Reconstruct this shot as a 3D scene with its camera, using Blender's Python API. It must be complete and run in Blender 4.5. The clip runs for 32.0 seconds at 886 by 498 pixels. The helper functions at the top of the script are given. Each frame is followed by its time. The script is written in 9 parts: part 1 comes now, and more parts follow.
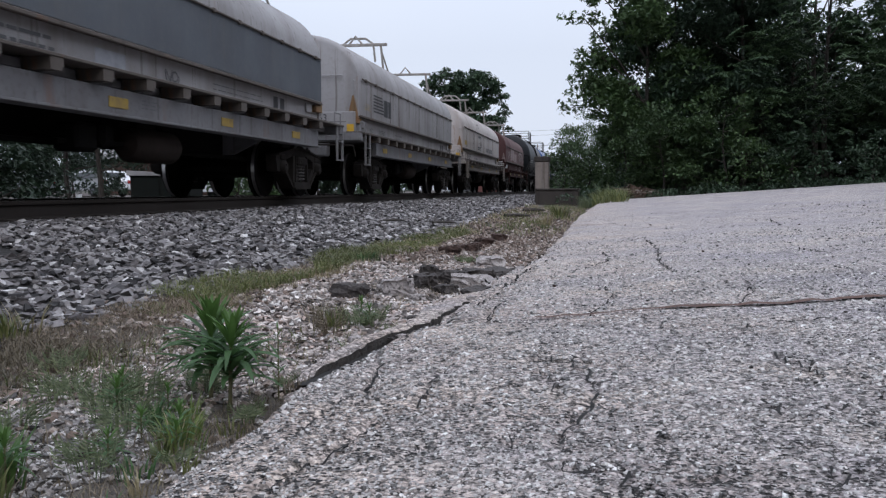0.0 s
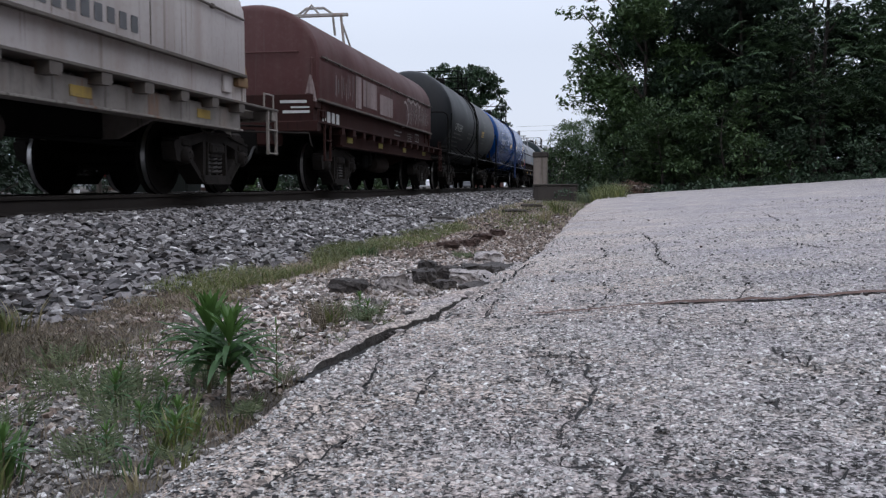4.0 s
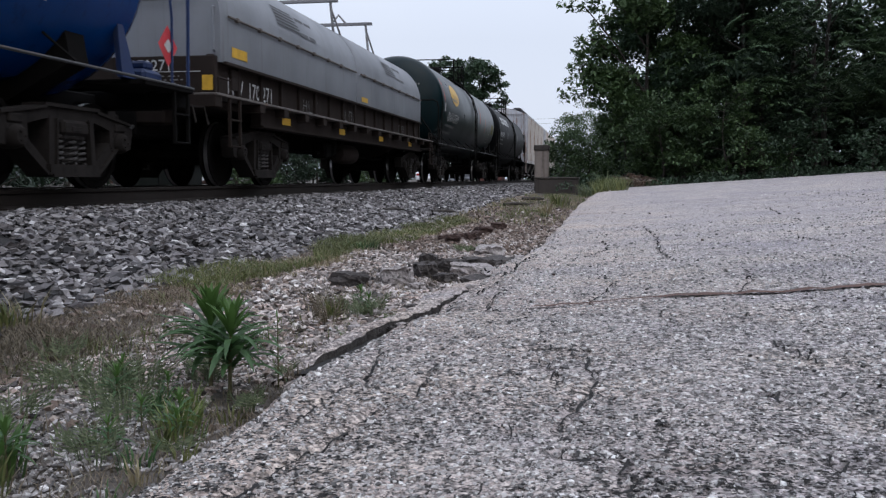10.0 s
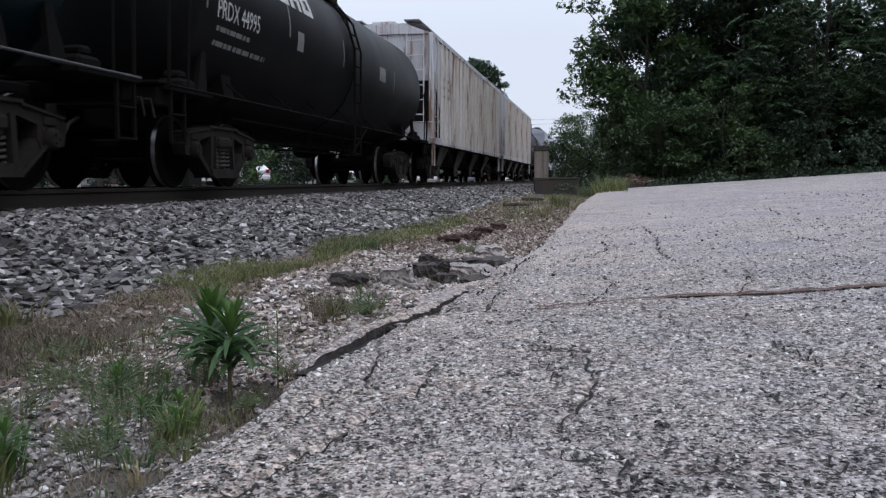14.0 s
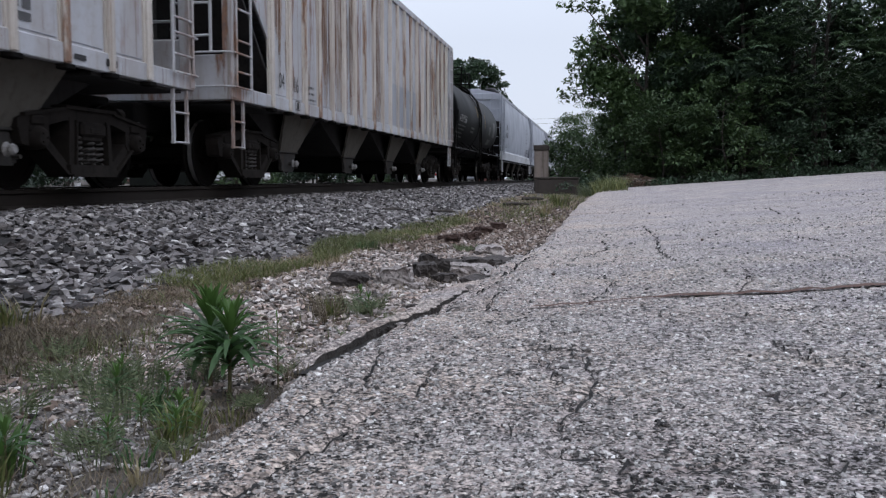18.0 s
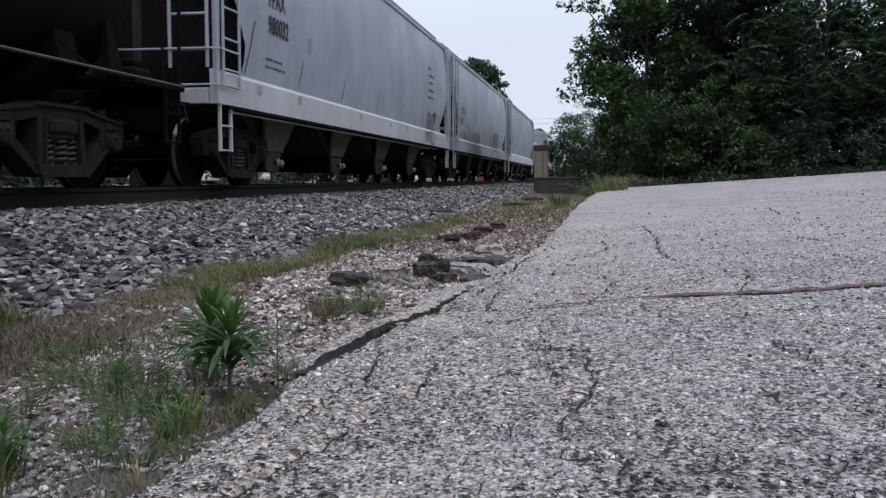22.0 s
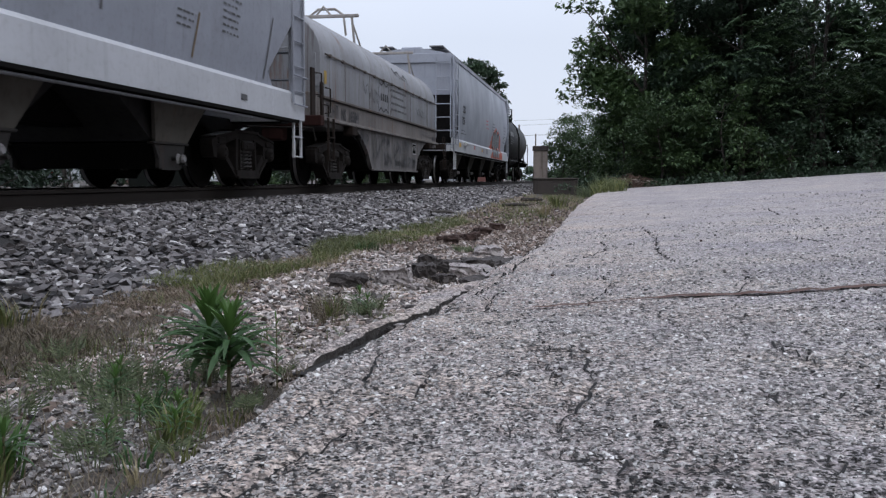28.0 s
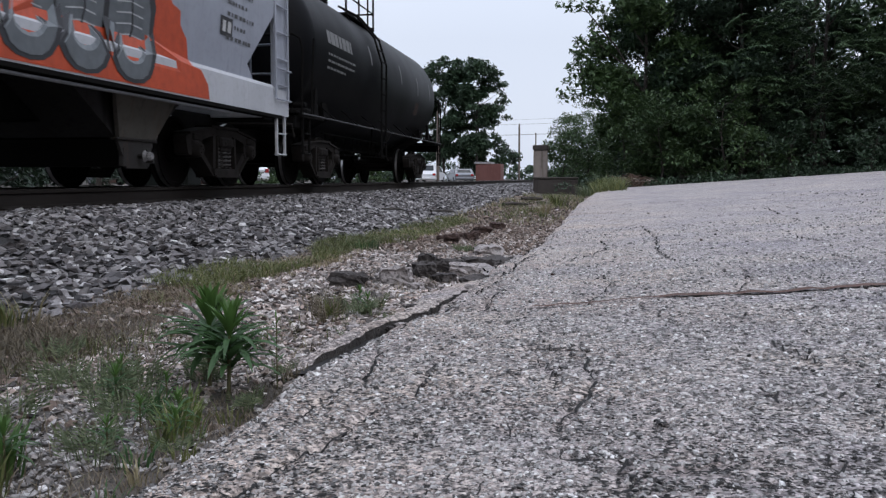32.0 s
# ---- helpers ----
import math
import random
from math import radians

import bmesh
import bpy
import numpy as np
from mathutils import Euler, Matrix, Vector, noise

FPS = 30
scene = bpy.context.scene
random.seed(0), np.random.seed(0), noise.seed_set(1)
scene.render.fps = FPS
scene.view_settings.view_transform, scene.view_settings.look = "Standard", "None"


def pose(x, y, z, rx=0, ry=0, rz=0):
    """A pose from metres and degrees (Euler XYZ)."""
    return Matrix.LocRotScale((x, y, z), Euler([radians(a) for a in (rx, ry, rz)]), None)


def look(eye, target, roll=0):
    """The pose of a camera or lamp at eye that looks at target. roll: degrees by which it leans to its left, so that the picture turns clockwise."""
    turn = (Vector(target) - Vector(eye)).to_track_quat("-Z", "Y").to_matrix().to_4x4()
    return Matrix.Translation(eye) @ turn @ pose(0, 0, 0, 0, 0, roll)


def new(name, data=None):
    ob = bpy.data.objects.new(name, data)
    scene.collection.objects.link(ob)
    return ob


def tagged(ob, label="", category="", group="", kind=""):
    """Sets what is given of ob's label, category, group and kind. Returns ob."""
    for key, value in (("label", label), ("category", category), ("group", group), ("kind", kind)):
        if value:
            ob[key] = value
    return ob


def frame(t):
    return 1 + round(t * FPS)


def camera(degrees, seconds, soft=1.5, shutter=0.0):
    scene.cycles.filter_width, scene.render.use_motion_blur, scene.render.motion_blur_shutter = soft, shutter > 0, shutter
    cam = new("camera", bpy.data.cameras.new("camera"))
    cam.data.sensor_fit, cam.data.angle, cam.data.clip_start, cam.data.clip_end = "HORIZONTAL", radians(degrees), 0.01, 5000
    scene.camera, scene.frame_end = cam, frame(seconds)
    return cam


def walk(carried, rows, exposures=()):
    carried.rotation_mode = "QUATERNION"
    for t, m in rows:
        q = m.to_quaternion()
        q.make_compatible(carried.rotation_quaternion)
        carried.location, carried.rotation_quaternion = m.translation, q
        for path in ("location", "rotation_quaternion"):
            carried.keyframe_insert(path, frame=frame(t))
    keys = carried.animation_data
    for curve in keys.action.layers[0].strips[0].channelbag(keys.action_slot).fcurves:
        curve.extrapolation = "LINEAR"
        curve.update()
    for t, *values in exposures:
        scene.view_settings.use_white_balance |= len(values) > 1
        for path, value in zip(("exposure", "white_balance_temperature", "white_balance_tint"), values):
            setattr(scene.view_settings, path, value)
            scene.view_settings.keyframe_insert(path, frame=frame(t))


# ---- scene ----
# Plan: x across the track (+x towards the paved yard), y along the track, z up; z = 0 on the yard below the camera.
EYE = (0.0, 0.0, 0.55)
YAW, PITCH, FOCAL = 9.79, 4.43, 1600.0
cam = camera(52.2, 32.0, soft=1.3, shutter=0.12)


def aim(dx, dy):
    """The camera's pose, turned from its rest by small steps of 1/1600 radian."""
    return pose(*EYE, 90 - PITCH + math.degrees(dy / FOCAL), 0, YAW + math.degrees(dx / FOCAL))


walk(cam, [(t, aim(dx, dy)) for t, dx, dy in (
    (0, 3, 20), (0.5, 3, 20), (1, 3, 20), (1.5, 4, 20), (2, 4.5, 17), (2.5, 1, 14), (3, 0, 13), (3.5, 0, 13), (4.5, 0, 10), (5.5, 0, 7),
    (6.5, 0, 7), (7.5, 0, 7), (8, 4.5, 2.7), (8.5, 1.5, 3), (9, 3.5, 4), (9.5, 2, 3), (10, 2, 0), (11, 2, 1), (12, 2, 0), (12.5, 2, 1),
    (13, 2, -3.5), (13.5, 2, 0), (14, 1.5, 1), (15, 1.8, 0.7), (16.5, 1.5, 0), (17, 0.5, 0), (17.5, -1, 1), (18, 1.5, 0), (19, 1.5, 0),
    (20, 2.2, 0), (21, 1.3, 0), (22, 1.2, 0), (22.5, 0.5, 1), (23, 0, 1.2), (23.5, 0, 3), (24, 0, 2.4), (24.5, 0, 4), (25.5, 0, 4),
    (26.5, -0.3, 2.5), (27.5, -0.5, 1), (28.5, 0, 2), (29, 0, 1.3), (30, 0, 0.6), (31, 0, 1.5), (31.5, 0.5, 1), (32, 0, 0))],
    exposures=[(0, 0.0), (32, 0.0)])

# ---- sky and light: a dull evening under even cloud ----
world = bpy.data.worlds.new("overcast_sky")
scene.world = world
world.use_nodes = True
wn, wl = world.node_tree.nodes, world.node_tree.links
sky = wn.new("ShaderNodeTexSky")
sky.sky_type, sky.sun_disc = "NISHITA", False
sky.sun_elevation, sky.sun_rotation = radians(28), radians(150)
sky.air_density, sky.dust_density, sky.ozone_density = 1.0, 3.0, 1.5
gain = wn.new("ShaderNodeVectorMath")
gain.operation = "SCALE"
gain.inputs["Scale"].default_value = 0.09
cloud_co = wn.new("ShaderNodeTexCoord")
cloud_noise = wn.new("ShaderNodeTexNoise")
cloud_noise.inputs["Scale"].default_value, cloud_noise.inputs["Detail"].default_value = 1.6, 4
cloud = wn.new("ShaderNodeValToRGB")
cloud.color_ramp.elements[0].position, cloud.color_ramp.elements[1].position = 0.3, 0.75
cloud.color_ramp.elements[0].color, cloud.color_ramp.elements[1].color = (0.74, 0.815, 0.99, 1), (0.85, 0.91, 1.06, 1)
veil = wn.new("ShaderNodeMix")
veil.data_type = "RGBA"
veil.inputs["Factor"].default_value = 0.85
wl.new(cloud_co.outputs["Generated"], cloud_noise.inputs["Vector"])
wl.new(cloud_noise.outputs["Fac"], cloud.inputs["Fac"])
wl.new(sky.outputs["Color"], gain.inputs[0])
wl.new(gain.outputs[0], veil.inputs["A"])
wl.new(cloud.outputs["Color"], veil.inputs["B"])
# an overcast sky is brighter overhead than at the horizon
split = wn.new("ShaderNodeSeparateXYZ")
rise = wn.new("ShaderNodeMapRange")
rise.inputs["From Min"].default_value, rise.inputs["From Max"].default_value = 0.15, 1.0
rise.inputs["To Min"].default_value, rise.inputs["To Max"].default_value = 1.0, 2.2
overhead = wn.new("ShaderNodeVectorMath")
overhead.operation = "SCALE"
wl.new(cloud_co.outputs["Generated"], split.inputs[0])
wl.new(split.outputs["Z"], rise.inputs["Value"])
wl.new(veil.outputs["Result"], overhead.inputs[0])
wl.new(rise.outputs[0], overhead.inputs["Scale"])
wl.new(overhead.outputs[0], wn["Background"].inputs["Color"])
wn["Background"].inputs["Strength"].default_value = 1.0
sun = new("sun", bpy.data.lights.new("sun", "SUN"))
sun.data.energy, sun.data.angle, sun.data.color = 0.5, radians(40), (1.0, 0.96, 0.90)
sun.matrix_world = look((12, -14, 40), (0, 0, 0))


# ---- materials ----
def nodes_of(name):
    m = bpy.data.materials.new(name)
    m.use_nodes = True
    return m, m.node_tree.nodes, m.node_tree.links, m.node_tree.nodes["Principled BSDF"]


def mix(n, l, fac, a, b, kind="MIX"):
    x = n.new("ShaderNodeMix")
    x.data_type, x.blend_type = "RGBA", kind
    for sock, val in (("Factor", fac), ("A", a), ("B", b)):
        if isinstance(val, bpy.types.NodeSocket):
            l.new(val, x.inputs[sock])
        elif sock == "Factor":
            x.inputs[sock].default_value = val
        else:
            x.inputs[sock].default_value = (*val[:3], 1)
    return x.outputs["Result"]


def tex(n, l, scale, detail=4, stretch=(1, 1, 1), kind="ShaderNodeTexNoise", rough=0.55):
    co, mp, t = n.new("ShaderNodeTexCoord"), n.new("ShaderNodeMapping"), n.new(kind)
    mp.inputs["Scale"].default_value = stretch
    t.inputs["Scale"].default_value = scale
    if kind == "ShaderNodeTexNoise":
        t.inputs["Detail"].default_value, t.inputs["Roughness"].default_value = detail, rough
    l.new(co.outputs["Object"], mp.inputs["Vector"])
    l.new(mp.outputs["Vector"], t.inputs["Vector"])
    return t


def ramp(n, l, value, lo, hi, a=(0, 0, 0), b=(1, 1, 1)):
    r = n.new("ShaderNodeValToRGB")
    r.color_ramp.elements[0].position, r.color_ramp.elements[1].position = lo, hi
    r.color_ramp.elements[0].color, r.color_ramp.elements[1].color = (*a, 1), (*b, 1)
    l.new(value, r.inputs["Fac"])
    return r.outputs["Color"]


def bump(n, l, p, height, strength, distance):
    b = n.new("ShaderNodeBump")
    b.inputs["Strength"].default_value, b.inputs["Distance"].default_value = strength, distance
    l.new(height, b.inputs["Height"])
    l.new(b.outputs["Normal"], p.inputs["Normal"])


def painted(name, color, dirt=(0.05, 0.04, 0.03), amount=0.5, rough=0.45, rust=0.0, streak=0.35, metal=0.0, rust_lo=0.58, shine=0.5, dull=0.25, threads=0.0):
    """Paint on steel: cloudy fading, dirt run down in streaks, rust where asked."""
    m, n, l, p = nodes_of(name)
    big = tex(n, l, 0.7, 5)
    fine = tex(n, l, 14, 5)
    run = tex(n, l, 3.0, 4, (1, 1, 0.06))
    col = mix(n, l, ramp(n, l, big.outputs["Fac"], 0.35, 0.7), color, [c * 0.80 for c in color])
    grime = n.new("ShaderNodeMath")
    grime.operation = "MULTIPLY"
    l.new(ramp(n, l, run.outputs["Fac"], 0.45, 0.75), grime.inputs[0])
    grime.inputs[1].default_value = streak
    col = mix(n, l, grime.outputs[0], col, dirt)
    grain = n.new("ShaderNodeMath")
    grain.operation = "MULTIPLY"
    l.new(ramp(n, l, fine.outputs["Fac"], 0.5, 0.8), grain.inputs[0])
    grain.inputs[1].default_value = amount
    col = mix(n, l, grain.outputs[0], col, dirt)
    drip = tex(n, l, 11.0, 3, (1, 1, 0.035))
    thin = n.new("ShaderNodeMath")
    thin.operation = "MULTIPLY"
    l.new(ramp(n, l, drip.outputs["Fac"], 0.60, 0.68), thin.inputs[0])
    thin.inputs[1].default_value = min(0.9, streak * 1.3)
    col = mix(n, l, thin.outputs[0], col, [c * 0.7 for c in dirt])
    if rust:
        spot = tex(n, l, 2.6, 8, (1, 1, 0.14), rough=0.68)
        where = n.new("ShaderNodeMath")
        where.operation = "MULTIPLY"
        l.new(ramp(n, l, spot.outputs["Fac"], rust_lo, rust_lo + 0.06), where.inputs[0])
        where.inputs[1].default_value = rust
        zone, both = tex(n, l, 0.45, 3, (1, 1, 0.5)), n.new("ShaderNodeMath")
        both.operation = "MULTIPLY"
        l.new(where.outputs[0], both.inputs[0])
        l.new(ramp(n, l, zone.outputs["Fac"], 0.40, 0.62, (0.25,) * 3, (1, 1, 1)), both.inputs[1])
        where = both
        tone = mix(n, l, ramp(n, l, fine.outputs["Fac"], 0.3, 0.7), (0.10, 0.04, 0.018), (0.24, 0.10, 0.035))
        col = mix(n, l, where.outputs[0], col, tone)
    if threads:
        # thin runs of rust close together, thick and thin, some dark
        runs, knots = tex(n, l, 17, 6, (1, 1, 0.045), rough=0.7), tex(n, l, 3.5, 5, (1, 1, 0.3))
        both = n.new("ShaderNodeMath")
        both.operation = "MULTIPLY"
        l.new(ramp(n, l, runs.outputs["Fac"], 0.62 - 0.2 * threads, 0.72 - 0.2 * threads), both.inputs[0])
        l.new(ramp(n, l, knots.outputs["Fac"], 0.30, 0.60, (0.15,) * 3, (1, 1, 1)), both.inputs[1])
        tone = mix(n, l, ramp(n, l, knots.outputs["Fac"], 0.4, 0.65), (0.26, 0.13, 0.062), (0.085, 0.042, 0.026))
        col = mix(n, l, both.outputs[0], col, tone)
    l.new(col, p.inputs["Base Color"])
    l.new(ramp(n, l, big.outputs["Fac"], 0.3, 0.8, (rough,) * 3, (min(1, rough + dull),) * 3), p.inputs["Roughness"])
    p.inputs["Metallic"].default_value, p.inputs["Specular IOR Level"].default_value = metal, shine
    bump(n, l, p, fine.outputs["Fac"], 0.25, 0.004)
    return m


def plain(name, color, rough=0.6, metal=0.0, vary=0.25):
    m, n, l, p = nodes_of(name)
    t = tex(n, l, 9, 5)
    l.new(mix(n, l, ramp(n, l, t.outputs["Fac"], 0.35, 0.7), color, [c * (1 - vary) for c in color]), p.inputs["Base Color"])
    p.inputs["Roughness"].default_value, p.inputs["Metallic"].default_value = rough, metal
    bump(n, l, p, t.outputs["Fac"], 0.2, 0.004)
    return m


def stony(name, tones, rough=0.9):
    """Loose stones: each island a tone of its own, with grain."""
    m, n, l, p = nodes_of(name)
    g = n.new("ShaderNodeNewGeometry")
    r = n.new("ShaderNodeValToRGB")
    while len(r.color_ramp.elements) < len(tones):
        r.color_ramp.elements.new(0.5)
    for i, (e, c) in enumerate(zip(r.color_ramp.elements, tones)):
        e.position, e.color = i / (len(tones) - 1), (*c, 1)
    l.new(g.outputs["Random Per Island"], r.inputs["Fac"])
    t = tex(n, l, 90, 4)
    l.new(mix(n, l, ramp(n, l, t.outputs["Fac"], 0.3, 0.7), r.outputs["Color"], (0.6, 0.6, 0.6), "MULTIPLY"), p.inputs["Base Color"])
    p.inputs["Roughness"].default_value = rough
    bump(n, l, p, t.outputs["Fac"], 0.5, 0.004)
    return m


def leafy(name, dark, light, through_light=0.35):
    m, n, l, p = nodes_of(name)
    g = n.new("ShaderNodeNewGeometry")
    col = ramp(n, l, g.outputs["Random Per Island"], 0.0, 1.0, dark, light)
    patchy = tex(n, l, 0.55, 3)
    col = mix(n, l, ramp(n, l, patchy.outputs["Fac"], 0.40, 0.62, (0.75,) * 3, (0, 0, 0)), col, (0.45, 0.5, 0.42), "MULTIPLY")
    l.new(col, p.inputs["Base Color"])
    p.inputs["Roughness"].default_value = 0.6
    tr = n.new("ShaderNodeBsdfTranslucent")
    l.new(col, tr.inputs["Color"])
    ms = n.new("ShaderNodeMixShader")
    ms.inputs["Fac"].default_value = through_light
    l.new(p.outputs[0], ms.inputs[1])
    l.new(tr.outputs[0], ms.inputs[2])
    l.new(ms.outputs[0], n["Material Output"].inputs["Surface"])
    return m


def concrete_yard():
    """Worn concrete with its aggregate laid bare: small pale and dark pebbles in grey mortar, rust and damp stains."""
    m, n, l, p = nodes_of("worn_aggregate_concrete")
    warp = tex(n, l, 40, 3)
    cells = tex(n, l, 62, kind="ShaderNodeTexVoronoi")
    cells2 = tex(n, l, 150, kind="ShaderNodeTexVoronoi")
    pits = tex(n, l, 42, 7, rough=0.8)
    cloudy = tex(n, l, 0.9, 6)
    pink = tex(n, l, 1.7, 4)
    bw = n.new("ShaderNodeSeparateColor")
    l.new(cells.outputs["Color"], bw.inputs[0])
    stone = n.new("ShaderNodeValToRGB")
    tones = ((0.0, (0.10, 0.093, 0.090)), (0.2, (0.49, 0.435, 0.408)), (0.6, (0.74, 0.665, 0.63)), (0.85, (0.89, 0.82, 0.775)), (1.0, (0.97, 0.935, 0.90)))
    while len(stone.color_ramp.elements) < len(tones):
        stone.color_ramp.elements.new(0.5)
    for e, (q, c) in zip(stone.color_ramp.elements, tones):
        e.position, e.color = q, (*c, 1)
    l.new(bw.outputs[0], stone.inputs["Fac"])
    edge = ramp(n, l, cells.outputs["Distance"], 0.45, 0.75)
    col = mix(n, l, edge, stone.outputs["Color"], (0.085, 0.076, 0.072))
    fine = n.new("ShaderNodeSeparateColor")
    l.new(cells2.outputs["Color"], fine.inputs[0])
    col = mix(n, l, 0.45, col, ramp(n, l, fine.outputs[1], 0.05, 0.9, (0.19, 0.173, 0.164), (0.74, 0.695, 0.665)))
    worn = tex(n, l, 2.6, 5)
    col = mix(n, l, ramp(n, l, worn.outputs["Fac"], 0.5, 0.68, (0, 0, 0), (0.6,) * 3), col, (0.60, 0.60, 0.62), "MULTIPLY")
    col = mix(n, l, ramp(n, l, cloudy.outputs["Fac"], 0.40, 0.66, (0, 0, 0), (0.85,) * 3), col, (0.74, 0.76, 0.86), "MULTIPLY")
    # rust dust washed over from the track side, greyer away from it
    where, across = n.new("ShaderNodeTexCoord"), n.new("ShaderNodeSeparateXYZ")
    l.new(where.outputs["Object"], across.inputs[0])
    dust = n.new("ShaderNodeMapRange")
    dust.inputs["From Min"].default_value, dust.inputs["From Max"].default_value = 1.3, -0.8
    dust.inputs["To Min"].default_value, dust.inputs["To Max"].default_value = -0.20, 0.08
    l.new(across.outputs[0], dust.inputs["Value"])
    total = n.new("ShaderNodeMath")
    l.new(pink.outputs["Fac"], total.inputs[0])
    l.new(dust.outputs[0], total.inputs[1])
    col = mix(n, l, ramp(n, l, total.outputs[0], 0.40, 0.70, (0, 0, 0), (0.9,) * 3), col, (0.97, 0.885, 0.82), "MULTIPLY")
    col = mix(n, l, ramp(n, l, total.outputs[0], 0.26, 0.46, (0.9,) * 3, (0, 0, 0)), col, (0.80, 0.82, 0.90), "MULTIPLY")
    # pits fade with distance: the low view's lighter look, put into the colour
    pit_strength = n.new("ShaderNodeMapRange")
    pit_strength.inputs["From Min"].default_value, pit_strength.inputs["From Max"].default_value = 1.6, 5.5
    pit_strength.inputs["To Min"].default_value, pit_strength.inputs["To Max"].default_value = 1.0, 0.14
    l.new(across.outputs[1], pit_strength.inputs["Value"])

    def deep(value):
        m_ = n.new("ShaderNodeMath")
        m_.operation = "MULTIPLY"
        l.new(value, m_.inputs[0])
        l.new(pit_strength.outputs[0], m_.inputs[1])
        return m_.outputs[0]

    # hollows darkened in the colour, for shade finer than the mesh can cast
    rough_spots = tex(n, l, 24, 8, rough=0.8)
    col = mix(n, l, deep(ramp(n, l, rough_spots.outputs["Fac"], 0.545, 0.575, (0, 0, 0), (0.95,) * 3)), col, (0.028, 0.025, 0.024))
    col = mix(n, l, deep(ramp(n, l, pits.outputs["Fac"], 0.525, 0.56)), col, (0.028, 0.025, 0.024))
    blot = tex(n, l, 4.5, 6, rough=0.7)
    col = mix(n, l, ramp(n, l, blot.outputs["Fac"], 0.54, 0.66, (0, 0, 0), (0.55,) * 3), col, (0.52, 0.52, 0.55), "MULTIPLY")
    col = mix(n, l, 1.0, col, (0.995, 0.95, 0.905), "MULTIPLY")
    # far end blended paler to paint in the brightness of the grazing view
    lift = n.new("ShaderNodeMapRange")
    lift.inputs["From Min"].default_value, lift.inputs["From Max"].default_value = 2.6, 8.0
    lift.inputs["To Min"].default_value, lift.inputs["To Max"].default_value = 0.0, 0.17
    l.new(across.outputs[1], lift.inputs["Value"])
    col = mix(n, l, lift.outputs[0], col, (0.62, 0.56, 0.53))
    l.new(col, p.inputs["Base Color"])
    p.inputs["Roughness"].default_value = 0.85
    h = n.new("ShaderNodeMath")
    h.operation = "SUBTRACT"
    l.new(ramp(n, l, cells.outputs["Distance"], 0.1, 0.8, (1, 1, 1), (0, 0, 0)), h.inputs[0])
    l.new(ramp(n, l, pits.outputs["Fac"], 0.55, 0.75), h.inputs[1])
    bump(n, l, p, h.outputs[0], 1.0, 0.012)
    return m


def earth(name, a, b, c):
    m, n, l, p = nodes_of(name)
    t1, t2 = tex(n, l, 1.3, 6), tex(n, l, 45, 5)
    col = mix(n, l, ramp(n, l, t1.outputs["Fac"], 0.38, 0.65), a, b)
    col = mix(n, l, ramp(n, l, t2.outputs["Fac"], 0.5, 0.7), col, c)
    l.new(col, p.inputs["Base Color"])
    p.inputs["Roughness"].default_value = 0.95
    bump(n, l, p, t2.outputs["Fac"], 0.7, 0.02)
    return m


YARD = concrete_yard()
EARTH = earth("stony_earth", (0.058, 0.048, 0.040), (0.100, 0.085, 0.072), (0.022, 0.0185, 0.0155))
# near-black bed puts the shade between ballast stones into colour
BALLAST_BED = earth("shaded_ballast_bed", (0.012, 0.011, 0.011), (0.02, 0.018, 0.017), (0.008, 0.007, 0.007))
BALLAST = stony("ballast_stone", ((0.011, 0.0102, 0.0105), (0.042, 0.039, 0.0405), (0.16, 0.149, 0.153), (0.27, 0.255, 0.257), (0.042, 0.0355, 0.034), (0.19, 0.173, 0.175), (0.39, 0.372, 0.368), (0.078, 0.066, 0.0625), (0.70, 0.677, 0.67)))
PEBBLE = stony("yard_pebble", ((0.030, 0.028, 0.026), (0.36, 0.343, 0.335), (0.54, 0.515, 0.498), (0.09, 0.085, 0.082), (0.65, 0.625, 0.605), (0.50, 0.445, 0.415), (0.90, 0.885, 0.865)), 0.75)
BROWN_GRAVEL = stony("brown_dirty_gravel", ((0.05, 0.037, 0.030), (0.24, 0.178, 0.145), (0.16, 0.115, 0.093), (0.085, 0.065, 0.054), (0.44, 0.37, 0.32), (0.20, 0.135, 0.105), (0.60, 0.54, 0.50)))
GREY_GRAVEL = stony("dull_grey_gravel", ((0.018, 0.0165, 0.016), (0.26, 0.243, 0.235), (0.45, 0.423, 0.41), (0.035, 0.032, 0.031), (0.74, 0.71, 0.69), (0.38, 0.336, 0.31), (0.10, 0.092, 0.088), (0.31, 0.29, 0.285)))
GRAVEL = stony("pale_gravel", ((0.022, 0.019, 0.018), (0.34, 0.292, 0.268), (0.58, 0.51, 0.475), (0.045, 0.039, 0.036), (0.88, 0.83, 0.795), (0.55, 0.43, 0.37), (0.13, 0.112, 0.103), (0.40, 0.352, 0.33)))
RAIL = painted("rusty_rail_steel", (0.024, 0.0185, 0.0155), (0.016, 0.012, 0.010), amount=0.5, rough=0.75, streak=0.2, shine=0.25)
RAIL_TOP = plain("polished_rail_head", (0.32, 0.31, 0.31), 0.3, 1.0, 0.15)
TIE = plain("creosoted_wood", (0.05, 0.04, 0.034), 0.85, 0, 0.5)
CONCRETE = painted("old_cast_concrete", (0.058, 0.049, 0.043), (0.03, 0.025, 0.022), 0.4, 0.9)
BROWNSTONE = painted("brown_stained_concrete", (0.27, 0.228, 0.20), (0.10, 0.08, 0.07), 0.5, 0.9)
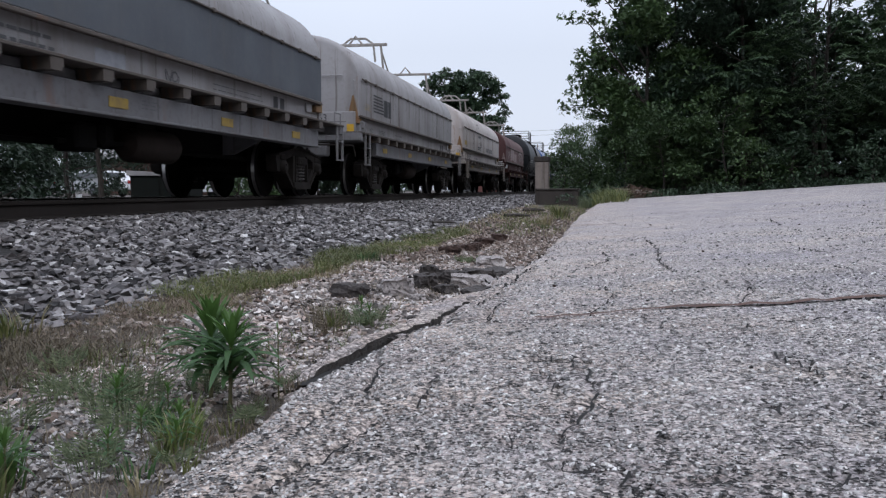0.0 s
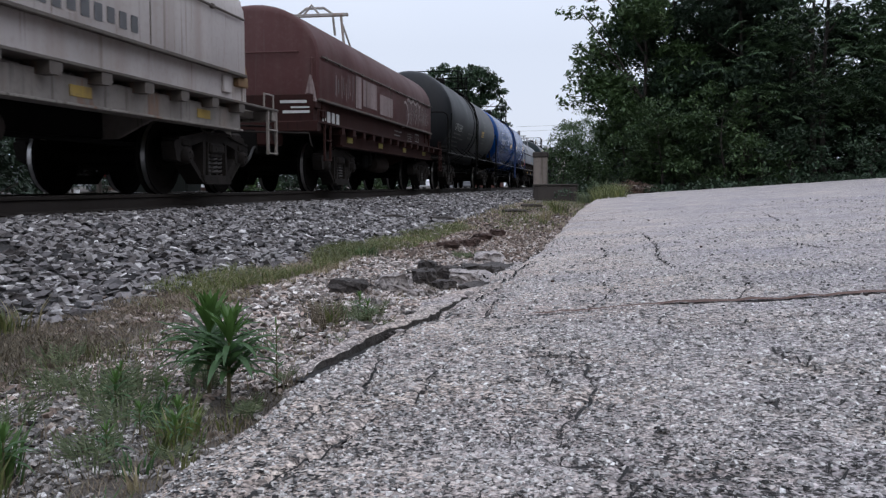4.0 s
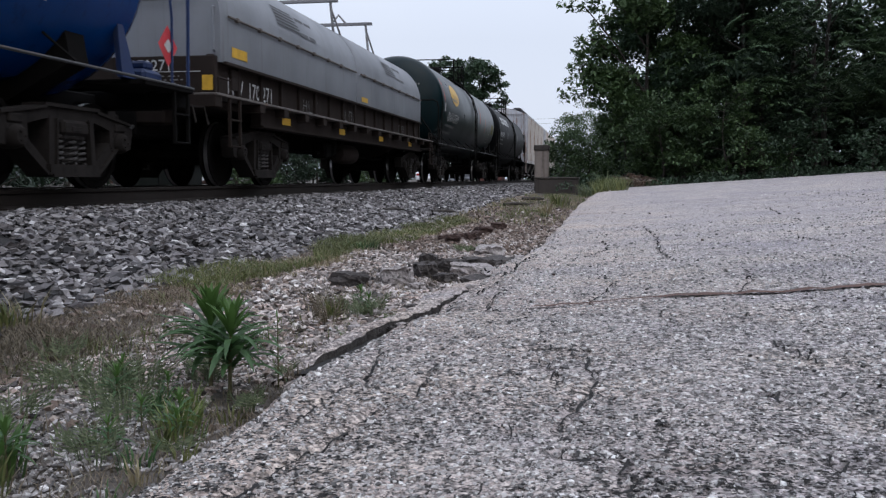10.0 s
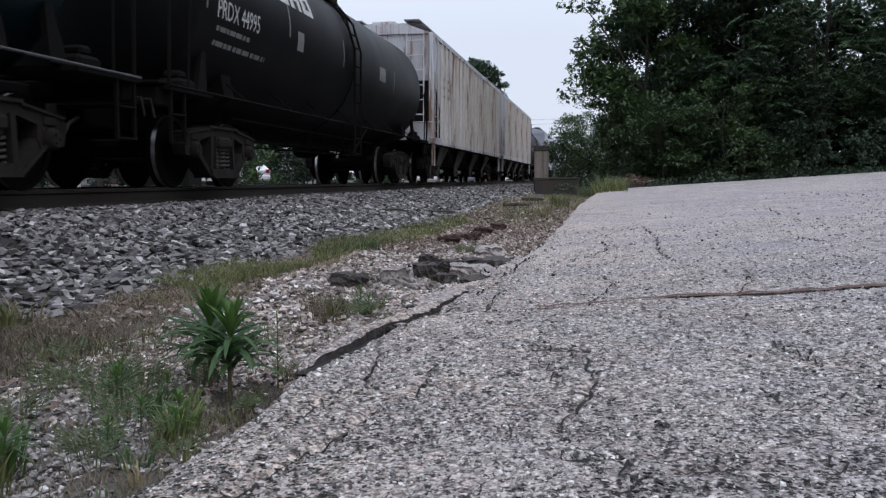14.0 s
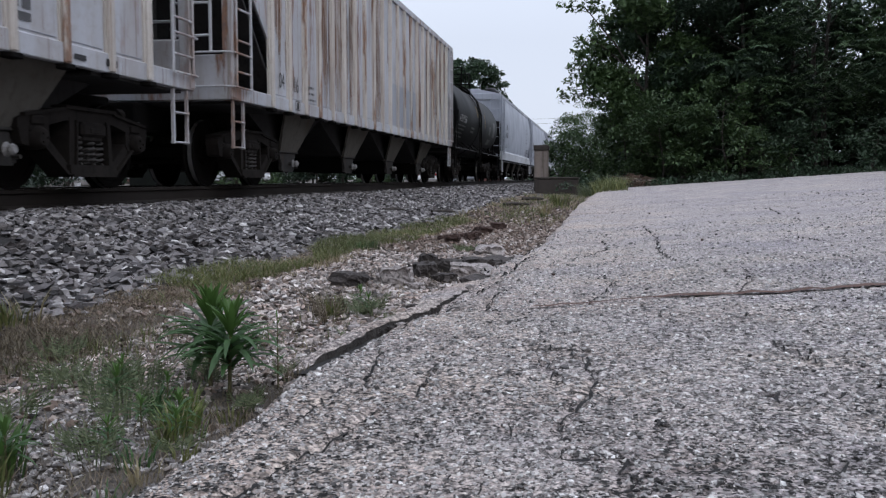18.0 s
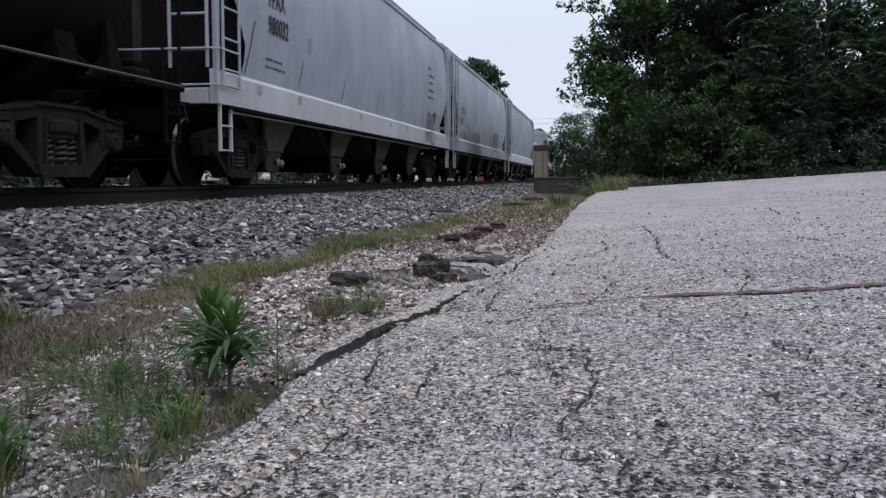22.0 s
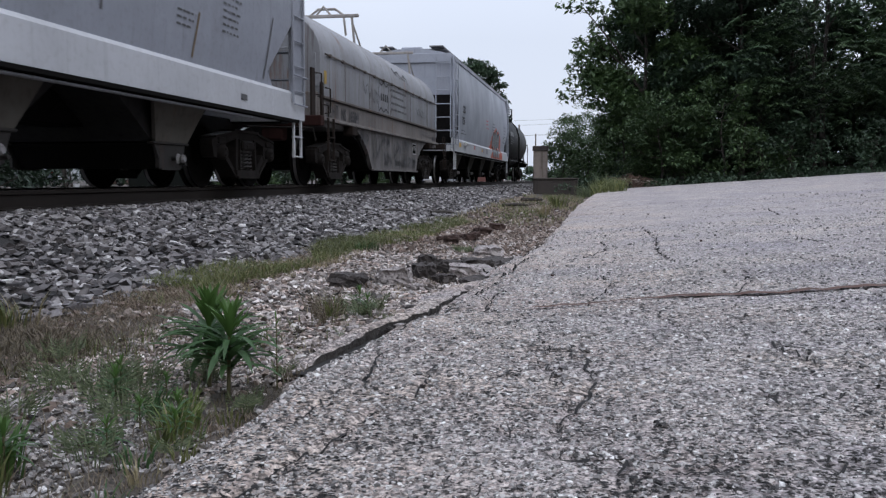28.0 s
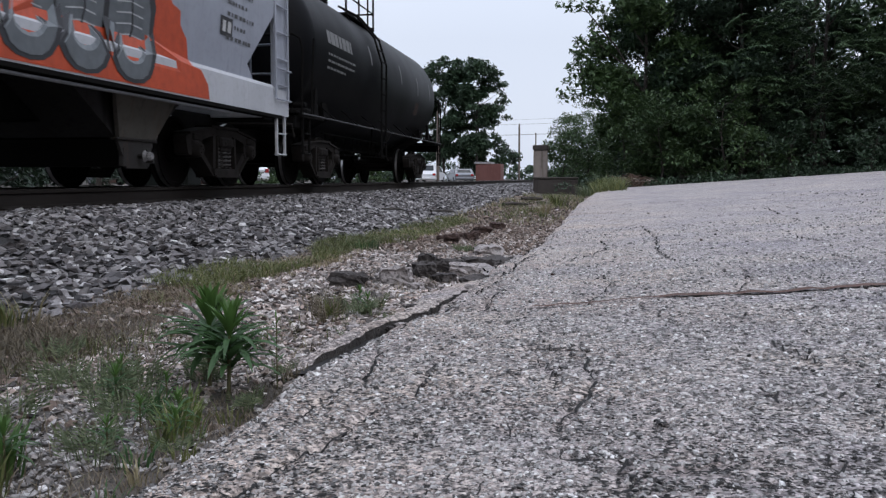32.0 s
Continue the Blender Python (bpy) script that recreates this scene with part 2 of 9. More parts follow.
CHUNK = earth("broken_asphalt", (0.045, 0.039, 0.037), (0.085, 0.074, 0.070), (0.014, 0.012, 0.011))
PALE_CHUNK = earth("broken_concrete", (0.25, 0.222, 0.212), (0.48, 0.44, 0.425), (0.045, 0.039, 0.036))
# side faces coloured dark for the shade where the strip meets the gap
SLAB_SIDE = earth("shaded_broken_face", (0.03, 0.026, 0.023), (0.055, 0.048, 0.043), (0.012, 0.010, 0.009))
# near-black standing for the shade inside cracks, the edge gap and pits
CRACK_SHADE = plain("crack_and_pit_shade", (0.014, 0.0125, 0.012), 0.95, 0, 0.5)
RUSTY = painted("rusted_iron_debris", (0.055, 0.031, 0.024), (0.02, 0.013, 0.011), 0.7, 0.9)
SEAM = painted("rust_stained_joint", (0.105, 0.056, 0.042), (0.05, 0.028, 0.023), 0.8, 0.9)
TRUCK = painted("dusty_cast_steel", (0.024, 0.0205, 0.0185), (0.008, 0.0066, 0.006), 0.7, 0.8, shine=0.12)
SPRING = painted("worn_spring_steel", (0.042, 0.037, 0.034), (0.018, 0.015, 0.013), 0.5, 0.6)
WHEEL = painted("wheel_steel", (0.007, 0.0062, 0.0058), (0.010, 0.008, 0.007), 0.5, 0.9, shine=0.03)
TREAD = plain("worn_wheel_tread", (0.55, 0.54, 0.53), 0.38, 1.0, 0.3)
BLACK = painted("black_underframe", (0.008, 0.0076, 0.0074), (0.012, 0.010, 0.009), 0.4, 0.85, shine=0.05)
HOSE = plain("black_rubber", (0.02, 0.02, 0.02), 0.7)
WHITE = plain("white_stencil_paint", (0.50, 0.50, 0.49), 0.6)
DIM = plain("faded_white_stencil", (0.16, 0.16, 0.158), 0.7)
DARK = plain("black_stencil_paint", (0.03, 0.03, 0.034), 0.6)
GREYPAINT = plain("grey_patch_paint", (0.30, 0.31, 0.34), 0.6)
PALE_SPRAY = plain("pale_spray_paint", (0.42, 0.43, 0.43), 0.6)
SPRAY = plain("dark_spray_paint", (0.09, 0.09, 0.095), 0.6)
OLIVE = plain("olive_yellow_panel", (0.21, 0.17, 0.03), 0.6)
YELLOW = plain("yellow_reflector", (0.62, 0.36, 0.03), 0.5)
WORN_YELLOW = painted("worn_yellow_paint", (0.40, 0.27, 0.055), (0.15, 0.11, 0.07), 0.7, 0.6, streak=0.5)
OCHRE = plain("dull_ochre_spray_paint", (0.17, 0.115, 0.05), 0.7)
RED = plain("red_sign_paint", (0.55, 0.04, 0.05), 0.5)
ORANGE = plain("orange_spray_paint", (0.50, 0.068, 0.020), 0.55)
SILVER = plain("silver_spray_paint", (0.15, 0.165, 0.175), 0.45, 0.2)
BARK = plain("dark_bark", (0.055, 0.045, 0.038), 0.9, 0, 0.5)
DEAD_TWIG = plain("dead_brown_twig", (0.115, 0.072, 0.052), 0.9, 0, 0.5)
LEAF = leafy("dark_tree_leaf", (0.020, 0.043, 0.024), (0.054, 0.098, 0.048), 0.14)
# leaf colour in a shaded and a lit copy, chosen tree by tree
LEAF_DARK = leafy("shaded_tree_leaf", (0.015, 0.032, 0.020), (0.038, 0.068, 0.036), 0.14)
LEAF_LIT = leafy("lit_shrub_leaf", (0.030, 0.062, 0.022), (0.080, 0.135, 0.044), 0.2)
FROND = leafy("pinnate_leaf", (0.034, 0.066, 0.032), (0.076, 0.126, 0.054), 0.15)
GRASS = leafy("summer_grass", (0.075, 0.10, 0.03), (0.21, 0.215, 0.08))
BROWN_STRAW = leafy("dead_brown_grass", (0.10, 0.075, 0.054), (0.265, 0.205, 0.145), 0.2)
STRAW = leafy("dry_grass", (0.20, 0.16, 0.09), (0.42, 0.35, 0.215), 0.2)
WEED = leafy("weed_leaf", (0.042, 0.10, 0.038), (0.095, 0.19, 0.065))
YOUNG_GRASS = leafy("yellow_green_grass", (0.13, 0.18, 0.05), (0.26, 0.32, 0.10))
WEED_TOP = leafy("young_weed_leaf", (0.07, 0.15, 0.035), (0.13, 0.24, 0.06))
STEM = plain("weed_stem", (0.11, 0.10, 0.045), 0.7)


# ---- mesh helpers ----
class Shape:
    """Gathers vertices and faces of one mesh."""

    def __init__(self):
        self.v, self.f, self.mi = [], [], []

    def add(self, verts, faces, mi=0):
        k = len(self.v)
        self.v.extend(verts)
        self.f.extend(tuple(i + k for i in q) for q in faces)
        self.mi.extend([mi] * len(faces))
        return self

    def box(self, x0, x1, y0, y1, z0, z1, c=0.008, mi=0):
        """A block with chamfered edges."""
        lo, hi = (min(x0, x1), min(y0, y1), min(z0, z1)), (max(x0, x1), max(y0, y1), max(z0, z1))
        c = min(c, *((b - a) * 0.3 for a, b in zip(lo, hi)))
        vs, index = [], {}
        for sx in (0, 1):
            for sy in (0, 1):
                for sz in (0, 1):
                    s = (sx, sy, sz)
                    for axis in range(3):
                        q = []
                        for k in range(3):
                            edge = hi[k] if s[k] else lo[k]
                            q.append(edge if k == axis else edge + (-c if s[k] else c))
                        index[s, axis] = len(vs)
                        vs.append(tuple(q))
        fs = []
        for axis in range(3):
            u, w = [k for k in range(3) if k != axis]
            for side in (0, 1):
                ring = []
                for a, b in ((0, 0), (1, 0), (1, 1), (0, 1)):
                    s = [0, 0, 0]
                    s[axis], s[u], s[w] = side, a, b
                    ring.append(index[tuple(s), axis])
                fs.append(ring if (side == 1) == (axis != 1) else ring[::-1])
            for a in (0, 1):
                for b in (0, 1):
                    s0, s1 = [0, 0, 0], [0, 0, 0]
                    s0[axis], s1[axis] = 0, 1
                    s0[u] = s1[u] = a
                    s0[w] = s1[w] = b
                    s0, s1 = tuple(s0), tuple(s1)
                    fs.append([index[s0, u], index[s1, u], index[s1, w], index[s0, w]])
        for s in {k[0] for k in index}:
            fs.append([index[s, 0], index[s, 1], index[s, 2]])
        return self.add(vs, fs, mi)

    def tube(self, pts, r, seg=8, mi=0, cap=True):
        """A round bar along the points; r a number or one for each point."""
        pts = [Vector(p) for p in pts]
        rs = [r] * len(pts) if isinstance(r, (int, float)) else r
        vs, fs, prev = [], [], None
        for i, p in enumerate(pts):
            d = (pts[min(i + 1, len(pts) - 1)] - pts[max(i - 1, 0)]).normalized()
            a = prev - d * prev.dot(d) if prev else d.orthogonal()
            a.normalize()
            prev = a
            b = d.cross(a)
            vs += [tuple(p + rs[i] * (a * math.cos(q * math.tau / seg) + b * math.sin(q * math.tau / seg))) for q in range(seg)]
        for i in range(len(pts) - 1):
            fs += [(i * seg + q, i * seg + (q + 1) % seg, (i + 1) * seg + (q + 1) % seg, (i + 1) * seg + q) for q in range(seg)]
        if cap:
            fs += [tuple(range(seg))[::-1], tuple(range((len(pts) - 1) * seg, len(pts) * seg))]
        return self.add(vs, fs, mi)

    def prism(self, profile, y0, y1, mi=0, cap=True):
        """A closed outline of (x, z) drawn out along y."""
        k = len(profile)
        vs = [(x, y0, z) for x, z in profile] + [(x, y1, z) for x, z in profile]
        fs = [(i, (i + 1) % k, k + (i + 1) % k, k + i) for i in range(k)]
        if cap:
            fs += [tuple(range(k))[::-1], tuple(range(k, 2 * k))]
        return self.add(vs, fs, mi)

    def plate(self, profile, x0, x1, mi=0):
        """A closed outline of (y, z) drawn out along x."""
        k = len(profile)
        vs = [(x0, y, z) for y, z in profile] + [(x1, y, z) for y, z in profile]
        fs = [(i, (i + 1) % k, k + (i + 1) % k, k + i) for i in range(k)] + [tuple(range(k))[::-1], tuple(range(k, 2 * k))]
        return self.add(vs, fs, mi)

    def lathe(self, profile, axis, origin, seg=24, mi=0, closed=False):
        """(radius, distance along axis) turned about an axis 'x', 'y' or 'z'."""
        vs, fs, k = [], [], len(profile)
        for r, d in profile:
            for q in range(seg):
                a = q * math.tau / seg
                u, w = r * math.cos(a), r * math.sin(a)
                p = {"x": (d, u, w), "y": (u, d, w), "z": (u, w, d)}[axis]
                vs.append(tuple(p[i] + origin[i] for i in range(3)))
        for i in range(k if closed else k - 1):
            j = (i + 1) % k
            fs += [(i * seg + q, i * seg + (q + 1) % seg, j * seg + (q + 1) % seg, j * seg + q) for q in range(seg)]
        return self.add(vs, fs, mi)

    def mesh(self, name, mats, smooth=False):
        me = bpy.data.meshes.new(name)
        me.from_pydata(self.v, [], self.f)
        for m in mats if isinstance(mats, (list, tuple)) else [mats]:
            me.materials.append(m)
        if any(self.mi):
            me.polygons.foreach_set("material_index", self.mi)
        bm = bmesh.new()
        bm.from_mesh(me)
        bmesh.ops.recalc_face_normals(bm, faces=bm.faces)
        bm.to_mesh(me)
        bm.free()
        if smooth:
            me.shade_smooth()
            me.set_sharp_from_angle(angle=radians(38))
        me.update()
        return me


def part(name, shape, mats, parent, label="", smooth=False, at=None):
    """One mesh object under a thing or a part; shape a Shape or a mesh to share."""
    me = shape if isinstance(shape, bpy.types.Mesh) else shape.mesh(name, mats, smooth)
    ob = new(name, me)
    ob.parent = parent
    if at is not None:
        ob.matrix_basis = at
    return tagged(ob, label) if label else ob


def thing(name, label, category, at=None, group="", kind=""):
    ob = tagged(new(name), label, category, group, kind)
    ob.empty_display_size = 0.2
    if at is not None:
        ob.matrix_basis = at
    return ob


def solid(name, shape, mats, label, category, group="", kind="", smooth=False, at=None):
    """A thing that is one mesh."""
    ob = new(name, shape if isinstance(shape, bpy.types.Mesh) else shape.mesh(name, mats, smooth))
    if at is not None:
        ob.matrix_basis = at
    return tagged(ob, label, category, group, kind)


def quick_mesh(name, verts, faces, mats):
    """A large mesh from arrays of vertices and faces with equal corners."""
    me = bpy.data.meshes.new(name)
    n, k = len(faces), faces.shape[1]
    me.vertices.add(len(verts))
    me.vertices.foreach_set("co", np.asarray(verts, dtype=np.float32).ravel())
    me.loops.add(n * k)
    me.loops.foreach_set("vertex_index", np.asarray(faces, dtype=np.int32).ravel())
    me.polygons.add(n)
    me.polygons.foreach_set("loop_start", np.arange(n, dtype=np.int32) * k)
    for m in mats if isinstance(mats, (list, tuple)) else [mats]:
        me.materials.append(m)
    me.update(calc_edges=True)
    me.shade_flat()
    return me


# ---- ground ----
RAIL_Z, TRACK_X = 0.45, -6.22


def yard_z(x, y):
    return 0.067 * x + 0.0082 * y


def ground_z(x, y):
    """Height of the bare ground: far verge, ballast bed, ditch, earth under the yard."""
    px = (-400, -60, -16, -10.4, -9.0, -8.0, -4.5, -4.2, -2.45, -1.7, -1.0, -0.6)
    pz = (1.0, 0.4, 0.12, 0.08, 0.16, 0.235, 0.235, 0.21, -0.07, -0.12, -0.12, -0.16)
    if x < -0.6:
        far = max(0.0, min(1.0, (y - 14) / 14))
        low = 0.16 * far * max(0.0, min(1.0, (x + 3.6) / 1.0))
        return float(np.interp(x, px, pz)) + low
    cx, cy = min(x, 14.0), min(max(y, -8), 40)
    t = max(0.0, min(1.0, (y - 27.5) / 3.0)) if x < 14 else 1.0
    base = yard_z(cx, cy)
    return base - 0.14 * (1 - t) - 0.03 * t


gx = sorted({*np.linspace(-400, -40, 9), *np.linspace(-40, -10, 16), *np.linspace(-10, 0, 61), *np.linspace(0, 20, 21), *np.linspace(25, 400, 10)})
gy = sorted({*np.linspace(-60, 0, 13), *np.linspace(0, 20, 81), *np.linspace(21, 60, 40), *np.linspace(70, 900, 20)})
gv = [(x, y, ground_z(x, y) + (0.02 * noise.noise((x * 1.7, y * 1.7, 0)) if -4 < x < 30 and y < 60 else 0)) for y in gy for x in gx]
gf = [(j * len(gx) + i, j * len(gx) + i + 1, (j + 1) * len(gx) + i + 1, (j + 1) * len(gx) + i) for j in range(len(gy) - 1) for i in range(len(gx) - 1)]
ground = tagged(new("ground", quick_mesh("ground", np.array(gv), np.array(gf), EARTH)), "bare stony earth with dry weeds beside the track", "ground", kind="structure")
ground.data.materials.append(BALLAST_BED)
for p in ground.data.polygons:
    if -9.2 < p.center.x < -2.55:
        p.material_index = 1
ground.data.shade_smooth()


# ---- the paved yard ----
def rough_edge(y):
    e = np.interp(y, (-8, 1.0, 1.57, 1.67, 1.91, 2.13, 2.4, 2.6, 2.8, 2.93, 3.19, 3.5, 3.7, 3.8, 4.57, 5.79, 7.0, 9.96, 14.9, 26.9, 28.5), (-0.98, -0.96, -0.92, -0.90, -0.88, -0.88, -0.90, -0.93, -0.90, -0.87, -0.83, -0.79, -0.75, -0.71, -0.66, -0.66, -0.50, -0.42, -0.42, -0.05, 0.1))
    return e + (0.05 if y > 4.8 else 0.015) * noise.noise((0, y * 1.9, 3.3)) + 0.025 * noise.noise((0, y * 8, 1.3))


CRACKS = (
    (0.022, ((-0.67, 1.48), (-0.65, 1.56), (-0.63, 1.67), (-0.62, 1.74), (-0.61, 1.80), (-0.58, 1.84), (-0.57, 1.92), (-0.56, 2.04), (-0.54, 2.15))),
    (0.012, ((-0.08, 1.93), (-0.05, 2.12), (-0.01, 2.35), (-0.03, 2.64), (-0.1, 2.84), (-0.26, 2.99))),
    (0.012, ((-0.04, 3.77), (0.03, 4.2), (0.07, 4.55), (0.0, 4.91))),
    (0.014, ((0.4, 8.89), (0.44, 7.34), (0.39, 6.08), (0.43, 5.41))),
    (0.016, ((-0.47, 3.74), (-0.48, 4.18), (-0.48, 4.44))),
    (0.018, ((-0.63, 2.36), (-0.68, 2.65), (-0.71, 2.88))),
    (0.012, ((-0.44, 1.91), (-0.38, 1.91), (-0.36, 1.93))),
    (0.010, ((0.06, 1.7), (0.05, 1.51))),
    (0.036, ((-0.73, 5.6), (-0.69, 5.84), (-0.61, 6.24), (-0.55, 6.65))),
    (0.016, ((-0.55, 6.65), (-0.45, 7.39))),
    (0.014, ((1.05, 9.75), (1.41, 9.92), (1.86, 9.59))),
    (0.016, ((2.4, 13.9), (3.08, 13.91), (3.55, 12.16))),
    (0.016, ((0.6, 13.2), (1.4, 13.0), (2.2, 13.4))),
    (0.018, ((3.2, 17.5), (4.4, 17.2), (5.6, 17.8))),
    (0.018, ((0.9, 19.5), (2.0, 20.0), (3.4, 19.7), (4.4, 20.3))),
    (0.014, ((1.6, 7.6), (2.1, 7.4), (2.5, 7.7))),
    (0.014, ((-0.22, 2.88), (-0.10, 2.89), (-0.02, 2.80))),
    (0.014, ((-0.08, 1.77), (-0.06, 1.74), (0.01, 1.73))),
    (0.014, ((0.53, 2.84), (0.54, 2.75), (0.58, 2.62), (0.58, 2.50))),
    (0.012, ((0.39, 2.24), (0.41, 2.18), (0.41, 2.08))),
    (0.012, ((0.55, 2.20), (0.56, 2.14))),
    (0.012, ((0.42, 1.88), (0.45, 1.84))),
    (0.012, ((0.41, 1.71), (0.43, 1.65), (0.48, 1.73))),
    (0.012, ((-0.40, 1.86), (-0.37, 1.92))),
    (0.012, ((0.15, 1.63), (0.18, 1.63), (0.25, 1.66))),
    (0.012, ((0.12, 1.99), (0.13, 1.94), (0.17, 1.98))),
    (0.014, ((-0.75, 3.40), (-0.74, 3.68), (-0.69, 4.18), (-0.70, 4.48), (-0.65, 4.58), (-0.58, 4.67), (-0.50, 4.74))),
    (0.014, ((0.52, 3.35), (0.60, 3.43), (0.68, 3.46), (0.82, 3.47), (0.93, 3.44))),
    (0.014, ((0.08, 8.28), (0.26, 8.44), (0.38, 8.80))),
    (0.014, ((0.74, 4.75), (0.68, 4.30), (0.57, 3.94))),
    (0.012, ((-0.71, 2.05), (-0.71, 2.31), (-0.69, 2.40))),
    (0.012, ((-0.46, 2.28), (-0.48, 2.56), (-0.47, 2.74))),
    (0.014, ((1.34, 6.70), (1.46, 6.10), (1.76, 5.98), (2.10, 6.15))),
    (0.012, ((-0.16, 2.67), (-0.12, 2.48), (-0.10, 2.30))),
    (0.012, ((-0.20, 1.97), (-0.17, 1.90))),
    (0.016, ((-0.30, 5.60), (-0.10, 5.90), (0.05, 6.50), (0.02, 7.20))),
    (0.016, ((1.9, 10.8), (2.5, 10.3), (3.1, 10.6))),
    (0.016, ((0.9, 11.5), (1.5, 11.2), (1.9, 10.8), (1.8, 9.6))),
)
# splits that break the yard's edge into blocks
CRACKS += tuple((0.020, tuple((rough_edge(y) + 0.03 + q * (0.10 + 0.05 * math.sin(y * 9)), y + q * (0.10 + 0.06 * math.sin(y * 5))) for q in (0, 0.35, 0.7, 1.0, 1.6))) for y in (3.3, 3.75, 4.1, 4.5, 4.9, 5.3, 5.8, 6.3))
CRACKS += ((0.024, ((-0.74, 3.72), (-0.66, 3.95), (-0.60, 4.3), (-0.57, 4.62), (-0.52, 4.85))), (0.020, ((-0.55, 5.0), (-0.50, 5.35), (-0.52, 5.8), (-0.45, 6.3))))
us = np.unique(np.concatenate([np.arange(0, 2.9, 0.02), np.linspace(2.9, 15, 40)]))
ys = np.unique(np.concatenate([np.linspace(-8, 0.8, 12), np.arange(0.8, 5.4, 0.02), np.arange(5.4, 10, 0.06), np.linspace(10, 28.3, 60)]))
edge = np.array([rough_edge(y) for y in ys])
YX, YY = edge[:, None] + us[None, :], np.repeat(ys[:, None], len(us), 1)
lumps = np.array([noise.noise((x * 2.2, y * 2.2, 5)) * 0.010 + noise.noise((x * 9, y * 9, 5)) * 0.004 for x, y in zip(YX.ravel(), YY.ravel())]).reshape(YX.shape)
YZ = yard_z(YX, YY) + lumps - np.interp(ys, (3.3, 3.6, 5.0, 5.3), (0.03, 0.008, 0.008, 0.03))[:, None] * np.exp(-((us / 0.05) ** 2))[None, :]
CUT = np.zeros(YX.shape)
for depth, line in CRACKS:
    d2 = np.full(YX.shape, 9.0)
    for (ax, ay), (bx, by) in zip(line, line[1:]):
        steps = max(2, int(math.hypot(bx - ax, by - ay) / 0.01))
        for k in range(steps):
            q = k / steps
            cx = ax + (bx - ax) * q + 0.02 * noise.noise((ax * 7 + q * 9, ay, 2))
            cy = ay + (by - ay) * q + 0.03 * noise.noise((ax, ay * 7 + q * 8, 4))
            near = (np.abs(ys - cy) < 0.09)
            d2[near] = np.minimum(d2[near], (YX[near] - cx) ** 2 + ((YY[near] - cy) * 0.7) ** 2)
    dip = depth * np.exp(-d2 / (0.011 + 0.25 * depth) ** 2)
    YZ -= dip
    CUT += dip
seam_dip = 0.014 * np.exp(-(((YY - 3.83 - 0.13 * YX - 0.012 * np.sin(YX * 7)) / 0.022) ** 2)) * ((YX > -0.3) & (YX < 6))
YZ = YZ - seam_dip
yv = np.stack([YX, YY, YZ], -1).reshape(-1, 3)
nx, ny = len(us), len(ys)
jj, ii = np.meshgrid(np.arange(ny - 1), np.arange(nx - 1), indexing="ij")
yf = np.stack([jj * nx + ii, jj * nx + ii + 1, (jj + 1) * nx + ii + 1, (jj + 1) * nx + ii], -1).reshape(-1, 4)
skirt = np.stack([edge - 0.02, ys, YZ[:, 0] - 0.16], -1)
sk = np.arange(ny - 1)
yf = np.concatenate([yf, np.stack([len(yv) + sk, sk * nx, (sk + 1) * nx, len(yv) + sk + 1], -1)])
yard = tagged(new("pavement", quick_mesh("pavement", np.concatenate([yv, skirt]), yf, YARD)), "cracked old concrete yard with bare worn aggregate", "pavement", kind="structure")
yard.data.shade_smooth()
def yard_surface(x, y):
    j = min(ny - 1, int(np.searchsorted(ys, y)))
    return float(YZ[j, min(nx - 1, max(0, int(np.searchsorted(us, x - edge[j]))))])


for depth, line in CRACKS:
    # dark strip painting the crack's shade, of uneven width and with small side splits
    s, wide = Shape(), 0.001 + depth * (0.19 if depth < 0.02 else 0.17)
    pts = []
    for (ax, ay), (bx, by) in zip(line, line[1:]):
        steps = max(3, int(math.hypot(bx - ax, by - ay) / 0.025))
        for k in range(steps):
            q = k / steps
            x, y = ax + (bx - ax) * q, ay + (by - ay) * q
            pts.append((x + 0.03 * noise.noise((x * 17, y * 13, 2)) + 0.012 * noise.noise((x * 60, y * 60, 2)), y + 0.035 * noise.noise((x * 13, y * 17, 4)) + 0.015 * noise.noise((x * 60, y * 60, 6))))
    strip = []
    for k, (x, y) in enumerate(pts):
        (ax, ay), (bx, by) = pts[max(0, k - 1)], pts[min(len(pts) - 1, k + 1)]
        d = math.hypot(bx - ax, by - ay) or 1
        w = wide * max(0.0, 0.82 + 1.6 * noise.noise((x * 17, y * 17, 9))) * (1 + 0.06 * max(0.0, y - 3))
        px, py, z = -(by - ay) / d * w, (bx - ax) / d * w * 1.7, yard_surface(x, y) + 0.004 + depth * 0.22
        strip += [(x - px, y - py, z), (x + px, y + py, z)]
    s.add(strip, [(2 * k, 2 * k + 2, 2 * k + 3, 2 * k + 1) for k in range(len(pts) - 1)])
    part("crack", s, CRACK_SHADE, yard, "dark crack in the concrete")
